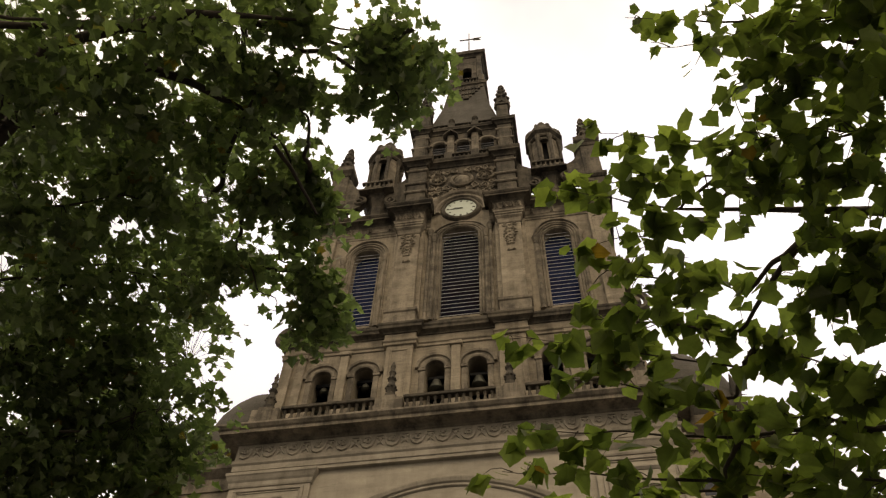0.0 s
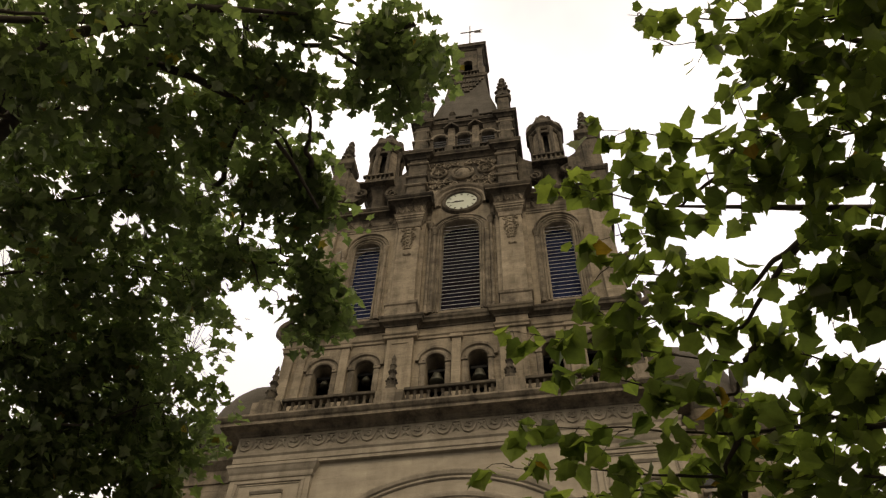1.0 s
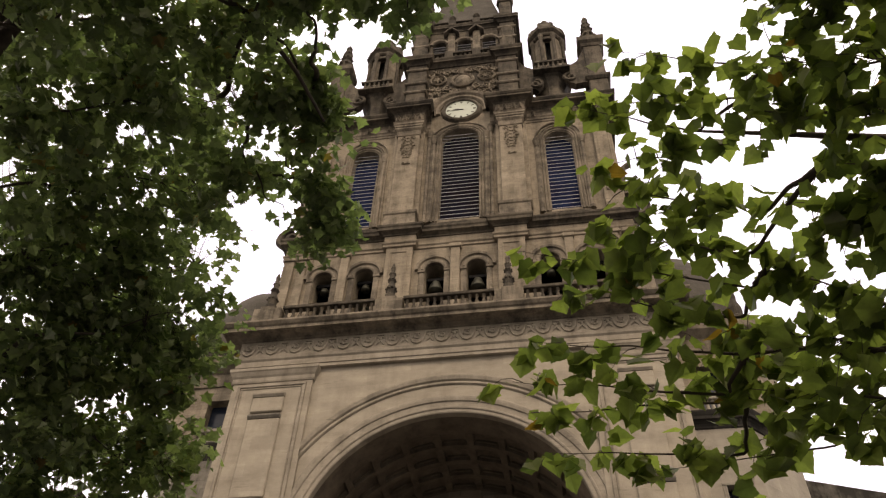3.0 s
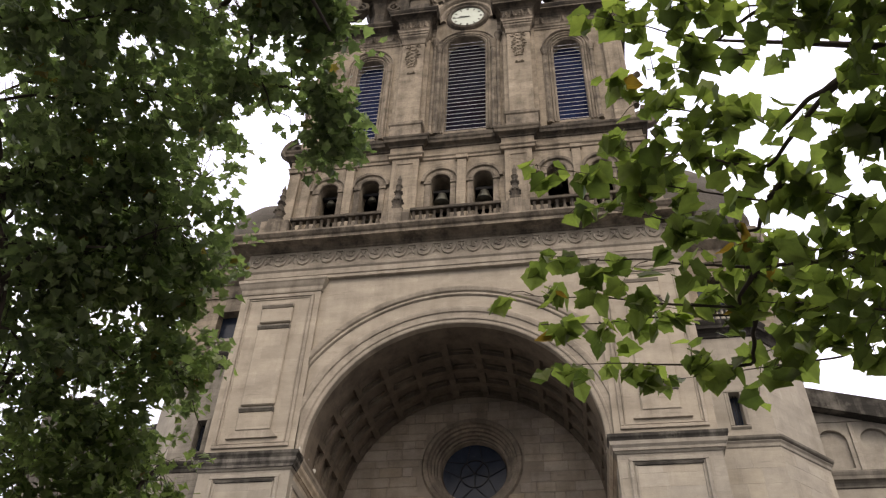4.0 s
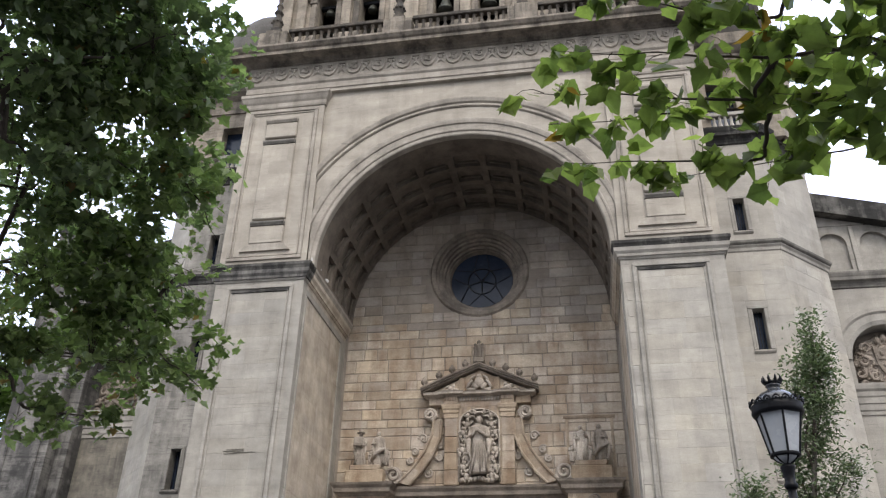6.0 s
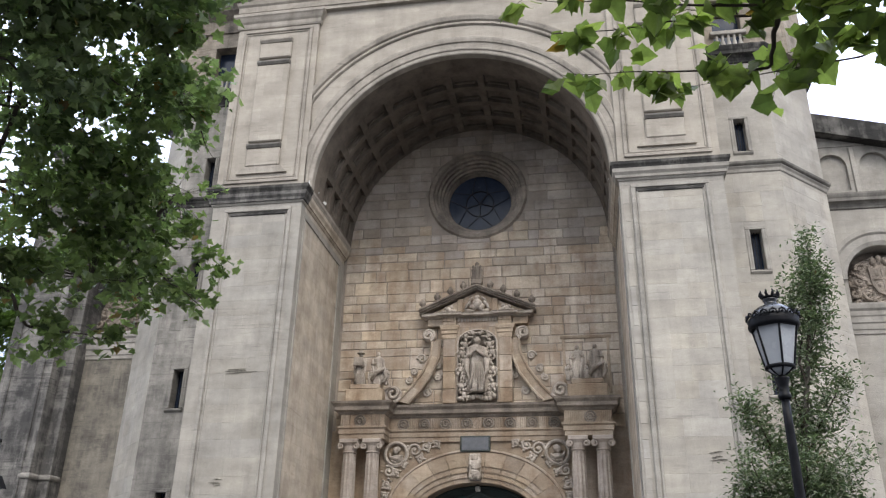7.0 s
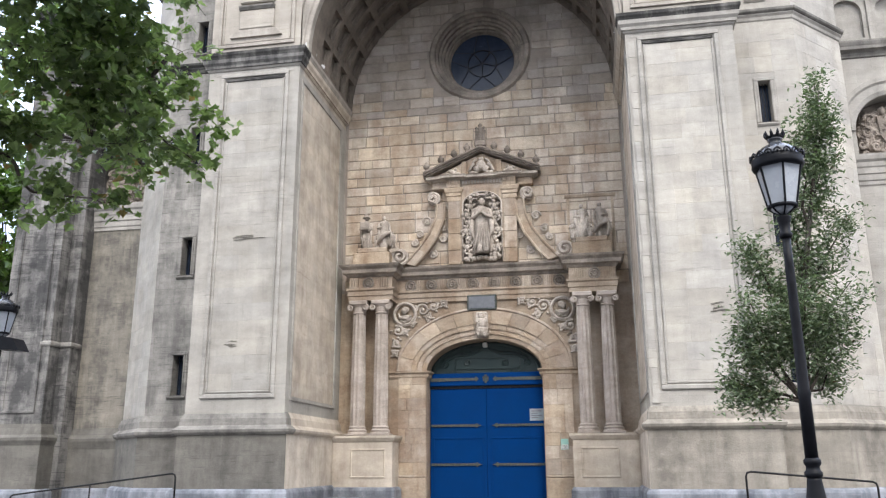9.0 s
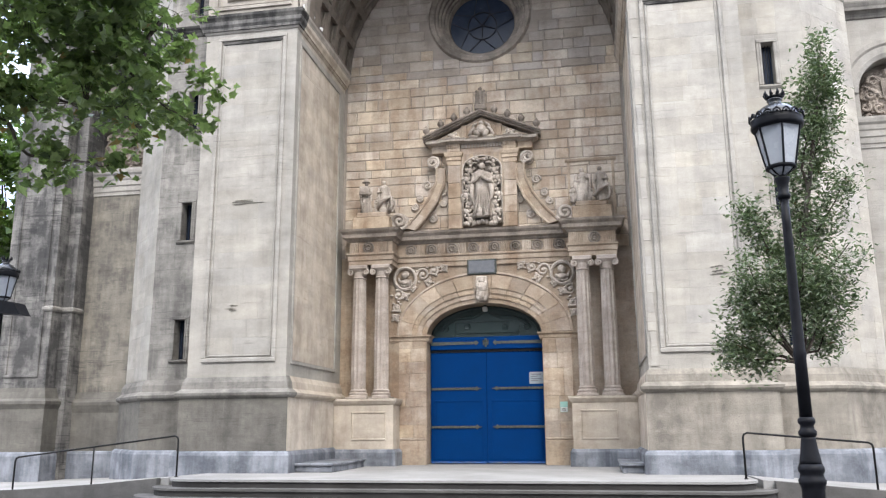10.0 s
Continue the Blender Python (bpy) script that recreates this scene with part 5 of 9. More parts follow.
for z in (40.15, 41.35, 42.5):
    for s in (-1, 1):
        bm = bmesh.new()
        run(bm, [(s * 2.35 - 0.42, TY + 0.3), (s * 2.35 - 0.42, TY - 0.26), (s * 2.35 + 0.42, TY - 0.26), (s * 2.35 + 0.42, TY + 0.3)], [(-0.1, z), (0.03, z), (0.08, z + 0.06), (0.08, z + 0.13), (0.02, z + 0.2), (-0.1, z + 0.22)])
        part("pier_band", bm, STONE_HIGH_TRIM, tower)
for z in (36.1, 36.9, 38.2):
    for s in (-1, 1):
        bm = bmesh.new()
        run(bm, [(s * 2.275 - 0.49, AY + 0.2), (s * 2.275 - 0.49, AY - 0.31), (s * 2.275 + 0.49, AY - 0.31), (s * 2.275 + 0.49, AY + 0.2)], [(-0.1, z), (0.03, z), (0.08, z + 0.06), (0.08, z + 0.14), (0.02, z + 0.22), (-0.1, z + 0.24)])
        part("pilaster_band", bm, STONE_HIGH_TRIM, tower)
for x0, x1 in ((-1.95, -0.9), (-0.46, 0.46), (0.9, 1.95)):
    baluster_row(tower, x0, x1, TY - 0.05, 43.7, 0.55, 0.3, STONE_TOP)
# roof, lantern and cross
RY = -0.35
for k, hw in enumerate((1.12, 0.95, 0.78, 0.6, 0.4, 0.2)):
    for j in range(2 * (6 - k) - 1):
        bm = bmesh.new()
        w = 2 * hw / (2 * (6 - k) - 1)
        box(bm, -hw + w * j + 0.02, -hw + w * (j + 1) - 0.02, RY - 1.42 - 0.05 * (k % 2) + 0.028 * (5 - k), RY - 0.8, 52.15 - 0.42 * k, 52.45 - 0.42 * k, 0.02)
        part("corbel_stone", bm, STONE_TOP, tower)
bm = bmesh.new()
slab(bm, [(-2.2, RY - 2.2), (2.2, RY - 2.2), (2.2, RY + 2.2), (-2.2, RY + 2.2)], 43.7, 44.4)
lo = [bm.verts.new((x * 2.15, RY + y * 2.15, 44.4)) for x, y in ((-1, -1), (1, -1), (1, 1), (-1, 1))]
mid = [bm.verts.new((x * 1.45, RY + y * 1.45, 49.0)) for x, y in ((-1, -1), (1, -1), (1, 1), (-1, 1))]
hi = [bm.verts.new((x * 1.15, RY + y * 1.15, 52.6)) for x, y in ((-1, -1), (1, -1), (1, 1), (-1, 1))]
for p, q in ((lo, mid), (mid, hi)):
    for k in range(4):
        bm.faces.new((p[k], p[(k + 1) % 4], q[(k + 1) % 4], q[k]))
bm.faces.new(hi)
part("spire_roof", bm, SLATE, tower, "dark steep tapering stone roof")
bm = bmesh.new()
run(bm, [(-1.15, RY + 1.15), (-1.15, RY - 1.15), (1.15, RY - 1.15), (1.15, RY + 1.15)], cornice_profile(52.4, 0.5, 0.22, -1.0))
part("lantern_base", bm, STONE_TOP, tower)
for x0, x1 in ((-0.8, 0.8),):
    baluster_row(tower, x0, x1, RY - 1.2, 52.9, 0.75, 0.24, STONE_TOP)
bm = bmesh.new()
for s in (-1, 1):
    box(bm, s * 1.02 - 0.2, s * 1.02 + 0.2, RY - 1.4, RY - 1.0, 52.9, 53.9, 0.03)
part("balustrade_pedestal", bm, STONE_TOP, tower)
bm = bmesh.new()
arched_wall(bm, -1.0, 1.0, 52.8, 58.2, RY - 1.0, RY - 0.7, [(0, 0.32, 53.6, 55.9, 0.32)], 12)
box(bm, -1.0, -0.7, RY - 0.7, RY + 1.0, 52.8, 58.2)
box(bm, 0.7, 1.0, RY - 0.7, RY + 1.0, 52.8, 58.2)
box(bm, -0.7, 0.7, RY + 0.7, RY + 1.0, 52.8, 58.2)
part("lantern_wall", bm, STONE_TOP, tower)
bm = bmesh.new()
for s in (-1, 1):
    box(bm, s * 0.85 - 0.18, s * 0.85 + 0.18, RY - 1.12, RY - 0.95, 53.0, 58.0, 0.03)
part("lantern_pilaster", bm, STONE_TOP, tower)
bm = bmesh.new()
run(bm, [(-1.02, RY + 1.02), (-1.02, RY - 1.02), (1.02, RY - 1.02), (1.02, RY + 1.02)], cornice_profile(58.0, 0.7, 0.32, -1.0))
part("lantern_cornice", bm, STONE_TOP, tower)
bm = bmesh.new()
lathe(bm, [(1.15, 0), (1.0, 0.7), (0.6, 1.4), (0.22, 1.8), (0.2, 2.2), (0.32, 2.5), (0.2, 2.85), (0.05, 3.0)], (0, RY, 58.6), 12)
part("lantern_cap", bm, STONE_TOP, tower)
vane = thing("weather_vane", (0.1, RY, 61.4), "thin dark iron cross and weather vane", "weather vane")
bm = bmesh.new()
tube(bm, [(0, RY, 61.4), (0, RY, 66.0)], [0.06, 0.035], 6)
part("rod", bm, IRON, vane)
bm = bmesh.new()
tube(bm, [(-0.75, RY, 64.6), (0.75, RY, 64.6)], 0.05, 6)
prism(bm, [(0.35, 64.3), (0.95, 64.2), (0.8, 64.55), (1.0, 64.8), (0.35, 64.75)], RY - 0.02, RY + 0.02)
part("arm", bm, IRON, vane)


# side lantern turrets, corner obelisks and sloping scrolls on the tower roof
def roof_turret(s):
    t = under(new("roof_turret"), tower)
    x, y = s * 4.42, -2.1
    bm = bmesh.new()
    lathe(bm, [(0.6, 0), (0.6, 2.7), (0.66, 2.9), (0.82, 3.3), (0.98, 3.5), (1.0, 3.62)], (x, y, 33.79), 8, radians(22.5))
    part("drum", bm, STONE_TOP, t)
    for k in range(8):
        a = radians(45 * k)
        bm = bmesh.new()
        c, q = math.cos(a + radians(22.5)), math.sin(a + radians(22.5))
        lathe(bm, [(0.16, 0), (0.16, 0.2), (0.095, 0.3), (0.095, 3.4), (0.15, 3.65), (0.15, 3.98)], (x + 0.84 * c, y + 0.84 * q, 37.4), 8)
        part("column", bm, STONE_TOP, t)
    for k in range(8):
        a = radians(45 * k)
        c, q = math.cos(a), math.sin(a)
        p = Vector((x + 0.72 * c, y + 0.72 * q))
        d = Vector((-q, c)) * 0.33
        bm = bmesh.new()
        slab(bm, [tuple(p + d), tuple(p - d), tuple(p - d - Vector((c, q)) * 0.2), tuple(p + d - Vector((c, q)) * 0.2)], 41.0 if k in (0, 6) else 37.4, 41.4)
        part("turret_infill", bm, STONE_HIGH_TRIM, t)
    bm = bmesh.new()
    hoop(bm, x, 40.72, [(0.25, y - 0.6), (0.25, y - 0.80), (0.38, y - 0.82), (0.38, y - 0.6)], 0, 180, 12)
    part("turret_arch", bm, STONE_TOP, t)
    # added black cylinder, so that the turret opening looks unlit
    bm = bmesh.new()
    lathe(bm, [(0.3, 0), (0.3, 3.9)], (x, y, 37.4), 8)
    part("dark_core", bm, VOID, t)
    bm = bmesh.new()
    lathe(bm, [(0.86, 0), (0.93, 0.08), (0.93, 0.2), (1.10, 0.36), (1.10, 0.46), (0.98, 0.55), (0.98, 0.75), (0.92, 1.12), (0.75, 1.52), (0.48, 1.82), (0.30, 1.95), (0.20, 2.08), (0.22, 2.18), (0.36, 2.28), (0.38, 2.45), (0.26, 2.57), (0.15, 2.64), (0.24, 2.78), (0.2, 2.9), (0.05, 3.02)], (x, y, 41.36), 8, radians(22.5))
    part("dome", bm, STONE_TOP, t)
    for k in range(8):
        a = radians(45 * k + 22.5)
        bm = bmesh.new()
        tube(bm, [(x + r * math.cos(a), y + r * math.sin(a), 41.36 + h) for r, h in ((1.02, 0.55), (1.0, 0.75), (0.94, 1.14), (0.77, 1.54), (0.5, 1.84), (0.31, 1.97))], 0.06, 5)
        part("dome_rib", bm, STONE_TOP, t)
    for k in range(6):
        bm = bmesh.new()
        lathe(bm, [(0.06, 0), (0.085, 0.2), (0.04, 0.45), (0.07, 0.6)], (x - 0.6 + 0.24 * k, y - 1.0, 37.4), 6)
        part("baluster", bm, STONE_TOP, t)
    bm = bmesh.new()
    box(bm, x - 0.8, x + 0.8, y - 1.1, y - 0.9, 38.0, 38.15, 0.02)
    box(bm, x - 0.9, x + 0.9, y - 1.15, y - 0.2, 37.25, 37.4, 0.02)
    part("parapet", bm, STONE_TOP, t)


for s in (-1, 1):
    roof_turret(s)
    bm = bmesh.new()
    box(bm, s * 6.58 - 0.44, s * 6.58 + 0.44, -2.94, -2.06, 33.79, 39.7, 0.04)
    run(bm, [(s * 6.58 - 0.44, -2.06), (s * 6.58 - 0.44, -2.94), (s * 6.58 + 0.44, -2.94), (s * 6.58 + 0.44, -2.06)], [(-0.1, 36.2), (0.05, 36.2), (0.16, 36.35), (0.16, 36.5), (0.05, 36.6), (-0.1, 36.6)])
    run(bm, [(s * 6.58 - 0.44, -2.06), (s * 6.58 - 0.44, -2.94), (s * 6.58 + 0.44, -2.94), (s * 6.58 + 0.44, -2.06)], [(-0.1, 39.5), (0.04, 39.5), (0.1, 39.7), (0.22, 39.85), (0.24, 40.2), (-0.44, 40.24)])
    part("obelisk_pedestal", bm, STONE_TOP, tower)
    obelisk("obelisk", tower, s * 6.58, -2.5, 40.22, 3.4, 0.6, STONE_TOP)
    # open scroll walls: from the pedestal to the turret, and from the attic down to the turret
    outer = [(5.05, 38.1), (5.35, 38.0), (5.7, 38.25), (6.0, 38.75), (6.16, 39.3), (6.16, 36.25), (5.85, 36.2), (5.5, 36.15), (5.2, 36.4), (5.02, 37.0)]
    inner = [(2.7, 39.3), (2.9, 38.7), (3.13, 38.35), (3.5, 38.0), (3.76, 37.5), (3.88, 36.9), (3.8, 36.35), (3.6, 36.05), (3.35, 36.15), (3.0, 36.2), (2.7, 36.1)]
    for pts in (outer, inner):
        bm = bmesh.new()
        prism(bm, [(s * u, v) for u, v in pts], -2.85, -2.5)
        part("scroll_wall", bm, STONE_TOP, tower)
        bm = bmesh.new()
        rim = pts[:5] if pts is outer else pts[:8]
        tube(bm, eased([(s * u, -2.68, v + 0.03) for u, v in rim], 3), 0.14, 6)
        part("scroll_coping", bm, STONE_TOP, tower)
    for u, v, r, way in ((3.62, 36.42, 0.34, -s), (5.3, 36.75, 0.36, s)):
        bm = bmesh.new()
        tube(bm, [(a, -2.9, c) for a, c in spiral(s * u, v, r, 0.06, 1.4, 90, 20, way)], [0.1 - 0.002 * i for i in range(21)], 6)
        part("scroll_volute", bm, STONE_TOP, tower)


# ---- porch: back wall of coursed stones, round window ----
OC_Z, OC_X = 13.47, 0.03
bm = bmesh.new()
box(bm, -4.35, OC_X - 1.42, BACK + 0.014, 0.42, 5.9, 16.3)
box(bm, OC_X + 1.42, 4.35, BACK + 0.014, 0.42, 5.9, 16.3)
ring = [(OC_X - 1.42 * math.cos(math.pi * i / 20), 1.42 * math.sin(math.pi * i / 20)) for i in range(21)]
for (xa, za), (xb, zb) in zip(ring, ring[1:]):
    prism(bm, [(xa, OC_Z + za), (xb, OC_Z + zb), (xb, 16.3), (xa, 16.3)], BACK + 0.014, 0.42)
    prism(bm, [(xa, OC_Z - za), (xb, OC_Z - zb), (xb, 5.9), (xa, 5.9)], BACK + 0.014, 0.42)
backwall = single("wall_porch_back", bm, MORTAR, "honey-coloured coursed stone wall at the back of the porch", "wall", kind="structure")
rng = random.Random(11)
sizes = {}


def stone_mesh(w, h, up):
    """One dressed block with worn edges; alike blocks share it."""
    key = (round(w, 2), round(h, 2), up)
    if key not in sizes:
        w, h = key[0], key[1]
        b = bmesh.new()
        c = 0.014
        back = [b.verts.new((x, 0.09, z)) for x, z in ((-w / 2, -h / 2), (w / 2, -h / 2), (w / 2, h / 2), (-w / 2, h / 2))]
        wob = [(rng.uniform(-0.004, 0.012), rng.uniform(-0.004, 0.012)) for _ in range(4)]
        mid = [b.verts.new((sx * (w / 2 - dx), 0.014, sz * (h / 2 - dz))) for (sx, sz), (dx, dz) in zip(((-1, -1), (1, -1), (1, 1), (-1, 1)), wob)]
        fr = [b.verts.new((sx * (w / 2 - dx - c * rng.uniform(0.8, 1.6)), rng.uniform(-0.008, 0.006), sz * (h / 2 - dz - c * rng.uniform(0.8, 1.6)))) for (sx, sz), (dx, dz) in zip(((-1, -1), (1, -1), (1, 1), (-1, 1)), wob)]
        for p, q in ((back, mid), (mid, fr)):
            for k in range(4):
                b.faces.new((p[k], p[(k + 1) % 4], q[(k + 1) % 4], q[k]))
        b.faces.new(fr)
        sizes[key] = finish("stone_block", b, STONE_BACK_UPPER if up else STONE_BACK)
    return sizes[key]


def course_blocks():
    """Courses of blocks over the portal, up into the vault, clear of the round window."""
    z = 5.95
    out = []
    while z < 15.75:
        h = rng.choice((0.25, 0.29, 0.33, 0.37, 0.42, 0.34))
        zc = z + h / 2
        half = 4.16 if z + h < 11.8 else min(4.16, math.sqrt(max(0.3, 4.13 ** 2 - max(0, z + h - 11.8) ** 2)))
        x = -half
        while x < half - 0.1:
            w = min(rng.choice((0.32, 0.4, 0.5, 0.62, 0.74, 0.88, 1.04, 0.58)), half - x)
            if half - (x + w) < 0.24:
                w = half - x
            xc = x + w / 2
            dx = max(abs(xc - OC_X) - w / 2, 0)
            dz = max(abs(zc - OC_Z) - h / 2, 0)
            if math.hypot(dx, dz) > 1.36:
                out.append((xc, zc, w - 0.014, h - 0.013))
            x += w
        z += h
    return out


round_window = thing("round_window", (OC_X, BACK, OC_Z), "round window of dark leaded glass in a stepped stone ring", "window")
steps = [(1.02, 0.88), (1.02, 0.70), (1.045, 0.64), (1.05, 0.54), (1.09, 0.52), (1.08, 0.42), (1.15, 0.40), (1.16, 0.30), (1.23, 0.28), (1.24, 0.18), (1.31, 0.16), (1.32, 0.06), (1.39, 0.04), (1.42, -0.05), (1.54, -0.06), (1.6, 0.0), (1.6, 0.2), (1.45, 0.3), (1.3, 0.8)]
bm = bmesh.new()
hoop(bm, OC_X, OC_Z, [(r, BACK + y) for r, y in steps], 0, 360, 56)
part("stone_ring", bm, STONE_CARVED, round_window, "stepped ochre stone ring")
bm = bmesh.new()
prism(bm, arc(OC_X, OC_Z, 1.04, 0, 352, 44), BACK + 0.72, BACK + 0.75)
part("pane", bm, LEADED, round_window)
bm = bmesh.new()
for k in range(5):
    a = radians(90 + 72 * k + 180)
    pts = [(OC_X + r * math.cos(a), BACK + 0.69, OC_Z + r * math.sin(a)) for r in (0.0, 0.45)]
    tube(bm, pts, 0.018, 5)
    for q in (-1, 1):
        b2 = a + q * radians(28)
        tube(bm, [pts[1], (OC_X + 1.02 * math.cos(b2), BACK + 0.69, OC_Z + 1.02 * math.sin(b2))], 0.011, 5)
hoop(bm, OC_X, OC_Z, [(0.455, BACK + 0.68), (0.47, BACK + 0.68), (0.47, BACK + 0.71), (0.44, BACK + 0.71)], 0, 360, 30)
part("lead_tracery", bm, LEAD, round_window)

# ---- portal ----
PY = BACK - 0.06
portal = thing("stone_portal", (0, BACK, 0), "carved weathered stone doorway with paired columns and pediment", "portal")
DW, DS, DR = 1.64, 3.55, 0.92      # door half width, spring, rise
bm = bmesh.new()
arched_wall(bm, -2.75, 2.75, -0.02, 5.95, PY, 0.5, [(0, DW, -0.02, DS, DR)], 24)
part("portal_wall", bm, STONE_PORTAL, portal)
for s in (-1, 1):
    bm = bmesh.new()
    box(bm, *sorted((s * 2.75, s * 4.3)), BACK - 0.0, 0.5, -0.02, 5.95)
    part("portal_wing", bm, STONE_PORTAL, portal)
    # jamb stones, upright strip
    z = 0.74
    k = 0
    jr = random.Random(3 + s)
    while z < 3.3:
        h = jr.choice((0.34, 0.42, 0.5, 0.38))
        h = min(h, 3.42 - z)
        xw = jr.uniform(2.0, 2.25)
        for x0, x1 in ((DW + 0.02, xw - 0.003), (xw + 0.003, 2.45)):
            bm = bmesh.new()
            box(bm, *sorted((s * x0, s * x1)), PY - 0.03 - jr.uniform(0, 0.012), PY + 0.05, z + 0.0025, z + h - 0.0025, 0.006)
            part("jamb_stone", bm, STONE_PORTAL, portal)
        z += h
    bm = bmesh.new()
    box(bm, *sorted((s * (DW + 0.01), s * 2.47)), PY - 0.07, PY + 0.05, -0.01, 0.66, 0.015)
    box(bm, *sorted((s * (DW + 0.01), s * 2.47)), PY - 0.055, PY + 0.05, 0.665, 0.74, 0.02)
    part("jamb_foot", bm, STONE_PORTAL, portal)
    bm = bmesh.new()
    run(bm, [(-2.72, PY), (-DW + 0.03, PY), (-DW + 0.03, 0)] if s < 0 else [(DW - 0.03, 0), (DW - 0.03, PY), (2.72, PY)], [(-0.05, 3.40), (0.02, 3.40), (0.05, 3.45), (0.05, 3.52), (0.10, 3.56), (0.10, 3.60), (-0.05, 3.60)])
    part("jamb_impost", bm, STONE_PORTAL, portal)
for r0, r1, pr in ((0.0, 0.13, 0.015), (0.13, 0.27, 0.05), (0.27, 0.42, 0.085), (0.42, 0.80, 0.115)):
    for k in range(13):
        a0, a1 = math.pi * k / 13 + 0.0022, math.pi * (k + 1) / 13 - 0.0022
        inner = [(-(DW + r0) * math.cos(a0 + (a1 - a0) * i / 3), 3.605 + (DR + r0 - 0.055) * math.sin(a0 + (a1 - a0) * i / 3)) for i in range(4)]
        outer = [(-(DW + r1) * math.cos(a0 + (a1 - a0) * i / 3), 3.605 + (DR + r1 - 0.055) * math.sin(a0 + (a1 - a0) * i / 3)) for i in range(4)]
        bm = bmesh.new()
        prism(bm, inner + outer[::-1], PY - pr, PY + 0.05)
        part("arch_stone", bm, STONE_PORTAL, portal)
bm = bmesh.new()
rim = [(-(DW + 0.83) * math.cos(math.pi * i / 30), 3.61 + (DR + 0.8) * math.sin(math.pi * i / 30)) for i in range(31)]
tube(bm, [(x, PY - 0.07, z) for x, z in rim], 0.045, 6)
part("arch_moulding", bm, STONE_PORTAL, portal)


rng = random.Random(21)
bm = bmesh.new()
box(bm, -0.17, 0.17, PY - 0.24, PY, 4.5, 5.22, 0.04)
for x, z, r in ((0, 5.1, 0.1), (0.02, 4.88, 0.14), (-0.1, 4.95, 0.07), (0.12, 4.98, 0.07), (0, 4.66, 0.13), (-0.08, 4.6, 0.08), (0.1, 4.58, 0.08)):
    ball(bm, (x, PY - 0.27, z), (r, r * 0.7, r * 1.2), 2)
part("keystone", bm, STONE_RELIEF, portal)
for s in (-1, 1):
    # medallion and tendrils in the spandrel
    bm = bmesh.new()
    hoop(bm, s * 2.27, 5.26, [(0.27, PY), (0.27, PY - 0.07), (0.31, PY - 0.1), (0.36, PY - 0.07), (0.36, PY)], 0, 360, 28)
    part("medallion_ring", bm, STONE_RELIEF, portal)
    bm = bmesh.new()
    ball(bm, (s * 2.29, PY - 0.07, 5.34), (0.085, 0.09, 0.11), 2)
    ball(bm, (s * 2.24, PY - 0.07, 5.38), (0.10, 0.07, 0.09), 2)
    ball(bm, (s * 2.25, PY - 0.03, 5.13), (0.2, 0.09, 0.11), 2)
    tube(bm, [(s * 2.08, PY - 0.07, 5.2), (s * 2.2, PY - 0.12, 5.1), (s * 2.42, PY - 0.09, 5.16), (s * 2.46, PY - 0.05, 5.28)], [0.04, 0.05, 0.045, 0.03], 6)
    tube(bm, [(s * 2.12, PY - 0.06, 5.08), (s * 2.28, PY - 0.1, 5.02), (s * 2.4, PY - 0.06, 5.06)], 0.035, 6)
    part("medallion_relief", bm, STONE_RELIEF, portal)
    for cx, cz, r, st in ((1.74, 5.36, 0.19, 0), (1.42, 5.46, 0.13, 120), (1.56, 5.14, 0.1, 250), (2.47, 4.78, 0.16, 60), (2.26, 4.74, 0.09, 300), (2.52, 4.42, 0.12, 200), (2.56, 4.12, 0.09, 20), (1.12, 5.52, 0.1, 20), (2.05, 4.98, 0.08, 140)):
        bm = bmesh.new()
        tube(bm, [(s * x, PY - 0.035, z) for x, z in spiral(cx, cz, r, 0.03, 1.5, st, 20)], [0.04 - 0.001 * i for i in range(21)], 6)
        ball(bm, (s * cx, PY - 0.05, cz), (0.055, 0.06, 0.055), 1)
        for k in range(4):
            a = radians(st + 90 * k + 30)
            ball(bm, (s * (cx + 1.25 * r * math.cos(a)), PY - 0.03, cz + 1.25 * r * math.sin(a)), (0.05, 0.05, 0.035), 1)
        part("tendril", bm, STONE_RELIEF, portal)
bm = bmesh.new()
box(bm, -0.42, 0.42, PY - 0.16, PY - 0.02, 5.28, 5.72, 0.015)
part("plaque_frame", bm, STRAP, portal)
bm = bmesh.new()
box(bm, -0.37, 0.37, PY - 0.172, PY - 0.155, 5.33, 5.67)
part("plaque", bm, PLAQUE, portal, "dark grey slate plaque")
# entablature: architrave, frieze with rosettes, cornice that breaks forward over the columns
CY = -0.98
ent = [(-3.78, 0.0), (-3.78, CY - 0.2), (-2.5, CY - 0.2), (-2.5, PY - 0.06), (2.5, PY - 0.06), (2.5, CY - 0.2), (3.78, CY - 0.2), (3.78, 0.0)]
bm = bmesh.new()
run(bm, ent, [(-0.7, 5.58), (0.0, 5.58), (0.0, 5.70), (0.03, 5.72), (0.03, 5.84), (0.07, 5.88), (0.07, 5.93), (0.0, 5.94), (0.0, 6.26), (-0.7, 6.26)])
part("portal_architrave", bm, STONE_PORTAL, portal)
bm = bmesh.new()
run(bm, ent, [(-0.6, 6.26), (0.03, 6.26), (0.07, 6.32), (0.16, 6.36), (0.17, 6.46), (0.24, 6.54), (0.26, 6.60), (-0.6, 6.66)])
part("portal_cornice", bm, STONE_CARVED, portal, "dark weathered stone cornice")
ros = bmesh.new()
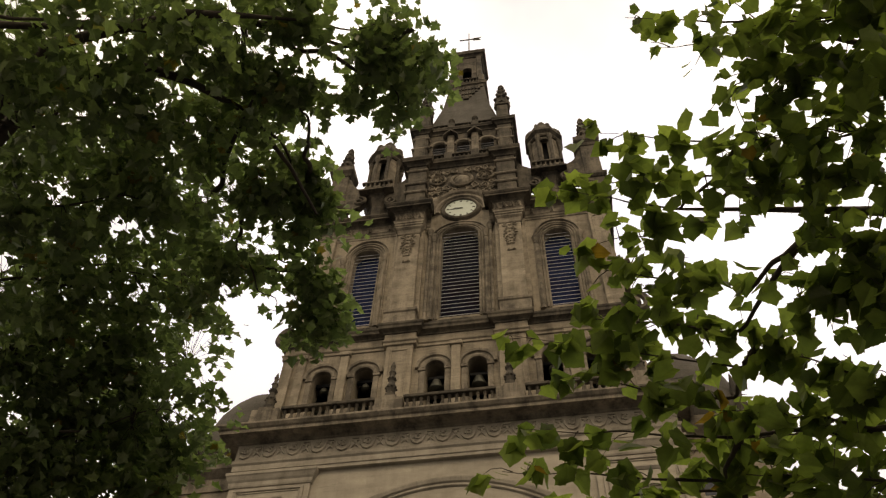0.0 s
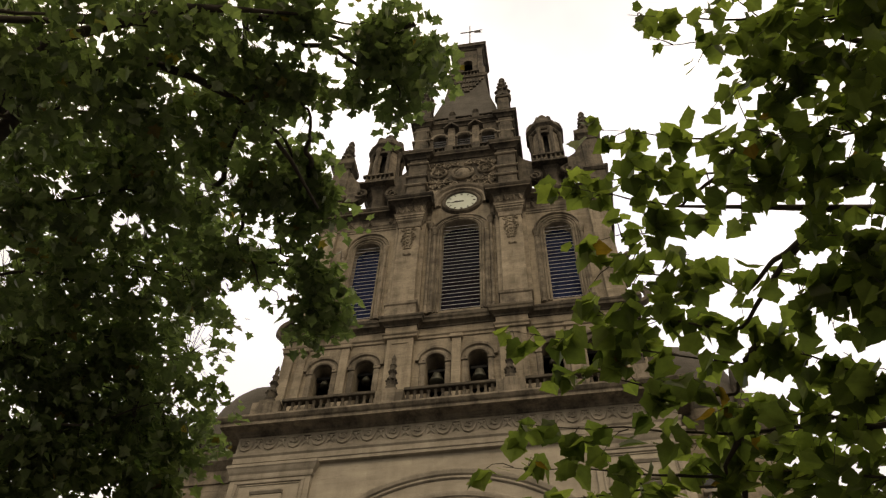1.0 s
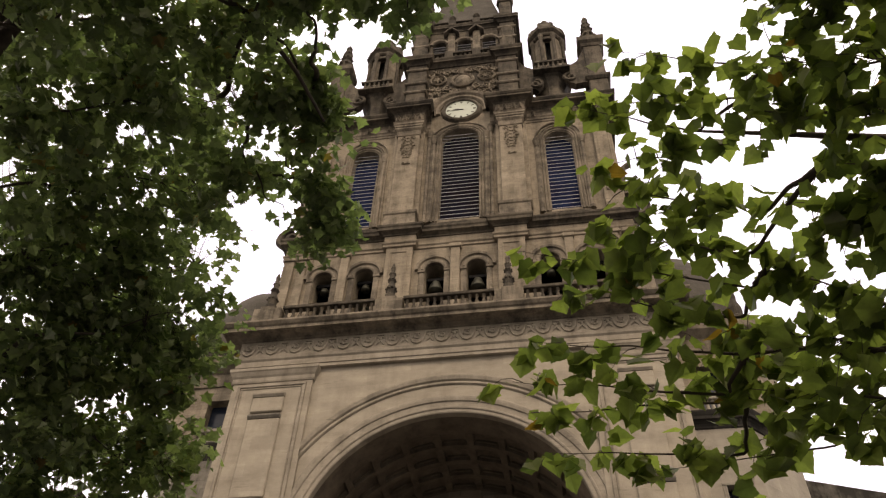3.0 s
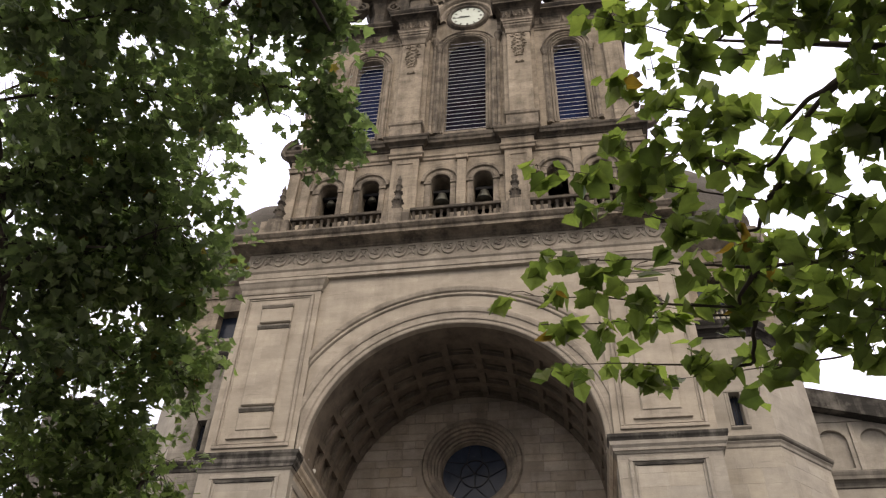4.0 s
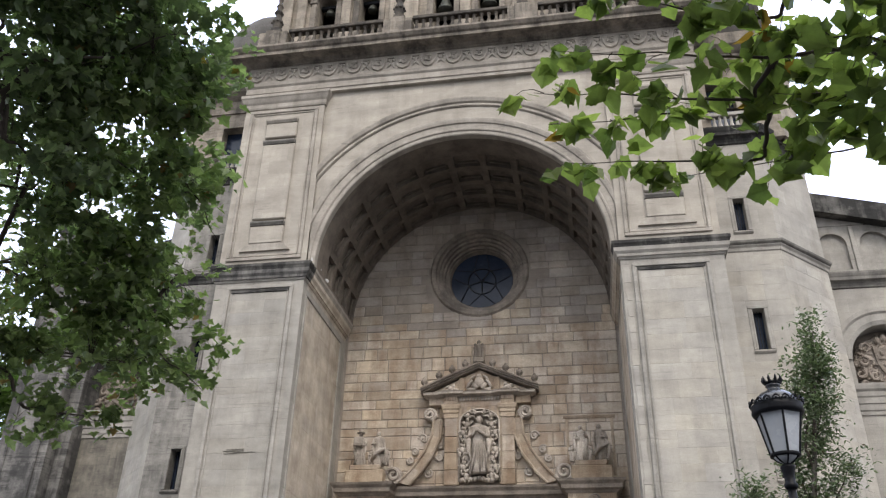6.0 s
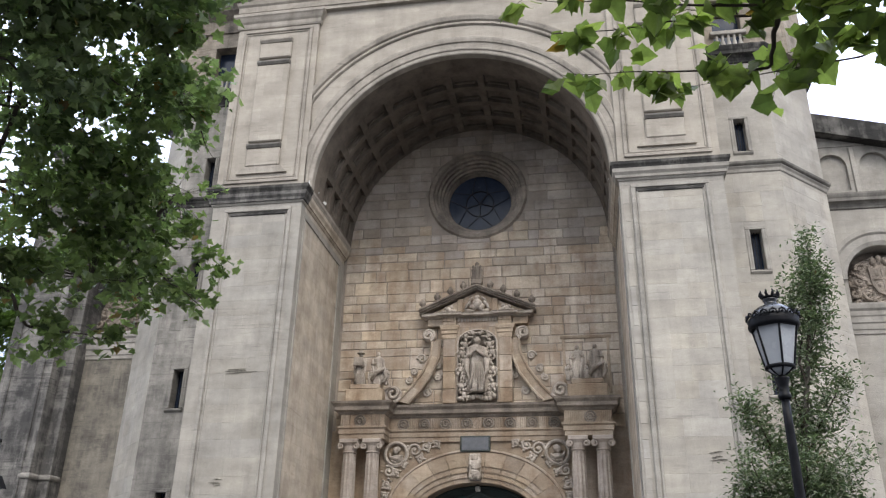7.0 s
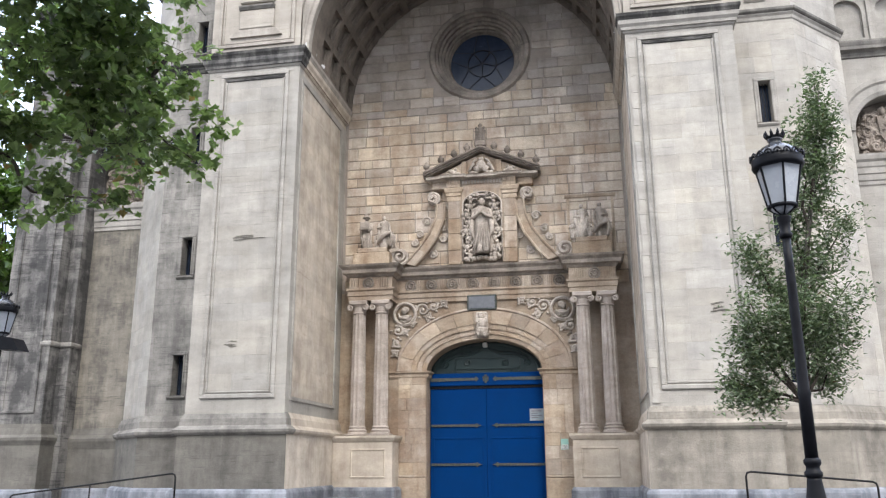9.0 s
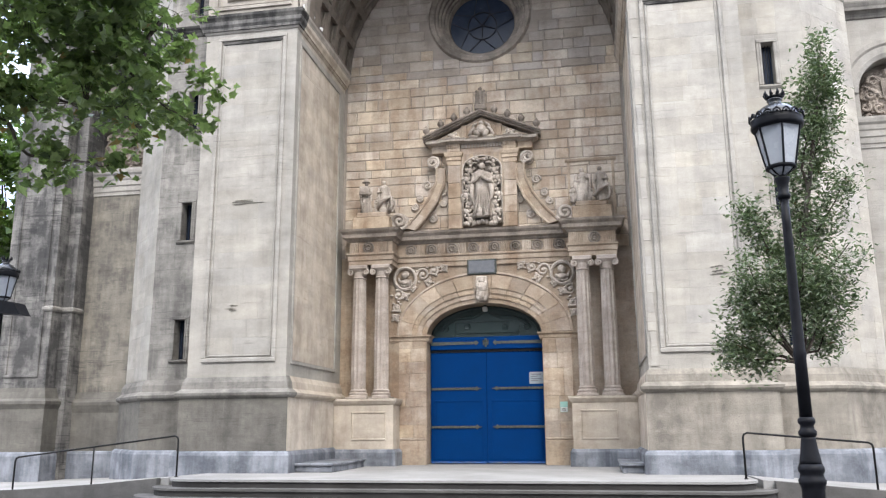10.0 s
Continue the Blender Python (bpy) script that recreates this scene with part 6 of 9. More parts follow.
hoop(ros, 0, 0, [(0.125, 0.03), (0.125, -0.03), (0.14, -0.045), (0.165, -0.035), (0.17, 0.03)], 0, 360, 20)
ball(ros, (0, -0.01, 0), (0.035, 0.035, 0.035), 1)
for k in range(10):
    a = radians(36 * k)
    tube(ros, [(0.03 * math.cos(a), 0.0, 0.03 * math.sin(a)), (0.075 * math.cos(a), -0.035, 0.075 * math.sin(a)), (0.115 * math.cos(a), -0.01, 0.115 * math.sin(a))], [0.012, 0.026, 0.016], 5)
ros_mesh = finish("rosette", ros, STONE_CARVED)
met = bmesh.new()
flutes = [(-0.13, 0.02), (-0.13, -0.05)]
for k in range(5):
    flutes += [(-0.118 + 0.05 * k, -0.055), (-0.09 + 0.05 * k, -0.055), (-0.085 + 0.05 * k, -0.015), (-0.073 + 0.05 * k, -0.015)]
slab(met, flutes + [(0.13, -0.05), (0.13, 0.02)], -0.155, 0.155)
met_mesh = finish("frieze_block", met, STONE_PORTAL)
for k in range(-4, 4):
    x = 0.37 + 0.615 * k
    shared("rosette", ros_mesh, portal, Matrix.Translation((x, PY - 0.07, 6.08)))
    if k < 3:
        shared("frieze_block", met_mesh, portal, Matrix.Translation((x + 0.307, PY - 0.07, 6.08)))
for s in (-1, 1):
    shared("rosette", ros_mesh, portal, Matrix.Translation((s * 3.2, CY - 0.21, 6.08)))
    for x in (2.74, 3.62):
        shared("frieze_block", met_mesh, portal, Matrix.Translation((s * x, CY - 0.21, 6.08)))
# paired fluted columns on pedestals
for s in (-1, 1):
    bm = bmesh.new()
    run(bm, ([(2.42, 0), (2.42, CY - 0.28), (4.11, CY - 0.28), (4.11, 0)] if s > 0 else [(-4.11, 0), (-4.11, CY - 0.28), (-2.42, CY - 0.28), (-2.42, 0)]), [(-0.7, 0.0), (0.0, 0.0), (0.0, 1.62), (0.04, 1.66), (0.09, 1.74), (0.09, 1.80), (-0.7, 1.82)])
    part("column_pedestal", bm, STONE_INNER, portal)
    bm = bmesh.new()
    frame_panel(bm, *sorted((s * 2.62, s * 3.6)), 0.68, 1.45, CY - 0.28, 0.05, 0.025)
    part("pedestal_panel", bm, STONE_INNER, portal)
    bm = bmesh.new()
    run(bm, ([(2.36, 0), (2.36, CY - 0.34), (4.1, CY - 0.34)] if s > 0 else [(-4.1, CY - 0.34), (-2.36, CY - 0.34), (-2.36, 0)]), [(-0.2, 0.0), (0.03, 0.0), (0.03, 0.36), (-0.02, 0.44), (-0.2, 0.46)])
    part("pedestal_foot", bm, STONE_BASE, portal, "blue-grey stone foot")
    for x in (2.84, 3.5):
        col = under(new("column"), portal)
        bm = bmesh.new()
        n = 40
        prof = [(0.205, 2.05), (0.21, 2.5), (0.205, 3.6), (0.185, 4.9), (0.178, 5.2)]
        rings = [[bm.verts.new((s * x + r * (1 - (0.11 if k % 4 in (1, 2) else 0)) * math.cos(2 * math.pi * k / n), CY + r * (1 - (0.11 if k % 4 in (1, 2) else 0)) * math.sin(2 * math.pi * k / n), z)) for k in range(n)] for r, z in prof]
        for p, q in zip(rings, rings[1:]):
            for k in range(n):
                bm.faces.new((p[k], p[(k + 1) % n], q[(k + 1) % n], q[k]))
        part("fluted_shaft", bm, STONE_COLUMN, col)
        bm = bmesh.new()
        lathe(bm, [(0.28, 0), (0.28, 0.07), (0.26, 0.09), (0.275, 0.14), (0.22, 0.18), (0.24, 0.22), (0.205, 0.26)], (s * x, CY, 1.81), 20)
        box(bm, s * x - 0.29, s * x + 0.29, CY - 0.29, CY + 0.29, 1.815, 1.86)
        part("column_base", bm, STONE_COLUMN, col)
        bm = bmesh.new()
        lathe(bm, [(0.18, 0), (0.205, 0.03), (0.18, 0.06), (0.2, 0.2), (0.25, 0.27)], (s * x, CY, 5.19), 18)
        box(bm, s * x - 0.27, s * x + 0.27, CY - 0.25, CY + 0.25, 5.46, 5.58, 0.02)
        for q in (-1, 1):
            sp = spiral(s * x + q * 0.22, 5.38, 0.09, 0.02, 1.5, 90, 14, -q)
            tube(bm, [(u, CY - 0.2, v) for u, v in sp], 0.03, 5)
        part("scroll_capital", bm, STONE_COLUMN, col)
# upper aedicule
AYP = BACK - 0.2
AX = 0.06
# darker stone ground: recess shade and soot are both in its colour
bm = bmesh.new()
box(bm, AX - 1.02, AX + 1.02, AYP + 0.07, BACK + 0.1, 6.6, 9.2)
part("niche_back", bm, STONE_CARVED, portal)
for s in (-1, 1):
    z = 6.64
    for h in (0.42, 0.5, 0.46, 0.55):
        bm = bmesh.new()
        box(bm, *sorted((AX + s * 0.65, AX + s * 1.01)), AYP - 0.06, AYP + 0.08, z + 0.004, z + h - 0.004, 0.014)
        part("pilaster_stone", bm, STONE_PORTAL, portal)
        z += h
    bm = bmesh.new()
    run(bm, [(AX + s * 0.83 - 0.2, BACK), (AX + s * 0.83 - 0.2, AYP - 0.07), (AX + s * 0.83 + 0.2, AYP - 0.07), (AX + s * 0.83 + 0.2, BACK)], [(-0.2, 8.57), (0.0, 8.57), (0.0, 8.70), (0.03, 8.72), (0.03, 8.80), (0.06, 8.84), (0.08, 8.92), (0.08, 8.96), (-0.2, 8.96)])
    part("pilaster_capital", bm, STONE_PORTAL, portal)
    bm = bmesh.new()
    box(bm, AX + s * 0.83 - 0.2, AX + s * 0.83 + 0.2, AYP - 0.13, AYP + 0.08, 8.965, 9.2, 0.012)
    for k in range(5):
        box(bm, AX + s * 0.83 - 0.17 + 0.075 * k, AX + s * 0.83 - 0.13 + 0.075 * k, AYP - 0.16, AYP - 0.12, 9.08, 9.19)
    part("capital_block", bm, STONE_PORTAL, portal)
    bm = bmesh.new()
    box(bm, *sorted((AX + s * 1.05, AX + s * 1.5)), AYP - 0.02, BACK + 0.02, 8.98, 9.2, 0.012)
    part("entablature_end", bm, STONE_PORTAL, portal)
bm = bmesh.new()
box(bm, AX - 0.62, AX + 0.62, AYP - 0.03, AYP + 0.08, 8.9, 9.2, 0.012)
part("aedicule_frieze", bm, STONE_PORTAL, portal)
for k in range(13):
    bm = bmesh.new()
    box(bm, AX - 0.58 + 0.092 * k, AX - 0.525 + 0.092 * k, AYP - 0.07, AYP - 0.02, 9.08, 9.19)
    part("dentil", bm, STONE_RELIEF, portal)
bm = bmesh.new()
run(bm, [(AX - 1.5, BACK + 0.1), (AX - 1.5, AYP - 0.04), (AX - 1.05, AYP - 0.04), (AX - 1.05, AYP - 0.13), (AX - 0.61, AYP - 0.13), (AX - 0.61, AYP - 0.05), (AX + 0.61, AYP - 0.05), (AX + 0.61, AYP - 0.13), (AX + 1.05, AYP - 0.13), (AX + 1.05, AYP - 0.04), (AX + 1.5, AYP - 0.04), (AX + 1.5, BACK + 0.1)], [(-0.2, 9.2), (0.02, 9.2), (0.05, 9.225), (0.13, 9.235), (0.15, 9.25), (0.15, 9.3), (0.17, 9.33), (-0.2, 9.345)])
part("aedicule_cornice", bm, STONE_RELIEF, portal)
bm = bmesh.new()
prism(bm, [(AX - 1.5, 9.34), (AX + 1.5, 9.34), (AX, 10.05)], AYP + 0.02, BACK + 0.1)
part("tympanum", bm, STONE_PORTAL, portal)
for s in (-1, 1):
    rake = under(new("raking_cornice"), portal)
    for lo, hi, out, nm in ((0.0, 0.05, 0.12, "fillet"), (0.05, 0.10, 0.19, "corona"), (0.10, 0.15, 0.24, "crown_moulding")):
        bm = bmesh.new()
        prism(bm, [(AX + s * 1.74, 9.33 + lo), (AX + s * 1.74, 9.33 + hi), (AX + s * 0.001, 10.07 + hi), (AX + s * 0.001, 10.07 + lo)], AYP - out, BACK + 0.1)
        part(nm, bm, STONE_CARVED, rake)
    bm = bmesh.new()
    box(bm, AX + s * 0.52 - 0.08, AX + s * 0.52 + 0.08, AYP - 0.06, AYP + 0.05, 9.345, 9.8, 0.01)
    part("tympanum_pier", bm, STONE_PORTAL, portal)
    bm = bmesh.new()
    for dx, dz, r in ((0.86, 9.46, 0.09), (0.78, 9.55, 0.06), (0.95, 9.52, 0.055), (1.05, 9.42, 0.05), (0.70, 9.43, 0.05)):
        ball(bm, (AX + s * dx, AYP - 0.04, dz), (r, r * 0.8, r * 1.1), 2)
    tube(bm, [(AX + s * u, AYP - 0.04, v) for u, v in ((0.68, 9.38), (0.8, 9.5), (0.95, 9.42), (1.12, 9.38))], 0.04, 6)
    part("tympanum_cherub", bm, STONE_RELIEF, portal, smooth=True)
bm = bmesh.new()
for x, z, r in ((0, 9.80, 0.085), (0.0, 9.62, 0.15), (-0.1, 9.52, 0.1), (0.12, 9.5, 0.1)):
    ball(bm, (AX + x, AYP - 0.08, z), (r, r * 0.8, r * 1.15), 2)
for s in (-1, 1):
    for pts, r in ((((0.05, 9.66), (0.2, 9.56), (0.16, 9.46)), 0.045), (((0.2, 9.7), (0.3, 9.6), (0.36, 9.44)), 0.05), (((0.08, 9.42), (0.22, 9.4), (0.36, 9.42)), 0.06), (((0.12, 9.84), (0.22, 9.78), (0.27, 9.66)), 0.035)):
        tube(bm, [(AX + s * u, AYP - 0.06, v) for u, v in pts], r, 6)
part("tympanum_bust", bm, STONE_RELIEF, portal, smooth=True)["kind"] = "stuff"
for s in (-1, 1):
    for x in (1.64, 1.2, 0.8, 0.41):
        bm = bmesh.new()
        z = 10.24 - x * 0.425
        lathe(bm, [(0.05, 0), (0.05, 0.04), (0.03, 0.06), (0.085, 0.1), (0.105, 0.16), (0.09, 0.22), (0.04, 0.25), (0.05, 0.27), (0.02, 0.31)], (AX + s * x, AYP - 0.16, z - 0.04), 10)
        part("urn_finial", bm, STONE_CARVED, portal, smooth=True)
bm = bmesh.new()
box(bm, AX - 0.17, AX + 0.17, AYP - 0.26, AYP + 0.02, 10.2, 10.36, 0.02)
for dx, r, h in ((-0.11, 0.055, 0.5), (0.0, 0.075, 0.6), (0.11, 0.055, 0.5)):
    lathe(bm, [(r, 0), (r * 1.2, 0.05), (r * 0.8, h * 0.4), (r * 1.1, h * 0.7), (r * 0.6, h * 0.8), (r * 0.85, h * 0.9), (r * 0.2, h)], (AX + dx, AYP - 0.14, 10.35), 8)
box(bm, AX - 0.16, AX + 0.16, AYP - 0.18, AYP - 0.1, 10.62, 10.7, 0.01)
part("crowning_group", bm, STONE_CARVED, portal)
# flanking volutes
for s in (-1, 1):
    bm = bmesh.new()
    inner = [(1.06, 8.5), (1.08, 8.0), (1.28, 7.5), (1.62, 7.02), (1.95, 6.66)]
    outer = [(1.28, 8.52), (1.32, 8.08), (1.52, 7.62), (1.85, 7.16), (2.24, 6.74)]
    for k in range(4):
        prism(bm, [(s * inner[k][0], inner[k][1]), (s * inner[k + 1][0], inner[k + 1][1]), (s * outer[k + 1][0], outer[k + 1][1]), (s * outer[k][0], outer[k][1])], AYP - 0.04, BACK + 0.02)
    for line in (inner, outer):
        tube(bm, [(s * x, AYP - 0.05, z) for x, z in line], 0.04, 6)
    part("volute_band", bm, STONE_PORTAL, portal)
    for cx, cz, r, st, w in ((1.4, 8.7, 0.19, 250, -1), (2.42, 6.96, 0.27, 200, 1)):
        bm = bmesh.new()
        tube(bm, [(s * x, AYP - 0.06, z) for x, z in spiral(cx, cz, r, 0.04, 1.8, st, 30, w)], 0.05, 6)
        prism(bm, arc(s * cx, cz, r * 0.95, 0, 340, 17), AYP + 0.0, BACK + 0.02)
        part("volute_scroll", bm, STONE_RELIEF, portal)
    for cx, cz, r, st in ((1.62, 8.05, 0.14, 0), (1.85, 7.66, 0.12, 40), (2.0, 7.40, 0.11, 100), (1.13, 7.83, 0.09, 190), (1.13, 7.49, 0.1, 190), (1.45, 7.03, 0.13, 120)):
        bm = bmesh.new()
        tube(bm, [(s * x, BACK - 0.04, z) for x, z in spiral(cx, cz, r, 0.03, 1.4, st, 18)], 0.035, 5)
        ball(bm, (s * cx, BACK - 0.04, cz), (0.05, 0.05, 0.05), 1)
        part("leaf_scroll", bm, STONE_RELIEF, portal)
    bm = bmesh.new()
    box(bm, *sorted((s * 2.62, s * 3.72)), CY - 0.12, BACK + 0.05, 6.62, 7.02, 0.02)
    box(bm, *sorted((s * 2.72, s * 3.62)), CY - 0.06, BACK + 0.05, 7.02, 7.18, 0.03)
    part("statue_pedestal", bm, STONE_PORTAL, portal)


def robed(bm, at, h, seed, lean=0.0, deep=0.75, arms=((0.03, 0.60), (0.05, 0.66)), fat=1.0):
    """A standing draped figure that looks towards -y: folds, shoulders, bent arms, head."""
    x, y, z = at
    n = 22
    prof = [(0.150, 0), (0.158, 0.03), (0.148, 0.14), (0.135, 0.28), (0.130, 0.40), (0.122, 0.50), (0.112, 0.59), (0.128, 0.68), (0.142, 0.76), (0.125, 0.81), (0.055, 0.845), (0.045, 0.875)]
    rings = []
    for r, u in prof:
        ring = []
        for k in range(n):
            a = 2 * math.pi * k / n
            fold = 1 + (0.16 if u < 0.62 else 0.05) * math.sin(6 * a + seed + 2.5 * u) * (1 - 0.5 * u) + 0.05 * math.sin(11 * a + seed * 2)
            ring.append(bm.verts.new((x + h * (r * fat * fold * math.cos(a) + lean * u + 0.02 * math.sin(5 * u + seed)), y + h * r * fat * fold * deep * math.sin(a), z + h * u)))
        rings.append(ring)
    for p, q in zip(rings, rings[1:]):
        for k in range(n):
            bm.faces.new((p[k], p[(k + 1) % n], q[(k + 1) % n], q[k]))
    bm.faces.new(rings[0][::-1]), bm.faces.new(rings[-1])

    def at_h(u, v, w):
        return (x + h * (u + lean * w), y + h * v, z + h * w)
    ball(bm, at_h(0, -0.02, 0.925), (0.052 * h, 0.058 * h, 0.07 * h), 2)
    ball(bm, at_h(0, 0.015, 0.935), (0.064 * h, 0.055 * h, 0.072 * h), 2)
    for q, (hx, hz) in zip((-1, 1), arms):
        tube(bm, [at_h(q * 0.125, -0.01, 0.77), at_h(q * 0.17, -0.06, 0.61), at_h(q * hx, -0.15, hz)], [0.05 * h, 0.045 * h, 0.026 * h], 7)
        ball(bm, at_h(q * hx, -0.155, hz), (0.03 * h, 0.025 * h, 0.035 * h), 1)
        tube(bm, [at_h(q * 0.15 * fat, -0.03, 0.62), at_h(q * 0.15 * fat, -0.06, 0.4), at_h(q * 0.10 * fat, -0.07, 0.15)], [0.05 * h, 0.04 * h, 0.02 * h], 6)
    for v in bm.verts:
        if abs(v.co.x - x) < 0.4 * h and v.co.z < z + 0.84 * h:
            g = noise.noise(Vector((v.co.x * 9 / h + seed, v.co.y * 9 / h, v.co.z * 5 / h)))
            v.co += Vector((0.022 * h * g, -0.03 * h * abs(g), 0))
    for k in range(6):
        u = -0.1 + 0.04 * k
        tube(bm, [at_h(u * 1.3, -0.09 * fat, 0.02), at_h(u * 1.1 + 0.03, -0.1 * fat, 0.25), at_h(u * 0.6 + 0.02, -0.085 * fat, 0.52)], [0.024 * h, 0.022 * h, 0.012 * h], 5)


for x, h, lean, seed, arms in ((-3.38, 1.0, 0.0, 1.2, ((0.1, 0.5), (0.09, 0.55))), (-2.80, 1.0, -0.05, 2.9, ((0.06, 0.62), (0.2, 0.5))), (2.9, 1.02, 0.03, 4.1, ((0.05, 0.6), (0.1, 0.7))), (3.46, 1.04, -0.03, 5.6, ((0.18, 0.5), (0.04, 0.62)))):
    bm = bmesh.new()
    robed(bm, (x, CY + 0.12, 7.17), h, seed, lean, 0.8, arms)
    if seed == 1.2:
        box(bm, x - 0.15, x + 0.13, CY - 0.10, CY - 0.05, 7.72, 7.98, 0.015)
        lathe(bm, [(0.12, 0), (0.12, 0.02), (0.075, 0.03), (0.07, 0.1), (0.03, 0.13)], (x, CY + 0.1, 8.13), 12)
    if seed in (2.9, 5.6):
        tube(bm, [(x - 0.2, CY + 0.02, 7.3), (x - 0.05, CY - 0.08, 7.5), (x + 0.2, CY - 0.06, 7.62), (x + 0.24, CY + 0.02, 7.4), (x + 0.16, CY - 0.03, 7.2)], [0.05, 0.07, 0.06, 0.06, 0.05], 7)
    if seed in (2.9, 4.1):
        for q in (-1, 1):
            robed(bm, (x + q * 0.23, CY + 0.1, 7.17), 0.5, seed + q, 0, 0.8)
    single("statue", bm, STONE_RELIEF, "weathered stone statue of a robed figure on the portal cornice", "statue", "statues on the portal", smooth=True)
bm = bmesh.new()
for x0, x1, z0, z1 in ((2.52, 2.60, 6.9, 8.52), (3.78, 3.86, 6.9, 8.52)):
    box(bm, x0, x1, BACK - 0.03, BACK + 0.02, z0, z1, 0.01)
run(bm, [(2.46, BACK - 0.01), (3.92, BACK - 0.01)], [(-0.03, 8.52), (0.025, 8.52), (0.04, 8.56), (0.05, 8.60), (-0.03, 8.62)])
part("statue_field", bm, STONE_PORTAL, portal)
# central relief: a framed group in a sunken field
bm = bmesh.new()
outer = [(AX - 0.645, 6.66), (AX - 0.645, 8.9), (AX + 0.645, 8.9), (AX + 0.645, 6.66)]
field = [(AX - 0.575, 6.72), (AX - 0.575, 8.3)] + [(AX - 0.575 * math.cos(math.pi * i / 14), 8.42 + 0.40 * math.sin(math.pi * i / 14)) for i in range(15)] + [(AX + 0.575, 8.3), (AX + 0.575, 6.72)]
for (xa, za), (xb, zb) in zip(field[2:], field[3:-2]):
    prism(bm, [(xa, za), (xb, zb), (xb, 8.9), (xa, 8.9)], AYP - 0.05, AYP + 0.075)
for q in (-1, 1):
    box(bm, *sorted((AX + q * 0.575, AX + q * 0.648)), AYP - 0.05, AYP + 0.075, 6.66, 8.9)
part("relief_frame", bm, STONE_PORTAL, portal)
bm = bmesh.new()
tube(bm, [(x, AYP - 0.05, z) for x, z in field], 0.028, 6)
part("relief_moulding", bm, STONE_RELIEF, portal, smooth=True)
bm = bmesh.new()
robed(bm, (AX, AYP - 0.08, 6.93), 1.66, 0.7, 0.0, 0.7, ((0.015, 0.70), (0.015, 0.70)), 1.15)
rr = random.Random(8)
for q in (-1, 1):
    for k in range(7):
        z = 6.88 + 0.245 * k
        c = AX + q * (0.36 + 0.11 * (k % 2) + rr.uniform(-0.02, 0.02))
        turn = rr.uniform(-0.5, 0.5)
        ball(bm, (c, AYP - 0.06, z), (0.085, 0.09, 0.11), 2)
        ball(bm, (c + 0.05 * turn, AYP - 0.12, z + 0.13), (0.047, 0.05, 0.055), 2)
        for w in (-1, 1):
            tube(bm, [(c + w * 0.06, AYP - 0.08, z + 0.06), (c + w * 0.13, AYP - 0.11, z + 0.02 + 0.08 * turn), (c + w * 0.09, AYP - 0.13, z - 0.05 + 0.12 * turn)], [0.032, 0.028, 0.018], 6)
            tube(bm, [(c + w * 0.04, AYP - 0.07, z - 0.07), (c + w * 0.07 + 0.04 * turn, AYP - 0.1, z - 0.14), (c + w * 0.03, AYP - 0.08, z - 0.2)], [0.04, 0.034, 0.02], 6)
            ball(bm, (c + w * 0.12, AYP - 0.02, z + 0.1), (0.06, 0.025, 0.035), 1)
    for px, pz in ((0.34, 8.62), (0.14, 8.72)):
        ball(bm, (AX + q * px, AYP - 0.07, pz), (0.062, 0.06, 0.075), 2)
        tube(bm, [(AX + q * (px + 0.05), AYP - 0.04, pz - 0.03), (AX + q * (px + 0.14), AYP - 0.06, pz + 0.02), (AX + q * (px + 0.15), AYP - 0.02, pz - 0.1)], [0.04, 0.035, 0.015], 6)
    tube(bm, [(AX + q * 0.12, AYP - 0.1, 8.58), (AX + q * 0.25, AYP - 0.1, 8.6), (AX + q * 0.33, AYP - 0.06, 8.5)], 0.03, 6)
for k in range(9):
    ball(bm, (AX - 0.48 + 0.12 * k, AYP - 0.05, 6.78 + rr.uniform(-0.03, 0.05)), (0.08, 0.1, 0.075), 2)
tube(bm, [(AX + u, AYP - 0.1, v) for u, v in ((-0.12, 8.64), (-0.06, 8.70), (0.06, 8.70), (0.12, 8.64))], 0.035, 6)
for v in bm.verts:
    g = noise.noise(v.co * 16)
    v.co += Vector((0.018 * noise.noise(v.co * 21), -0.022 * g, 0.018 * noise.noise(v.co * 19 + Vector((3, 0, 0)))))
single("relief_statue", bm, STONE_RELIEF, "weathered stone relief of a standing robed figure among smaller ones", "statue", smooth=True)

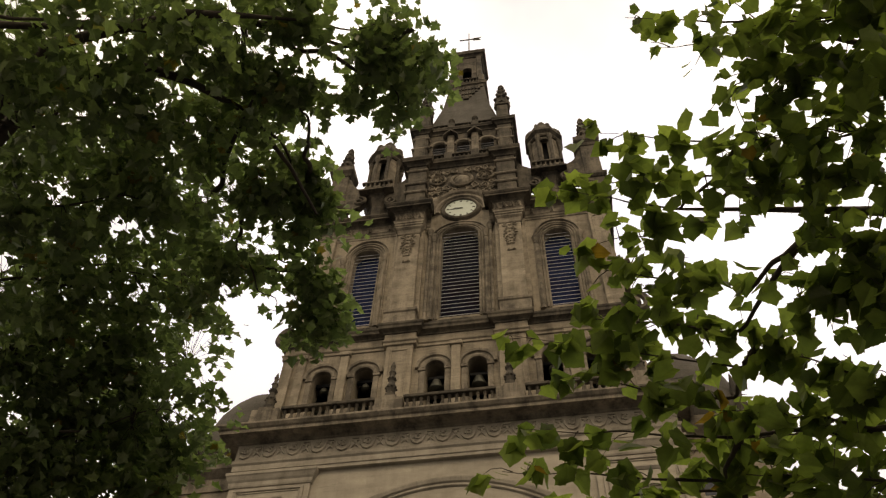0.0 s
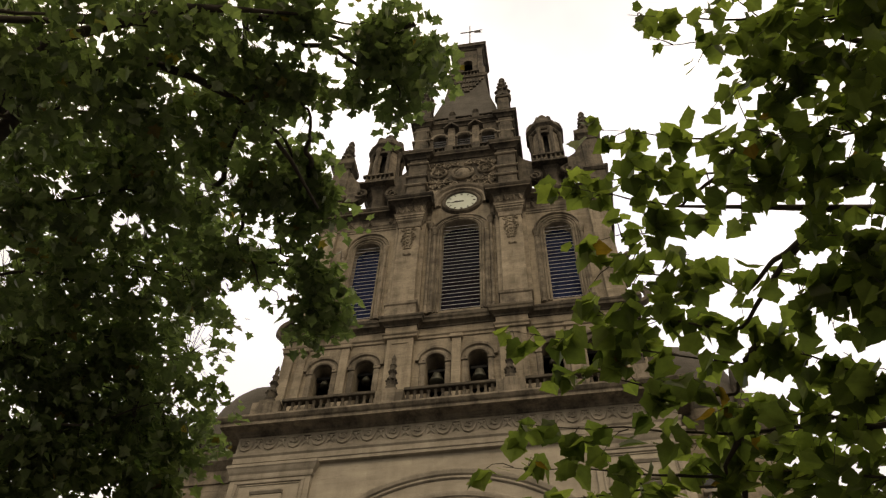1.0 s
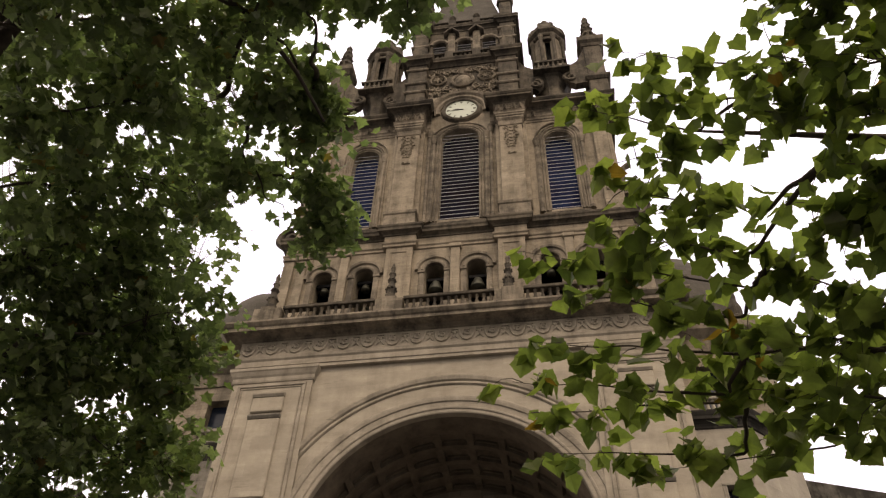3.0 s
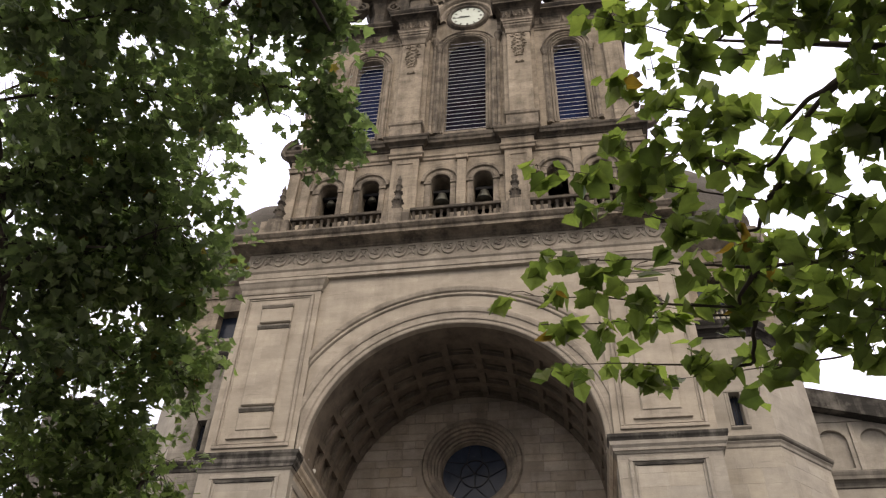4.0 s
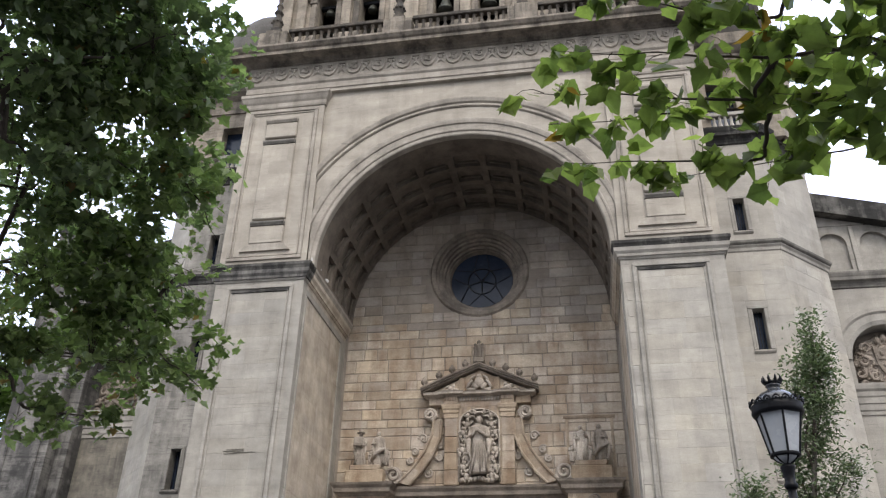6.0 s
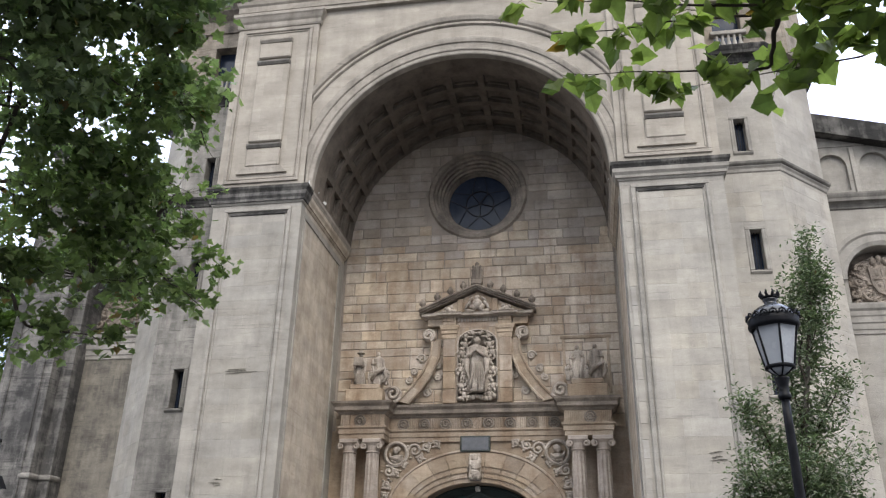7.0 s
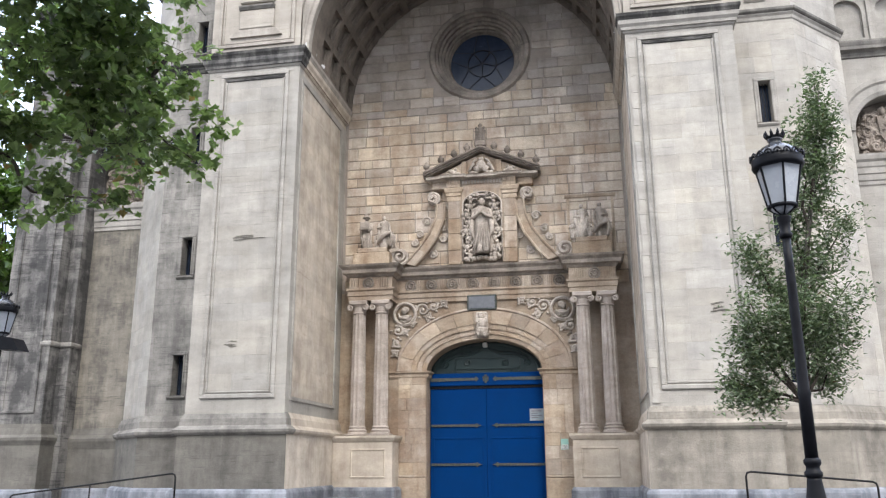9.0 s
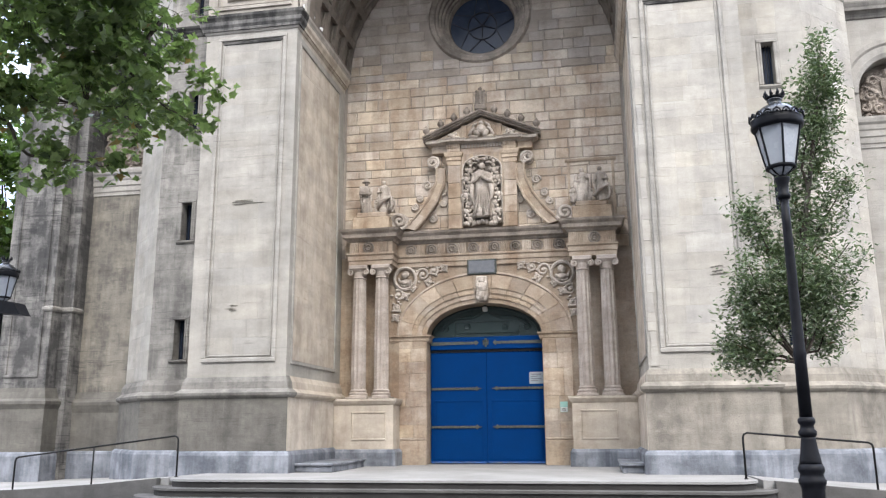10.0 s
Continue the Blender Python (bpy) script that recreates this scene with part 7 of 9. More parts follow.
# ---- blue door ----
door = thing("church_door", (0, 0, 0), "tall bright blue double door with grey iron straps", "door")
for s in (-1, 1):
    leaf = bmesh.new()
    box(leaf, *sorted((s * 0.003, s * (DW - 0.02))), 0.0, 0.07, 0.03, 3.12, 0.008)
    lf = part("door_leaf", leaf, BLUE, door)
    bm = bmesh.new()
    for x0, x1, z0, z1 in ((0.1, 1.55, 0.12, 0.17), (0.1, 1.55, 1.72, 1.77), (0.1, 0.15, 0.17, 1.72), (1.5, 1.55, 0.17, 1.72)):
        box(bm, *sorted((s * x0, s * x1)), -0.012, 0.004, z0, z1, 0.004)
    part("leaf_bead", bm, BLUE, lf)
    for z in (1.02, 2.09):
        strap = bmesh.new()
        x1, x2 = DW - 0.03, 0.14
        edge = [(x1 + (x2 + 0.2 - x1) * k / 28, 0.038 if k % 2 else 0.026) for k in range(29)]
        prism(strap, [(s * x, z + e) for x, e in edge] + [(s * (x2 + 0.14), z + 0.065), (s * (x2 + 0.1), z + 0.025), (s * x2, z), (s * (x2 + 0.1), z - 0.025), (s * (x2 + 0.14), z - 0.065)] + [(s * x, z - e) for x, e in edge[::-1]], -0.03, -0.002)
        for k in range(8):
            ball(strap, (s * (x2 + 0.26 + 0.165 * k), -0.03, z), (0.022, 0.014, 0.022), 1)
        st = part("strap_hinge", strap, STRAP, lf, "grey iron strap hinge with round studs")
    bm = bmesh.new()
    box(bm, *sorted((s * 0.03, s * (DW - 0.03))), -0.02, 0.02, 0.025, 0.07, 0.005)
    part("kick_rail", bm, BLUE_EDGE, lf)
bm = bmesh.new()
box(bm, -DW + 0.01, DW - 0.01, -0.06, 0.09, 3.2, 3.56, 0.012)
part("transom_beam", bm, BLUE, door)
# black strip drawn as the shadow between leaf and beam
bm = bmesh.new()
box(bm, -DW + 0.01, DW - 0.01, -0.02, 0.08, 3.125, 3.195)
part("transom_shadow_gap", bm, IRON, door)
for s in (-1, 1):
    bm = bmesh.new()
    prism(bm, [(s * 1.6, 3.33), (s * 1.6, 3.43), (s * 0.32, 3.42), (s * 0.28, 3.46), (s * 0.2, 3.39), (s * 0.28, 3.31), (s * 0.32, 3.35)], -0.075, -0.058)
    part("strap_hinge", bm, STRAP, door)
bm = bmesh.new()
for x, z, w, h in ((0, 3.39, 0.03, 0.12), (0, 3.43, 0.09, 0.025), (-0.06, 3.38, 0.02, 0.06), (0.06, 3.38, 0.02, 0.06)):
    box(bm, x - w, x + w, -0.078, -0.058, z - h / 1, z + h / 1)
part("iron_emblem", bm, STRAP, door)
bm = bmesh.new()
pts = [(DW * 0.995 * math.cos(math.pi * i / 24), DS + DR * 0.99 * math.sin(math.pi * i / 24)) for i in range(25)]
prism(bm, pts, 0.1, 0.14)
part("transom_panel", bm, TRANSOM, door, "dark green carved transom panel")
bm = bmesh.new()
box(bm, -0.95, 0.95, 0.06, 0.11, 3.68, 3.74)
box(bm, -0.9, 0.9, 0.07, 0.11, 4.0, 4.04)
box(bm, -0.98, -0.9, 0.06, 0.11, 3.6, 4.1)
box(bm, 0.9, 0.98, 0.06, 0.11, 3.6, 4.1)
part("transom_moulding", bm, TRANSOM, door)
bm = bmesh.new()
tube(bm, [(DW * 0.93 * math.cos(math.pi * i / 24), 0.085, 3.6 + DR * 0.88 * math.sin(math.pi * i / 24)) for i in range(25)], 0.03, 6)
for s in (-1, 1):
    tube(bm, [(s * u, 0.08, v) for u, v in ((0.08, 4.26), (0.4, 4.14), (0.8, 4.12), (1.15, 3.98), (1.3, 3.8))], [0.03, 0.05, 0.045, 0.05, 0.03], 6)
    tube(bm, [(s * x, 0.085, z) for x, z in spiral(1.2, 3.85, 0.13, 0.03, 1.3, 60, 14, s)], 0.026, 5)
    tube(bm, [(s * x, 0.08, z) for x, z in spiral(0.55, 3.86, 0.1, 0.03, 1.3, 200, 14, s)], 0.024, 5)
part("transom_carving", bm, TRANSOM, door, "dark green carved swags")
# added black sheet that closes the gap between the leaves
bm = bmesh.new()
box(bm, -1.9, 1.9, 0.5, 0.56, -0.1, 5.2)
part("dark_lobby", bm, VOID, door)
bm = bmesh.new()
box(bm, 1.22, 1.62, -0.012, -0.002, 2.2, 2.53)
notice = single("door_notice", bm, PAPER, "pale blue-grey printed notice pinned to the blue door", "notice")
for k in range(4):
    bm = bmesh.new()
    box(bm, 1.27, 1.45 + 0.1 * (k % 2), -0.015, -0.011, 2.27 + 0.06 * k, 2.295 + 0.06 * k)
    part("text_bar", bm, PLAQUE, notice)
bm = bmesh.new()
box(bm, 2.08, 2.28, PY - 0.06, PY - 0.045, 1.40, 1.68)
card = single("wall_notice", bm, GREEN_CARD, "small green and white notice on the stone jamb", "notice")
bm = bmesh.new()
box(bm, 2.09, 2.27, PY - 0.064, PY - 0.059, 1.41, 1.53)
part("white_field", bm, WHITE, card)
for k in range(3):
    bm = bmesh.new()
    box(bm, 2.11, 2.24, PY - 0.068, PY - 0.063, 1.43 + 0.03 * k, 1.44 + 0.03 * k)
    part("text_bar", bm, BLACK, card)
bm = bmesh.new()
box(bm, -0.07, 0.07, -0.12, -0.0, 4.28, 4.42, 0.02)
lamp_box = single("door_lamp", bm, WHITE, "small pale casing under the crown of the door arch", "lamp")
bm = bmesh.new()
box(bm, -0.04, 0.04, -0.06, 0.0, 4.41, 4.47)
part("bracket", bm, STRAP, lamp_box)

# low stone kerb benches beside the pedestals, floodlights on the imposts
for s, x0, x1 in ((-1, 3.1, 4.05), (1, 3.55, 4.05)):
    bench = thing("stone_bench", (s * 3.6, -2.4, 0), "low worn grey stone block bench by the porch wall", "bench", "porch benches")
    bm = bmesh.new()
    box(bm, *sorted((s * x0, s * x1)), -4.4, -1.7, 0.0, 0.15, 0.015)
    part("bench_body", bm, STONE_BASE, bench)
    bm = bmesh.new()
    box(bm, *sorted((s * (x0 - 0.04), s * (x1 + 0.0))), -4.46, -1.66, 0.15, 0.21, 0.015)
    part("bench_top", bm, STONE_BASE, bench)
for s in (-1, 1):
    for y in ((-4.5, -3.9, -3.2) if s < 0 else (-4.45, -3.6)):
        fl = thing("floodlight", (s * 4.1, y, 11.8), "small white floodlight on the stone ledge", "floodlight", "floodlights")
        bm = bmesh.new()
        tube(bm, [(s * 4.12, y, 11.8), (s * 4.12, y, 11.92)], 0.02, 6)
        part("bracket", bm, STRAP, fl)
        bm = bmesh.new()
        tube(bm, [(s * 4.18, y + 0.07, 11.94), (s * 4.06, y - 0.08, 11.96)], [0.052, 0.062], 10)
        part("housing", bm, WHITE, fl)

# ---- side walls of the church beside the tower ----
SY = -1.2
for s in (-1, 1):
    wall = thing("nave_wall_west" if s < 0 else "nave_wall_east", (s * 12, SY, -0.6), "streaked stone church flank with a blind arched niche", "wall", kind="structure")
    xo = 40.0 if s > 0 else 14.1
    nx = 11.32 if s > 0 else -11.3
    bm = bmesh.new()
    holes = [(nx, 0.98, 8.95, 9.68, 0.98)]
    arched_wall(bm, *sorted((s * 9.9, s * 13.0)), -0.7, 12.0, SY, SY + 0.55, holes, 18)
    part("flank", bm, STONE_FLANK if s < 0 else STONE, wall)
    bm = bmesh.new()
    box(bm, *sorted((s * 9.9, s * xo)), SY + 0.5, SY + 0.9, -0.7, 12.0)
    part("niche_back", bm, STONE_CARVED, wall)
    if s > 0:
        bm = bmesh.new()
        box(bm, 13.0, 40, SY, SY + 0.5, -0.7, 12.0)
        part("flank", bm, STONE, wall)
    bm = bmesh.new()
    hoop(bm, nx, 9.68, [(0.985, SY + 0.2), (0.985, SY - 0.04), (1.1, SY - 0.08), (1.3, SY - 0.05), (1.36, SY - 0.1), (1.48, SY - 0.1), (1.48, SY + 0.1)], 0, 180, 30)
    part("niche_arch", bm, STONE_TRIM if s > 0 else STONE_LEDGE, wall)
    crest = under(new("carved_arms"), wall)
    bm = bmesh.new()
    prism(bm, [(nx + u, v) for u, v in ((-0.34, 10.12), (-0.12, 10.06), (0, 10.12), (0.12, 10.06), (0.34, 10.12), (0.31, 9.62), (0.2, 9.38), (0, 9.26), (-0.2, 9.38), (-0.31, 9.62))], SY + 0.2, SY + 0.5)
    part("shield", bm, STONE_CARVED, crest)
    bm = bmesh.new()
    box(bm, nx - 0.025, nx + 0.025, SY + 0.17, SY + 0.21, 9.36, 10.04, 0.01)
    box(bm, nx - 0.25, nx + 0.25, SY + 0.172, SY + 0.208, 9.72, 9.77, 0.01)
    for u, v in ((-0.14, 9.9), (0.14, 9.9), (-0.12, 9.58), (0.12, 9.58)):
        ball(bm, (nx + u, SY + 0.2, v), (0.06, 0.035, 0.07), 2)
    part("shield_charge", bm, STONE_CARVED, crest)
    bm = bmesh.new()
    for q in (-1, 1):
        for u, v, r, st in ((0.5, 10.1, 0.16, 200), (0.62, 9.72, 0.15, 100), (0.42, 9.3, 0.14, 30), (0.76, 9.36, 0.12, 60), (0.7, 9.1, 0.09, 0), (0.3, 9.08, 0.09, 120)):
            sp = spiral(nx + q * u, v, r, 0.03, 1.4, st, 14, q)
            tube(bm, [(x, SY + 0.26 + 0.004 * i, z) for i, (x, z) in enumerate(sp)], [0.05 - 0.0015 * i for i in range(len(sp))], 6)
    first = len(bm.verts)
    ball(bm, (nx, SY + 0.44, 9.72), (0.84, 0.17, 0.74), 5)
    ball(bm, (nx, SY + 0.46, 9.1), (0.9, 0.14, 0.24), 5)
    bm.verts.ensure_lookup_table()
    for v in bm.verts[first:]:
        k = 0.10 * noise.noise(v.co * 7) + 0.06 * noise.noise(v.co * 15)
        v.co += Vector((k * 0.5, -abs(k) * 1.3, k * 0.5))
    for u in (-0.16, 0, 0.16):
        ball(bm, (nx + u, SY + 0.27, 10.36 - abs(u) * 0.4), (0.085, 0.09, 0.13), 2)
    part("mantling", bm, STONE_CARVED, crest)
    bm = bmesh.new()
    run(bm, [(s * 10.0, SY), (s * 12.9, SY)] if s > 0 else [(-12.9, SY), (-10.0, SY)], [(-0.2, 8.12), (0.03, 8.12), (0.03, 8.22), (0.055, 8.25), (0.055, 8.40), (0.085, 8.43), (0.085, 8.58), (0.11, 8.62), (0.11, 8.74), (0.16, 8.80), (0.18, 8.90), (0.18, 8.95), (-0.2, 8.97)])
    part("niche_ledge", bm, STONE_TRIM, wall)
    bm = bmesh.new()
    run(bm, [(s * 10.0, SY), (s * xo, SY)] if s > 0 else [(s * xo, SY), (s * 10.0, SY)], [(-0.5, 1.5), (0.14, 1.5), (0.2, 1.72), (0.2, 1.8), (0.08, 1.9), (0.0, 2.1), (-0.5, 2.1)])
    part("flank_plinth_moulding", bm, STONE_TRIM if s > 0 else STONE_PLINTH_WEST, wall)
    bm = bmesh.new()
    run(bm, [(s * 10.0, SY), (s * xo, SY)] if s > 0 else [(s * xo, SY), (s * 10.0, SY)], [(-0.5, -0.7), (0.14, -0.7), (0.14, 1.5), (-0.5, 1.5)])
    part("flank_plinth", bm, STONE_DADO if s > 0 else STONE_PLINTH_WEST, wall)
    bm = bmesh.new()
    run(bm, [(s * 10.0, SY), (s * xo, SY)] if s > 0 else [(s * xo, SY), (s * 10.0, SY)], [(-0.3, -0.7), (0.22, -0.7), (0.22, 0.34), (0.19, 0.40), (0.145, 0.42), (-0.3, 0.42)])
    part("flank_foot", bm, STONE_BASE, wall)
    bm = bmesh.new()
    run(bm, [(s * 10.0, SY), (s * xo, SY)] if s > 0 else [(s * xo, SY), (s * 10.0, SY)], cornice_profile(11.8, 0.45, 0.22))
    part("flank_string", bm, STONE_MOULD_WEST if s > 0 else STONE_LEDGE, wall)
    # gallery of little blind arches under the raking eaves
    bm = bmesh.new()
    lo_x, hi_x = 9.9, (30.0 if s > 0 else 14.1)
    arches = [(s * (10.52 + 1.15 * k), 0.40, 12.42, 13.22, 0.40) for k in range(3)]
    arched_wall(bm, *sorted((s * lo_x, s * 13.5)), 12.24, 13.85, SY, SY + 0.3, arches, 12)
    part("gallery_wall", bm, STONE_TRIM, wall)
    bm = bmesh.new()
    box(bm, *sorted((s * lo_x, s * 13.5)), SY + 0.12, SY + 0.5, 12.24, 13.84)
    part("gallery_back", bm, STONE_TRIM, wall)
    for k in range(3):
        bm = bmesh.new()
        box(bm, s * (11.095 + 1.15 * k) - 0.06, s * (11.095 + 1.15 * k) + 0.06, SY - 0.06, SY + 0.02, 12.26, 13.8, 0.01)
        part("gallery_pilaster", bm, STONE_TRIM, wall)
    bm = bmesh.new()
    y0 = SY - 0.35
    prism(bm, [(s * 9.9, 14.3), (s * 9.9, 14.92), (s * 14.1, 13.80), (s * 14.1, 13.18)], y0, SY + 0.8)
    part("raking_eaves", bm, STONE_LEDGE, wall, "dark sloping eaves")
    bm = bmesh.new()
    prism(bm, [(s * 9.9, 13.86), (s * 9.9, 14.29), (s * 11.5, 13.87), (s * 11.5, 13.86)], SY - 0.02, SY + 0.5)
    part("gable_wall", bm, STONE_TRIM, wall)

# corner buttress closing the west flank
butt = thing("corner_buttress", (-13.2, -2, -0.6), "tall soot-blackened stone buttress with a sunken panel", "buttress", kind="structure")
bm = bmesh.new()
box(bm, -14.05, -12.45, -2.2, 2.0, 2.1, 15.0)
part("shaft", bm, STONE_DARK, butt)
bm = bmesh.new()
box(bm, -12.448, -12.1, -1.75, 0.0, -0.62, 15.0)
part("side_strip", bm, STONE_DARK, butt)
bm = bmesh.new()
frame_panel(bm, -13.8, -12.7, 2.5, 14.0, -2.2, 0.08, 0.04)
part("panel_border", bm, STONE_DARK, butt)
bm = bmesh.new()
run(bm, [(-12.75, -2.2), (-12.45, -2.2), (-12.45, -1.75), (-12.1, -1.75), (-12.1, -1.3)], [(-0.1, 4.42), (0.03, 4.42), (0.06, 4.46), (0.06, 4.52), (0.0, 4.58), (-0.1, 4.58)])
part("band", bm, STONE_STAIR, butt, "pale stone band")
bm = bmesh.new()
run(bm, [(-14.2, 1.9), (-14.2, -2.35), (-12.3, -2.35), (-12.3, -1.0)], [(-0.6, 0.3), (0.03, 0.3), (0.03, 1.6), (0.1, 1.74), (0.1, 1.82), (0.0, 1.9), (-0.08, 2.2), (-0.6, 2.2)])
part("plinth", bm, STONE_PLINTH_WEST, butt)
bm = bmesh.new()
run(bm, [(-14.2, 1.9), (-14.2, -2.35), (-12.3, -2.35), (-12.3, -1.0)], [(-0.6, -0.7), (0.12, -0.7), (0.12, 0.3), (0.09, 0.38), (0.035, 0.42), (-0.6, 0.42)])
part("foot", bm, STONE_BASE, butt, "blue-grey stone foot with white bloom")
bm = bmesh.new()
run(bm, [(-14.05, 1.9), (-14.05, -2.2), (-12.45, -2.2), (-12.45, -1.0)], cornice_profile(14.9, 0.5, 0.25, -1.0))
part("cap", bm, STONE_LEDGE, butt)

# unseen plain wall behind the camera, added to block low sky light
bm = bmesh.new()
box(bm, -60, 60, -50, -44, -0.66, 13.5)
single("wall_sky_block", bm, STONE_DADO, "unseen plain wall added to cut low sky light", "wall", kind="structure")

# plain body of the church behind the front
nave = thing("nave_body", (12, 14, -0.62), "plain stone body of the church behind its front", "wall", kind="structure")
bm = bmesh.new()
box(bm, -12.0, 36.0, 1.7, 26.0, -0.62, 11.7)
part("nave_wall", bm, STONE_TRIM, nave)
bm = bmesh.new()
slab(bm, [(-12.3, 1.7), (36.3, 1.7), (36.3, 26.3), (-12.3, 26.3)], 11.7, 12.0)
part("nave_roof", bm, SLATE, nave)
bm = bmesh.new()
box(bm, -6.4, 6.4, 1.7, 6.8, 12.004, 19.4)
part("tower_core", bm, STONE_TRIM, nave)


# ---- street lamps ----
def street_lamp(at):
    lamp = thing("street_lamp", at, "black cast-iron street lamp with a frosted glass lantern", "street lamp", "street lamps")
    x, y, z = at

    def turned(name, prof, mat, segs=18, smooth=True, parent=lamp):
        b = bmesh.new()
        lathe(b, prof, at, segs)
        return part(name, b, mat, parent, smooth=smooth)

    turned("base", [(0.132, 0), (0.132, 0.22), (0.118, 0.26), (0.096, 0.30), (0.092, 1.10), (0.098, 1.13), (0.110, 1.15), (0.112, 1.18), (0.098, 1.20), (0.094, 1.23), (0.106, 1.25), (0.107, 1.28), (0.092, 1.31)], IRON)
    turned("skirt", [(0.092, 1.30), (0.087, 1.34), (0.076, 1.40), (0.067, 1.46), (0.061, 1.51), (0.058, 1.54)], IRON)
    turned("collar", [(0.058, 1.53), (0.074, 1.55), (0.076, 1.58), (0.058, 1.60), (0.056, 1.63), (0.071, 1.65), (0.072, 1.68), (0.055, 1.70)], IRON)
    turned("post", [(0.054, 1.69), (0.050, 2.2), (0.058, 2.24), (0.049, 2.28), (0.043, 2.9), (0.039, 3.4), (0.037, 3.66)], IRON)
    turned("capital", [(0.045, 3.64), (0.058, 3.66), (0.058, 3.685), (0.045, 3.70), (0.05, 3.78), (0.066, 3.83), (0.066, 3.845), (0.035, 3.86), (0.025, 3.9)], IRON)
    lantern = under(new("lantern"), lamp)
    z0, z1, r0, r1 = 3.94, 4.32, 0.125, 0.205
    n = 6
    for k in range(n):
        a0, a1 = math.pi * 2 * (k + 0.5) / n, math.pi * 2 * (k + 1.5) / n
        b = bmesh.new()
        q = [(r0 * 0.985, a0, z0), (r0 * 0.985, a1, z0), (r1 * 0.985, a1, z1), (r1 * 0.985, a0, z1)]
        outer = [b.verts.new((x + r * math.cos(a), y + r * math.sin(a), z + h)) for r, a, h in q]
        inner = [b.verts.new((x + (r - 0.006) * math.cos(a), y + (r - 0.006) * math.sin(a), z + h)) for r, a, h in q]
        b.faces.new(outer), b.faces.new(inner[::-1])
        for i in range(4):
            b.faces.new((outer[i], inner[i], inner[(i + 1) % 4], outer[(i + 1) % 4]))
        part("pane", b, FROST, lantern)
        b = bmesh.new()
        tube(b, [(x + r0 * math.cos(a0), y + r0 * math.sin(a0), z + z0 - 0.01), (x + r1 * math.cos(a0), y + r1 * math.sin(a0), z + z1)], 0.010, 6)
        part("glazing_bar", b, IRON, lantern)
        b = bmesh.new()
        tube(b, [(x + 0.02 * math.cos(a0), y + 0.02 * math.sin(a0), z + 3.87), (x + 0.07 * math.cos(a0), y + 0.07 * math.sin(a0), z + 3.89), (x + r0 * math.cos(a0), y + r0 * math.sin(a0), z + z0)], 0.009, 5)
        part("arm", b, IRON, lantern)
    turned("lower_ring", [(0.12, 3.925), (0.135, 3.93), (0.135, 3.955), (0.12, 3.96)], IRON, parent=lantern)
    turned("lower_bowl", [(0.02, 3.86), (0.08, 3.9), (0.115, 3.935)], FROST, parent=lantern)
    turned("gallery", [(0.2, 4.31), (0.22, 4.31), (0.235, 4.34), (0.225, 4.37), (0.235, 4.40), (0.2, 4.41)], IRON, parent=lantern)
    b = bmesh.new()
    for k in range(18):
        a = 2 * math.pi * k / 18
        c, q = x + 0.234 * math.cos(a), y + 0.234 * math.sin(a)
        u = Vector((-math.sin(a), math.cos(a))) * 0.036
        tube(b, [(c - u.x, q - u.y, z + 4.405), (c - u.x * 0.7, q - u.y * 0.7, z + 4.432), (c, q, z + 4.448), (c + u.x * 0.7, q + u.y * 0.7, z + 4.432), (c + u.x, q + u.y, z + 4.405)], [0.008, 0.009, 0.011, 0.009, 0.008], 5)
        ball(b, (c, q, z + 4.418), (0.012, 0.012, 0.014), 1)
    part("cresting", b, IRON, lantern)["kind"] = "stuff"
    turned("cap", [(0.205, 4.40), (0.2, 4.435), (0.175, 4.48), (0.135, 4.52), (0.085, 4.545), (0.06, 4.56), (0.055, 4.58), (0.07, 4.595), (0.065, 4.62)], CAP_IRON, parent=lantern)
    b = bmesh.new()
    lathe(b, [(0.066, 4.615), (0.078, 4.62), (0.078, 4.632), (0.066, 4.637)], at, 14)
    for k in range(9):
        a = 2 * math.pi * k / 9
        c, q = math.cos(a), math.sin(a)
        tube(b, [(x + 0.07 * c, y + 0.07 * q, z + 4.63), (x + 0.088 * c, y + 0.088 * q, z + 4.66), (x + 0.086 * c, y + 0.086 * q, z + 4.692)], [0.017, 0.013, 0.003], 5)
    part("crown", b, IRON, lantern)
    return lamp


first_lamp = street_lamp((4.83, -15.72, -0.62))
copy_thing(first_lamp, Matrix.Translation((-7.25, -10.65, -0.62)))
speaker = thing("loudspeaker", (-7.05, -10.7, 3.0), "small dark box loudspeaker bracketed to the lamp post", "loudspeaker")
bm = bmesh.new()
prism(bm, [(-7.2, 3.02), (-6.72, 2.98), (-6.86, 3.2), (-7.2, 3.26)], -10.85, -10.55)
part("casing", bm, IRON, speaker)
bm = bmesh.new()
tube(bm, [(-7.25, -10.65, 3.1), (-7.15, -10.7, 3.12)], 0.02, 6)
part("bracket", bm, IRON, speaker)


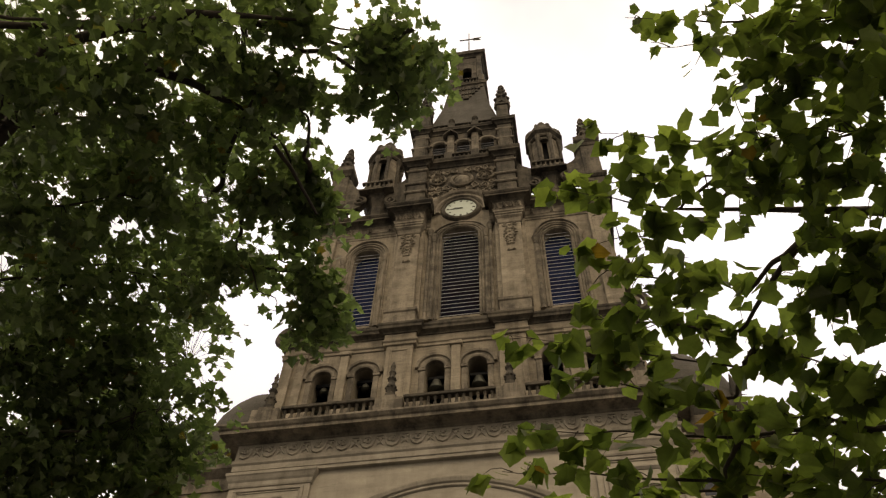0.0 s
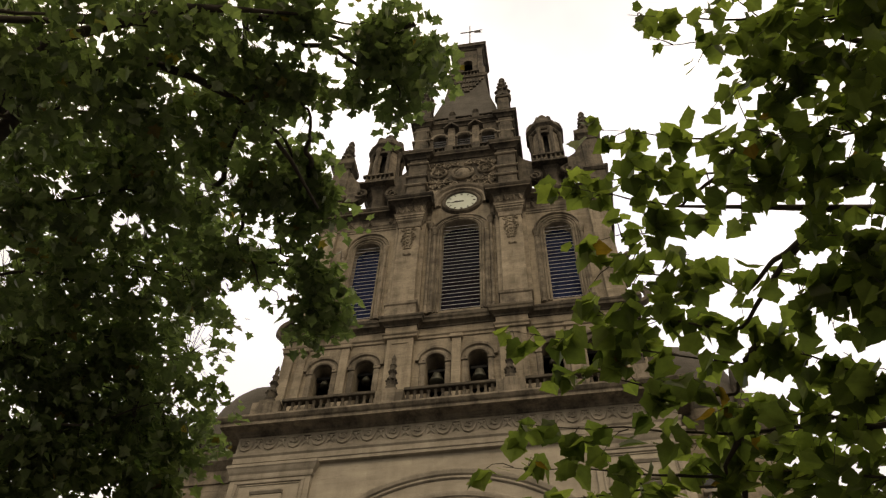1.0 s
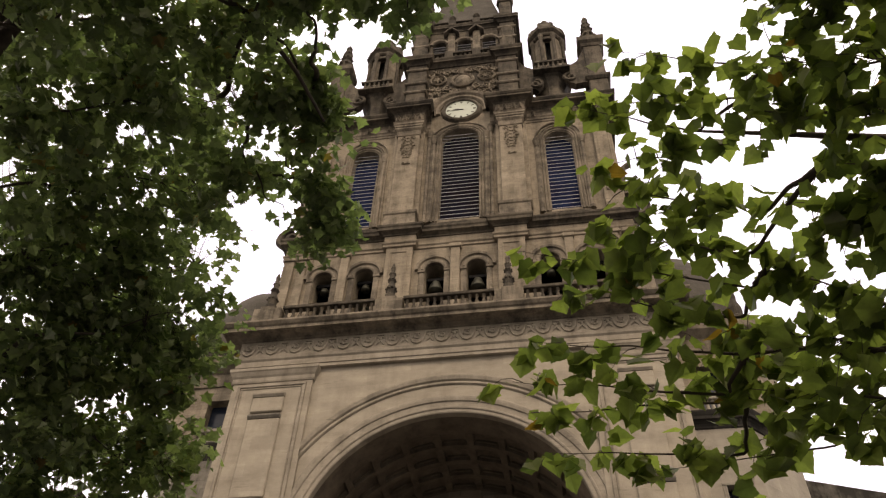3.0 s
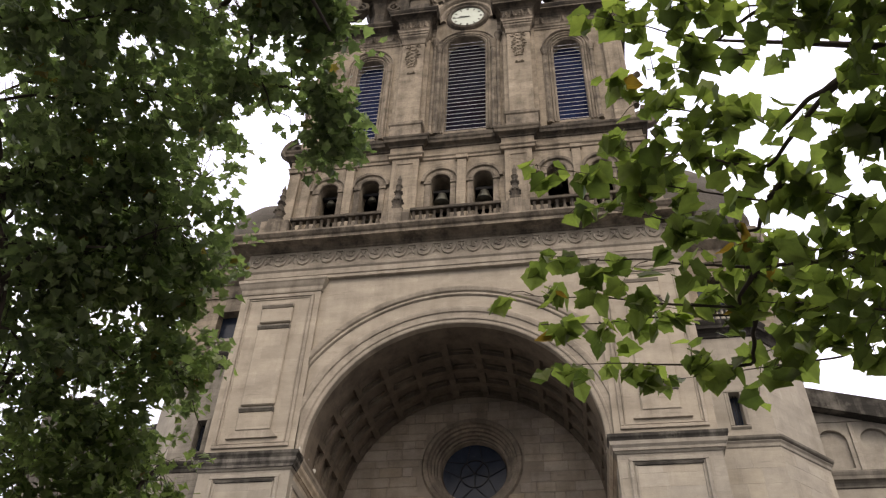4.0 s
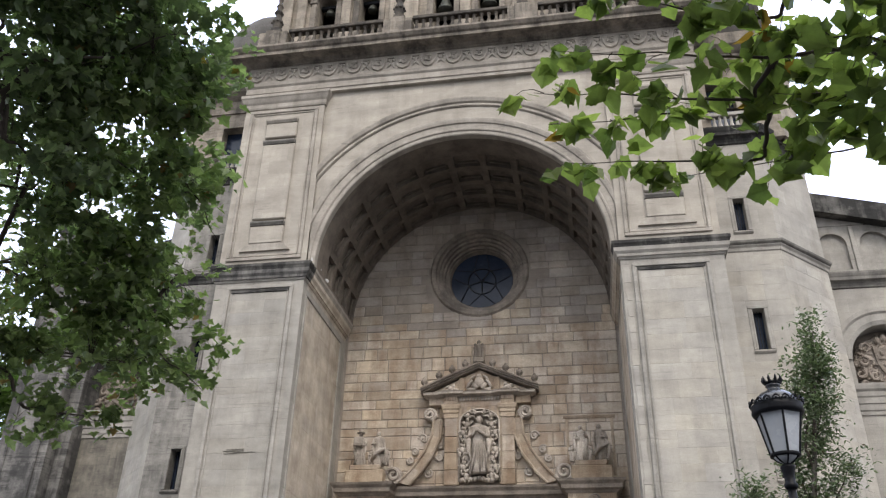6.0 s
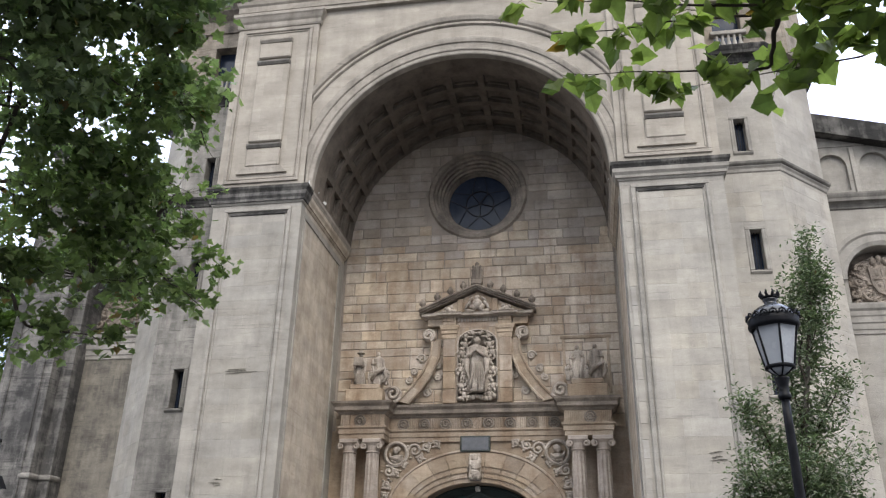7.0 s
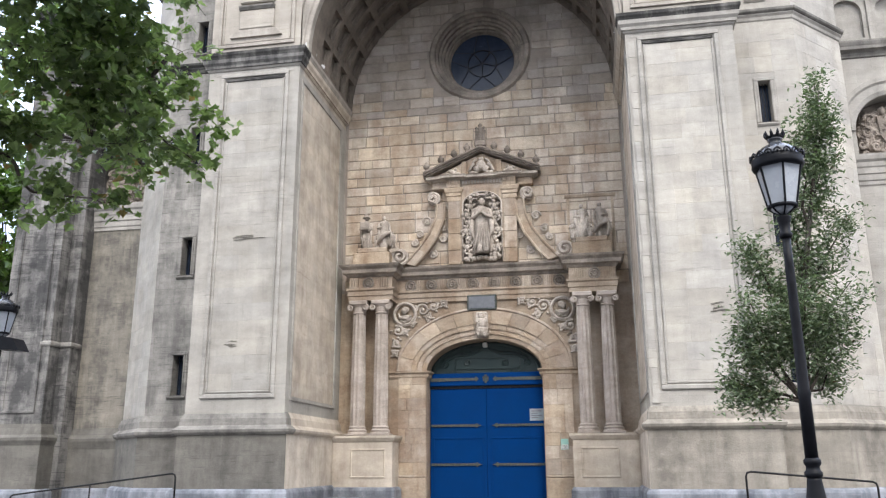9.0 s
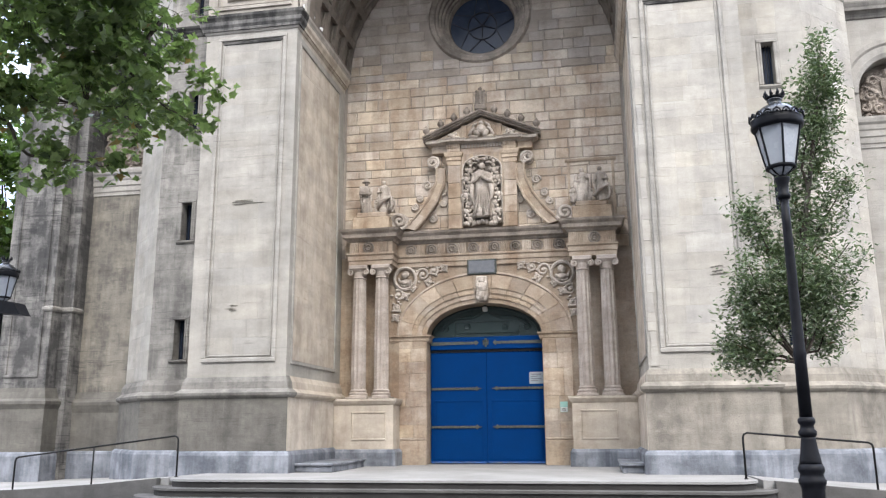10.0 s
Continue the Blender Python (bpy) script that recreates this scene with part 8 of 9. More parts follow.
# ---- trees ----
HALF = [(0, 0), (0.10, -0.07), (0.24, -0.06), (0.39, -0.12), (0.38, 0.03), (0.33, 0.13), (0.46, 0.22), (0.68, 0.40), (0.54, 0.45), (0.42, 0.53), (0.32, 0.53), (0.33, 0.67), (0.21, 0.78), (0.12, 0.88), (0, 1.06)]
TOOTHED = [(0, 0), (0.10, -0.07), (0.22, -0.07), (0.33, -0.12), (0.43, -0.12), (0.46, -0.02), (0.50, 0.06), (0.49, 0.12), (0.51, 0.18), (0.58, 0.24), (0.63, 0.32), (0.70, 0.42), (0.61, 0.46), (0.57, 0.53), (0.50, 0.55), (0.46, 0.62), (0.42, 0.70), (0.34, 0.75), (0.28, 0.82), (0.18, 0.88), (0.10, 0.98), (0, 1.08)]


def leaf_shape(outline, fold=0.16, droop=0.18):
    """Both halves of a leaf, folded at the midrib, as vertices and faces."""
    right = [(x, y, fold * abs(x) * 1.6 - droop * y * y) for x, y in outline]
    left = [(-x, y, z) for x, y, z in right[1:-1]]
    n = len(right)
    vs = right + left
    return np.array(vs), [list(range(n)), [0] + [n + i for i in range(len(left))] + [n - 1]][0:1] + [[n - 1] + [n + i for i in range(len(left) - 1, -1, -1)] + [0]]


def scatter_leaves(places, shape):
    """Joined leaves: places are (position, yaw, tilt, roll, size)."""
    vs, fs = shape
    k = len(vs)
    allv, allf = [], []
    for i, (p, yaw, tilt, roll, size) in enumerate(places):
        r = np.array(Euler((tilt, roll, yaw)).to_matrix())
        allv.append(vs * size @ r.T + np.array(p))
        allf += [[j + i * k for j in f] for f in fs]
    return np.concatenate(allv), allf


def crown_part(name, places, shape, mat, parent):
    v, f = scatter_leaves(places, shape)
    me = bpy.data.meshes.new(name)
    me.from_pydata(v.tolist(), [], f)
    me.materials.append(mat)
    ob = under(new(name, me), parent)
    return tagged(ob, kind="stuff")


def wavy(a, b, n, amp, r):
    a, b = Vector(a), Vector(b)
    return [a.lerp(b, i / n) + Vector((r.uniform(-amp, amp), r.uniform(-amp, amp), r.uniform(-amp, amp))) * (0 if i in (0, n) else 1) for i in range(n + 1)]


def plane_tree(name, at, head, limbs, size, seed, label, leaf_mat, singles=0, twig=0.012, sag=0.9, more=1.0, clump=0):
    """Trunk, limbs from its head, twigs along them, and lobed leaves about each limb (start, end, spread, leaves)."""
    r = random.Random(seed)
    tree = thing(name, at, label, "tree", "plane trees")
    bm = bmesh.new()
    tube(bm, wavy(at, head, 6, 0.05, r), [0.3, 0.26, 0.23, 0.21, 0.19, 0.16, 0.09], 12)
    part("trunk", bm, BARK, tree, "mottled grey-brown trunk", True)
    for a, b, spread, n in limbs[:9:4] if singles else ():
        bm = bmesh.new()
        h, a = Vector(head), Vector(a)
        way = eased([h - Vector((0, 0, 0.3)), h.lerp(a, 0.35) + Vector((0, 0, 0.15)), h.lerp(a, 0.7) + Vector((0, 0, 0.1)), a], 4)
        tube(bm, way, [0.11 * (1 - i / len(way)) ** 2 + 0.007 for i in range(len(way))], 9)
        part("bough", bm, TWIG, tree, smooth=True)
    places = []
    ends = []
    twigs = bmesh.new()
    for a, b, spread, n in limbs:
        a, b = Vector(a), Vector(b)
        bm = bmesh.new()
        source = min([Vector(head)] + ends, key=lambda q: (q - a).length + (0.6 if q == Vector(head) else 2.5 * max(0.0, 0.5 - (a - q).normalized().dot((b - a).normalized()))))
        first = wavy(source, a, 5, (0.03 if singles else 0.07) * min(1.0, (a - source).length), r)
        for i, p in enumerate(first):
            p.z += 0.05 * (a - source).length * math.sin(math.pi * i / 5)
        ends += [a, b]
        second = wavy(a, b, 6, spread * (0.12 if singles else 0.22), r)
        k = twig / 0.012
        whole = eased(first + second[1:], 3)
        k *= (0.55 if singles else 1.0) if n > 30 else 0.35
        tube(bm, whole, [k * (0.055 * (1 - i / len(whole)) ** 1.2 + 0.005) for i in range(len(whole))], 7)
        part("limb", bm, TWIG, tree, smooth=True)
        if singles:
            way = (b - a).normalized()
            small = max(0.66, min(1.0, 0.66 + 0.34 * (0.5 * (a.y + b.y) + 21.2) / 1.7))  # the higher shoots carry smaller leaves
            shoots = max(2, round(n / 3.9 / small ** 1.7))
            for k in range(shoots):
                c = a.lerp(b, 1 - (k + r.random() * 0.8) / shoots)
                d = (Vector((r.gauss(0, 1), r.gauss(0, 1), r.gauss(0, 1))).normalized() + 0.7 * way).normalized()
                reach = spread * r.uniform(0.8, 2.3)
                shoot = [c + d * reach * u + Vector((0, 0, 0.06 * math.sin(3 * u) - 0.10 * u * u)) * reach * 3 for u in (0, 0.3, 0.6, 1.0)]
                tube(twigs, shoot, [twig * 0.55, twig * 0.42, twig * 0.32, twig * 0.2], 5)
                for u in (0.2, 0.45, 0.7, 0.9, 1.0):
                    p = shoot[0].lerp(shoot[-1], u) + Vector((r.gauss(0, 0.03), r.gauss(0, 0.03), r.gauss(-0.01, 0.025)))
                    places.append((tuple(p), r.uniform(0, 2 * math.pi), r.gauss(-0.45, 0.45) * sag, r.gauss(0, 0.45), size * small * r.uniform(0.6, 1.45)))
            continue
        tufts = []
        for _ in range(int(n * more)):
            u = r.random()
            c = a.lerp(b, u)
            if clump:
                if not tufts or r.random() < 1 / clump:
                    tufts.append(c + Vector((r.gauss(0, 1), r.gauss(0, 1), r.gauss(0, 1))).normalized() * (spread * r.random() ** 0.45))
                c = a.lerp(b, max(0, min(1, (tufts[-1] - a).dot(b - a) / (b - a).length_squared)))
                p = tufts[-1] + Vector((r.gauss(0, 0.13), r.gauss(0, 0.13), r.gauss(0, 0.10)))
            else:
                p = c + Vector((r.gauss(0, 1), r.gauss(0, 1), r.gauss(0, 1))).normalized() * (spread * r.random() ** 0.45)
            places.append((tuple(p), r.uniform(0, 2 * math.pi), r.gauss(-0.35, 0.5) * sag, r.gauss(0, 0.45), size * r.uniform(0.5, 1.3)))
            if r.random() < 0.12:
                mid = c.lerp(p, 0.5) + Vector((0, 0, 0.03))
                tube(twigs, [c, mid, p], [twig * 0.5, twig * 0.36, twig * 0.2], 4)
    part("fine_branching", twigs, TWIG, tree)["kind"] = "stuff"
    shape = leaf_shape(HALF)
    if singles:
        r.shuffle(places)
        meshes = []
        for k in range(5):
            vs, fs = leaf_shape(TOOTHED, 0.03 + 0.055 * k, 0.08 + 0.08 * ((k * 2) % 5))
            me = bpy.data.meshes.new("leaf")
            b = bmesh.new()
            bv = [b.verts.new(v) for v in vs]
            for f in fs:
                b.faces.new([bv[j] for j in f])
            tube(b, [(0, 0, 0), (0.02, -0.18, 0.01), (0.0, -0.34, 0.05)], [0.012, 0.01, 0.012], 4)
            b.to_mesh(me)
            b.free()
            me.materials.append(leaf_mat)
            meshes.append(me)
        for i, (p, yaw, tilt, roll, s) in enumerate(places[:singles]):
            shared("leaf", meshes[i % 5], tree, Matrix.LocRotScale(p, Euler((tilt, roll, yaw)), (s, s, s)))
        places = places[singles:]
    crown_part("crown", places, leaf_shape(TOOTHED) if singles else shape, LEAF_NEAR_REST if singles else leaf_mat, tree)
    return tree


LEFT_LIMBS = [
    ((-1.44, -21.70, 8.21), (0.38, -20.75, 9.98), 0.75, 640),
    ((-1.82, -20.84, 8.31), (-0.00, -19.81, 10.07), 0.75, 700),
    ((-2.25, -19.98, 8.27), (-0.21, -18.63, 10.01), 0.75, 900),
    ((-2.65, -19.06, 8.13), (-0.69, -17.67, 9.85), 0.75, 900),
    ((-3.01, -18.11, 7.89), (-1.51, -16.66, 9.33), 0.80, 977),
    ((-3.33, -17.15, 7.55), (-1.77, -15.49, 8.82), 0.80, 977),
    ((0.50, -20.77, 10.03), (2.18, -20.37, 10.26), 0.38, 230),
    ((1.54, -20.02, 10.04), (2.28, -19.77, 10.05), 0.45, 210),
    ((0.00, -18.69, 10.13), (0.81, -18.05, 10.02), 0.42, 250),
    ((0.27, -17.70, 9.62), (0.62, -17.14, 9.33), 0.33, 230),
    ((-4.04, -16.32, 6.78), (-2.42, -14.43, 7.93), 0.80, 977),
]
LEFT_LOW_LIMBS = [
    ((-4.36, -15.38, 6.06), (-2.64, -13.76, 6.65), 0.75, 862),
    ((-4.56, -15.04, 5.24), (-3.08, -13.93, 5.28), 0.60, 518),
    ((-2.93, -14.04, 5.73), (-2.18, -13.31, 5.04), 0.22, 103),
    ((-4.09, -14.35, 4.53), (-3.24, -13.74, 4.53), 0.28, 150),
]
LEFT_BACK_LIMBS = [
    ((-3.15, -17.06, 6.72), (-2.55, -16.18, 7.19), 0.60, 230),
    ((-3.11, -17.36, 7.12), (-2.52, -16.52, 7.63), 0.60, 230),
    ((-2.72, -17.42, 7.49), (-1.35, -16.46, 8.43), 0.60, 210),
    ((-2.75, -18.14, 8.14), (-1.5, -17.2, 9.04), 0.60, 182),
    ((-3.15, -17.69, 7.41), (-2.2, -16.63, 8.01), 0.60, 182),
    ((-2.35, -21.36, 9.61), (-0.08, -20.3, 11.47), 0.83, 317),
    ((-2.8, -20.33, 9.73), (-0.53, -19.2, 11.58), 0.83, 347),
    ((-3.32, -19.3, 9.68), (-0.77, -17.82, 11.51), 0.83, 446),
    ((-3.8, -18.19, 9.52), (-1.33, -16.7, 11.32), 0.83, 446),
    ((-4.23, -17.05, 9.23), (-2.29, -15.51, 10.71), 0.88, 484),
    ((-4.62, -15.9, 8.82), (-2.6, -14.15, 10.12), 0.88, 484),
    ((-5.47, -14.9, 7.9), (-3.36, -12.91, 9.07), 0.88, 484),
]
LEFT_REAR_LIMBS = [
    ((-5.85, -13.78, 7.03), (-3.62, -12.12, 7.58), 0.83, 427),
    ((-6.09, -13.37, 6.05), (-4.13, -12.32, 5.97), 0.66, 256),
]
LEFT_SIDE_LIMBS = [
    ((0.01, -19.9, 10.34), (0.51, -18.67, 10.04), 0.50, 165),
    ((0.35, -19.25, 10.18), (0.65, -18.15, 9.91), 0.34, 120),
    ((-0.02, -18.64, 10.08), (0.24, -17.23, 9.39), 0.42, 160),
    ((0.31, -17.69, 9.49), (0.37, -16.98, 9.11), 0.24, 90),
    ((-0.46, -18.15, 9.74), (-0.09, -17.33, 9.33), 0.40, 100),
    ((1.29, -20.18, 10.58), (2.14, -19.78, 10.57), 0.30, 120),
    ((2.0, -20.17, 10.7), (2.12, -19.41, 10.42), 0.22, 90),
    ((-2.85, -17.6, 8.39), (-1.66, -16.62, 8.44), 0.70, 330),
    ((-2.72, -16.61, 7.58), (-1.5, -15.93, 7.84), 0.55, 300),
    ((-1.38, -20.11, 9.55), (-0.49, -18.94, 9.69), 0.70, 150),
]
LEFT_ARM_LIMBS = [
    ((0.23, -19.90, 9.51), (1.05, -20.51, 9.99), 0.34, 115),
    ((0.86, -19.51, 9.54), (0.83, -20.21, 9.83), 0.26, 82),
    ((1.83, -20.20, 10.15), (1.87, -19.45, 9.85), 0.25, 82),
    ((-0.01, -20.86, 9.65), (0.48, -20.29, 9.75), 0.36, 82),
]
plane_tree("plane_tree", (-5.4, -18.6, -0.62), (-4.9, -18.4, 5.2), LEFT_LIMBS + LEFT_BACK_LIMBS + LEFT_SIDE_LIMBS[:8] + LEFT_SIDE_LIMBS[9:] + LEFT_ARM_LIMBS, 0.122, 31, "tall plane tree with a dense dark green crown", LEAF_PLANE, 0, 0.0075, 0.9, 1.55, 18)
bough = bpy.data.objects["plane_tree"]
bm = bmesh.new()
tube(bm, [(-4.9, -18.4, 5.1), (-3.2, -19.6, 7.4), (-1.45, -20.78, 8.79), (-0.69, -20.77, 9.33), (-0.2, -20.4, 9.5), (0.26, -19.9, 9.64), (0.55, -19.2, 9.6), (0.74, -18.58, 9.48)], [0.12, 0.1, 0.075, 0.06, 0.045, 0.035, 0.026, 0.015], 9)
part("bough", bm, TWIG, bough, smooth=True)
bm = bmesh.new()
tube(bm, [(-3.2, -19.6, 7.4), (-1.2, -21.2, 8.9), (0.03, -21.15, 9.42), (0.5, -21.0, 9.6), (1.1, -20.75, 9.9)], [0.08, 0.065, 0.05, 0.03, 0.012], 8)
part("bough", bm, TWIG, bough, smooth=True)
LEFT_LIGHT_LIMBS = [
    ((-3.61, -16.7, 7.73), (-2.37, -14.73, 7.41), 0.60, 330),
    ((-4.03, -15.65, 6.93), (-2.42, -13.79, 6.67), 0.60, 330),
    ((-4.26, -14.64, 6.15), (-2.51, -13.07, 6.14), 0.45, 300),
    ((-4.44, -14.01, 5.39), (-2.91, -13.08, 5.63), 0.40, 240),
    ((-2.34, -15.09, 7.92), (-2.07, -13.87, 7.16), 0.22, 90),
]
plane_tree("plane_tree", (-6.6, -13.2, -0.62), (-6.0, -13.4, 3.6), LEFT_LOW_LIMBS + LEFT_REAR_LIMBS + LEFT_SIDE_LIMBS[8:9] + LEFT_LIGHT_LIMBS, 0.125, 35, "plane tree with fresh green lobed leaves beside the church", LEAF_LIGHT, 0, 0.0075, 0.9, 1.5, 18)
RIGHT_HIGH_LIMBS = [
    ((4.50, -21.81, 5.34), (3.86, -21.84, 5.60), 0.06, 10),
    ((4.49, -21.72, 5.31), (4.03, -21.68, 5.51), 0.06, 7),
    ((4.94, -22.04, 4.68), (4.47, -21.83, 5.25), 0.15, 44),
    ((5.02, -21.78, 4.64), (4.41, -21.55, 5.26), 0.15, 74),
    ((5.05, -21.52, 4.62), (4.43, -21.23, 5.20), 0.15, 76),
    ((5.07, -21.26, 4.57), (4.33, -20.95, 5.19), 0.14, 66),
    ((4.38, -21.16, 5.30), (3.71, -21.15, 5.65), 0.07, 15),
    ((4.33, -20.97, 5.32), (3.54, -20.79, 5.69), 0.10, 26),
    ((4.09, -20.75, 5.36), (3.36, -20.80, 5.71), 0.08, 13),
    ((4.27, -20.70, 5.28), (3.54, -20.41, 5.56), 0.10, 22),
    ((5.05, -21.00, 4.54), (4.67, -20.76, 4.94), 0.12, 34),
    ((4.95, -22.19, 4.73), (4.52, -22.12, 5.22), 0.17, 28),
]
RIGHT_MIDDLE_LIMBS = [
    ((4.42, -20.40, 5.01), (3.66, -20.29, 5.47), 0.13, 46),
    ((4.36, -20.14, 4.95), (3.56, -19.99, 5.37), 0.14, 46),
    ((5.10, -20.73, 4.43), (4.65, -20.44, 4.96), 0.14, 84),
    ((5.10, -20.22, 4.25), (4.46, -20.02, 4.95), 0.13, 66),
    ((4.35, -19.92, 4.88), (2.93, -19.84, 5.50), 0.08, 28),
    ((4.29, -19.79, 4.77), (3.38, -19.58, 5.28), 0.13, 42),
    ((5.15, -19.95, 4.24), (4.23, -19.59, 4.87), 0.15, 62),
    ((4.33, -19.49, 4.73), (3.02, -19.23, 5.20), 0.11, 32),
    ((4.21, -19.24, 4.63), (2.85, -18.98, 5.06), 0.12, 34),
    ((5.14, -19.72, 4.12), (4.27, -19.20, 4.72), 0.15, 52),
]
RIGHT_LOW_LIMBS = [
    ((4.36, -19.08, 4.68), (2.93, -18.58, 5.08), 0.13, 44),
    ((4.34, -18.72, 4.53), (3.08, -18.32, 4.89), 0.10, 34),
    ((5.17, -19.50, 4.28), (4.40, -18.68, 4.64), 0.14, 54),
    ((5.16, -19.84, 4.54), (4.40, -19.17, 4.94), 0.17, 52),
    ((4.84, -18.93, 4.41), (3.78, -18.34, 4.67), 0.07, 18),
]
plane_tree("plane_tree", (7.0, -21.6, -0.62), (6.6, -21.5, 3.2), RIGHT_HIGH_LIMBS + RIGHT_MIDDLE_LIMBS + RIGHT_LOW_LIMBS, 0.110, 77, "plane tree with large bright green lobed leaves", LEAF_NEAR, 300, 0.0075, 0.8)


def young_tree(at, seed):
    """A slim young evergreen: forked stem, upright limbs, many small narrow leaves in tufts."""
    r = random.Random(seed)
    tree = thing("young_oak", at, "slim young evergreen tree with small grey-green leaves", "tree")
    x, y, z = at
    bm = bmesh.new()
    stem = [(x, y, z), (x + 0.01, y, z + 1.2), (x, y, z + 2.45), (x + 0.1, y, z + 3.4), (x + 0.28, y - 0.05, z + 4.4), (x + 0.45, y - 0.1, z + 5.3), (x + 0.58, y - 0.14, z + 6.2)]
    tube(bm, stem, [0.07, 0.062, 0.055, 0.04, 0.03, 0.018, 0.006], 10)
    part("trunk", bm, BARK, tree, smooth=True)
    places = []
    tips = [(-1.0, 0.05, 2.3), (-0.8, 0.0, 2.9), (-0.95, 0.1, 2.5), (-0.7, -0.3, 3.5), (0.75, 0.1, 3.1), (0.85, -0.2, 3.7), (0.6, 0.35, 2.6), (-0.3, 0.4, 4.0), (0.1, -0.4, 3.6), (-0.55, 0.3, 4.3), (0.75, 0.0, 4.6), (0.15, 0.3, 4.9), (0.6, 0.2, 5.3), (0.25, -0.2, 5.6), (0.65, -0.1, 5.9), (0.55, -0.1, 6.3), (-0.2, -0.1, 3.2), (0.35, 0.1, 4.2), (-0.75, 0.15, 3.2), (0.4, -0.2, 3.3)]
    for i, (tx, ty, tz) in enumerate(tips):
        tip = Vector((x + (tx * 0.74 if tz < 4.4 else tx), y + ty * 0.8, z + tz + (0.12 if tz < 3.4 else 0)))
        f = max(2.35, tz - 1.15)
        k = min(5, max(j for j in range(len(stem)) if stem[j][2] - z <= f)) if f >= 2.45 else 1
        p0 = Vector(stem[k]).lerp(Vector(stem[k + 1]), max(0, min(1, (f - (stem[k][2] - z)) / (stem[k + 1][2] - stem[k][2]))))
        bm = bmesh.new()
        path = wavy(p0, tip, 4, 0.05, r)
        tube(bm, path, [0.024, 0.018, 0.013, 0.009, 0.004], 6)
        part("limb", bm, TWIG, tree)
        spread = 0.25 if tz < 4.2 else 0.2
        for _ in range(68 if tz < 4.2 else 84):
            u = r.uniform(0.55 if tz < 3.4 else 0.3, 1.05)
            c = p0.lerp(tip, u) + Vector((r.gauss(0, 1), r.gauss(0, 1), r.gauss(0, 0.8))).normalized() * spread * r.random() ** 0.5
            for _ in range(r.randint(11, 18)):
                d = Vector((r.gauss(0, 0.065), r.gauss(0, 0.065), r.gauss(0, 0.065)))
                places.append((tuple(c + d), r.uniform(0, 6.28), r.uniform(-0.9, 1.0), r.uniform(-0.8, 0.8), r.uniform(0.045, 0.080)))
    crown_part("crown", places, leaf_shape([(0, 0), (0.13, 0.2), (0.19, 0.5), (0.1, 0.8), (0, 1)], 0.2, 0.1), LEAF_OAK, tree)
    return tree


young_tree((5.43, -13.08, -0.62), 9)


def far_tree(at, h, wid, seed):
    r = random.Random(seed)
    tree = thing("far_tree", at, "distant light green broadleaf tree behind the church", "tree", "far trees")
    x, y, z = at
    bm = bmesh.new()
    tube(bm, wavy(at, (x + 0.3, y, z + h * 0.55), 5, 0.1, r), [0.35, 0.3, 0.26, 0.22, 0.18, 0.1], 8)
    part("trunk", bm, BARK, tree)
    places = []
    for k in range(34):
        a = r.uniform(0, 6.28)
        rad = wid * math.sqrt(r.random())
        c = Vector((x + rad * math.cos(a), y + rad * math.sin(a), z + h * r.uniform(0.3, 0.98)))
        bm = bmesh.new()
        tube(bm, wavy((x + 0.2, y, z + h * 0.4), c, 4, 0.2, r), [0.1, 0.07, 0.05, 0.03, 0.015], 5)
        part("limb", bm, TWIG, tree)
        for _ in range(190):
            d = Vector((r.gauss(0, 1), r.gauss(0, 1), r.gauss(0, 0.8))).normalized() * 1.7 * r.random() ** 0.5
            places.append((tuple(c + d), r.uniform(0, 6.28), r.gauss(-0.2, 0.6), r.gauss(0, 0.5), r.uniform(0.22, 0.4)))
    crown_part("crown", places, leaf_shape(HALF), LEAF_FAR, tree)


far_tree((-24.9, 11.2, -0.62), 16, 3.2, 41)
far_tree((-33, 21, -0.62), 15, 4.2, 42)
house = thing("far_house", (-46, 34, -0.62), "distant low house with a reddish wall", "house")
bm = bmesh.new()
box(bm, -52, -40, 32, 40, -0.62, 6.5)
part("wall", bm, ROSE_BRICK, house)
bm = bmesh.new()
prism(bm, [(-52.6, 6.5), (-39.4, 6.5), (-46, 9.2)], 31.5, 40.5)
part("roof", bm, SLATE, house)
for k in range(3):
    w = under(new("window"), house)
    bm = bmesh.new()
    box(bm, -50.6 + 3.8 * k, -49.4 + 3.8 * k, 31.95, 32.02, 2.4, 4.2)
    part("pane", bm, LEADED, w)
    bm = bmesh.new()
    box(bm, -50.8 + 3.8 * k, -49.2 + 3.8 * k, 31.85, 32.02, 2.2, 2.4)
    part("sill", bm, WHITE, w)

# ---- stones of the porch back wall ----
rng = random.Random(11)
blocks = course_blocks()
for k, (xc, zc, w, h) in enumerate(blocks):
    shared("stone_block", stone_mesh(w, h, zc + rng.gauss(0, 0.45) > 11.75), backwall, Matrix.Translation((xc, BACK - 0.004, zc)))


# ---- ashlar of the piers: dressed blocks with hairline joints ----
rng = random.Random(5)
ashlar_sizes = {}
ashlar_rest = []


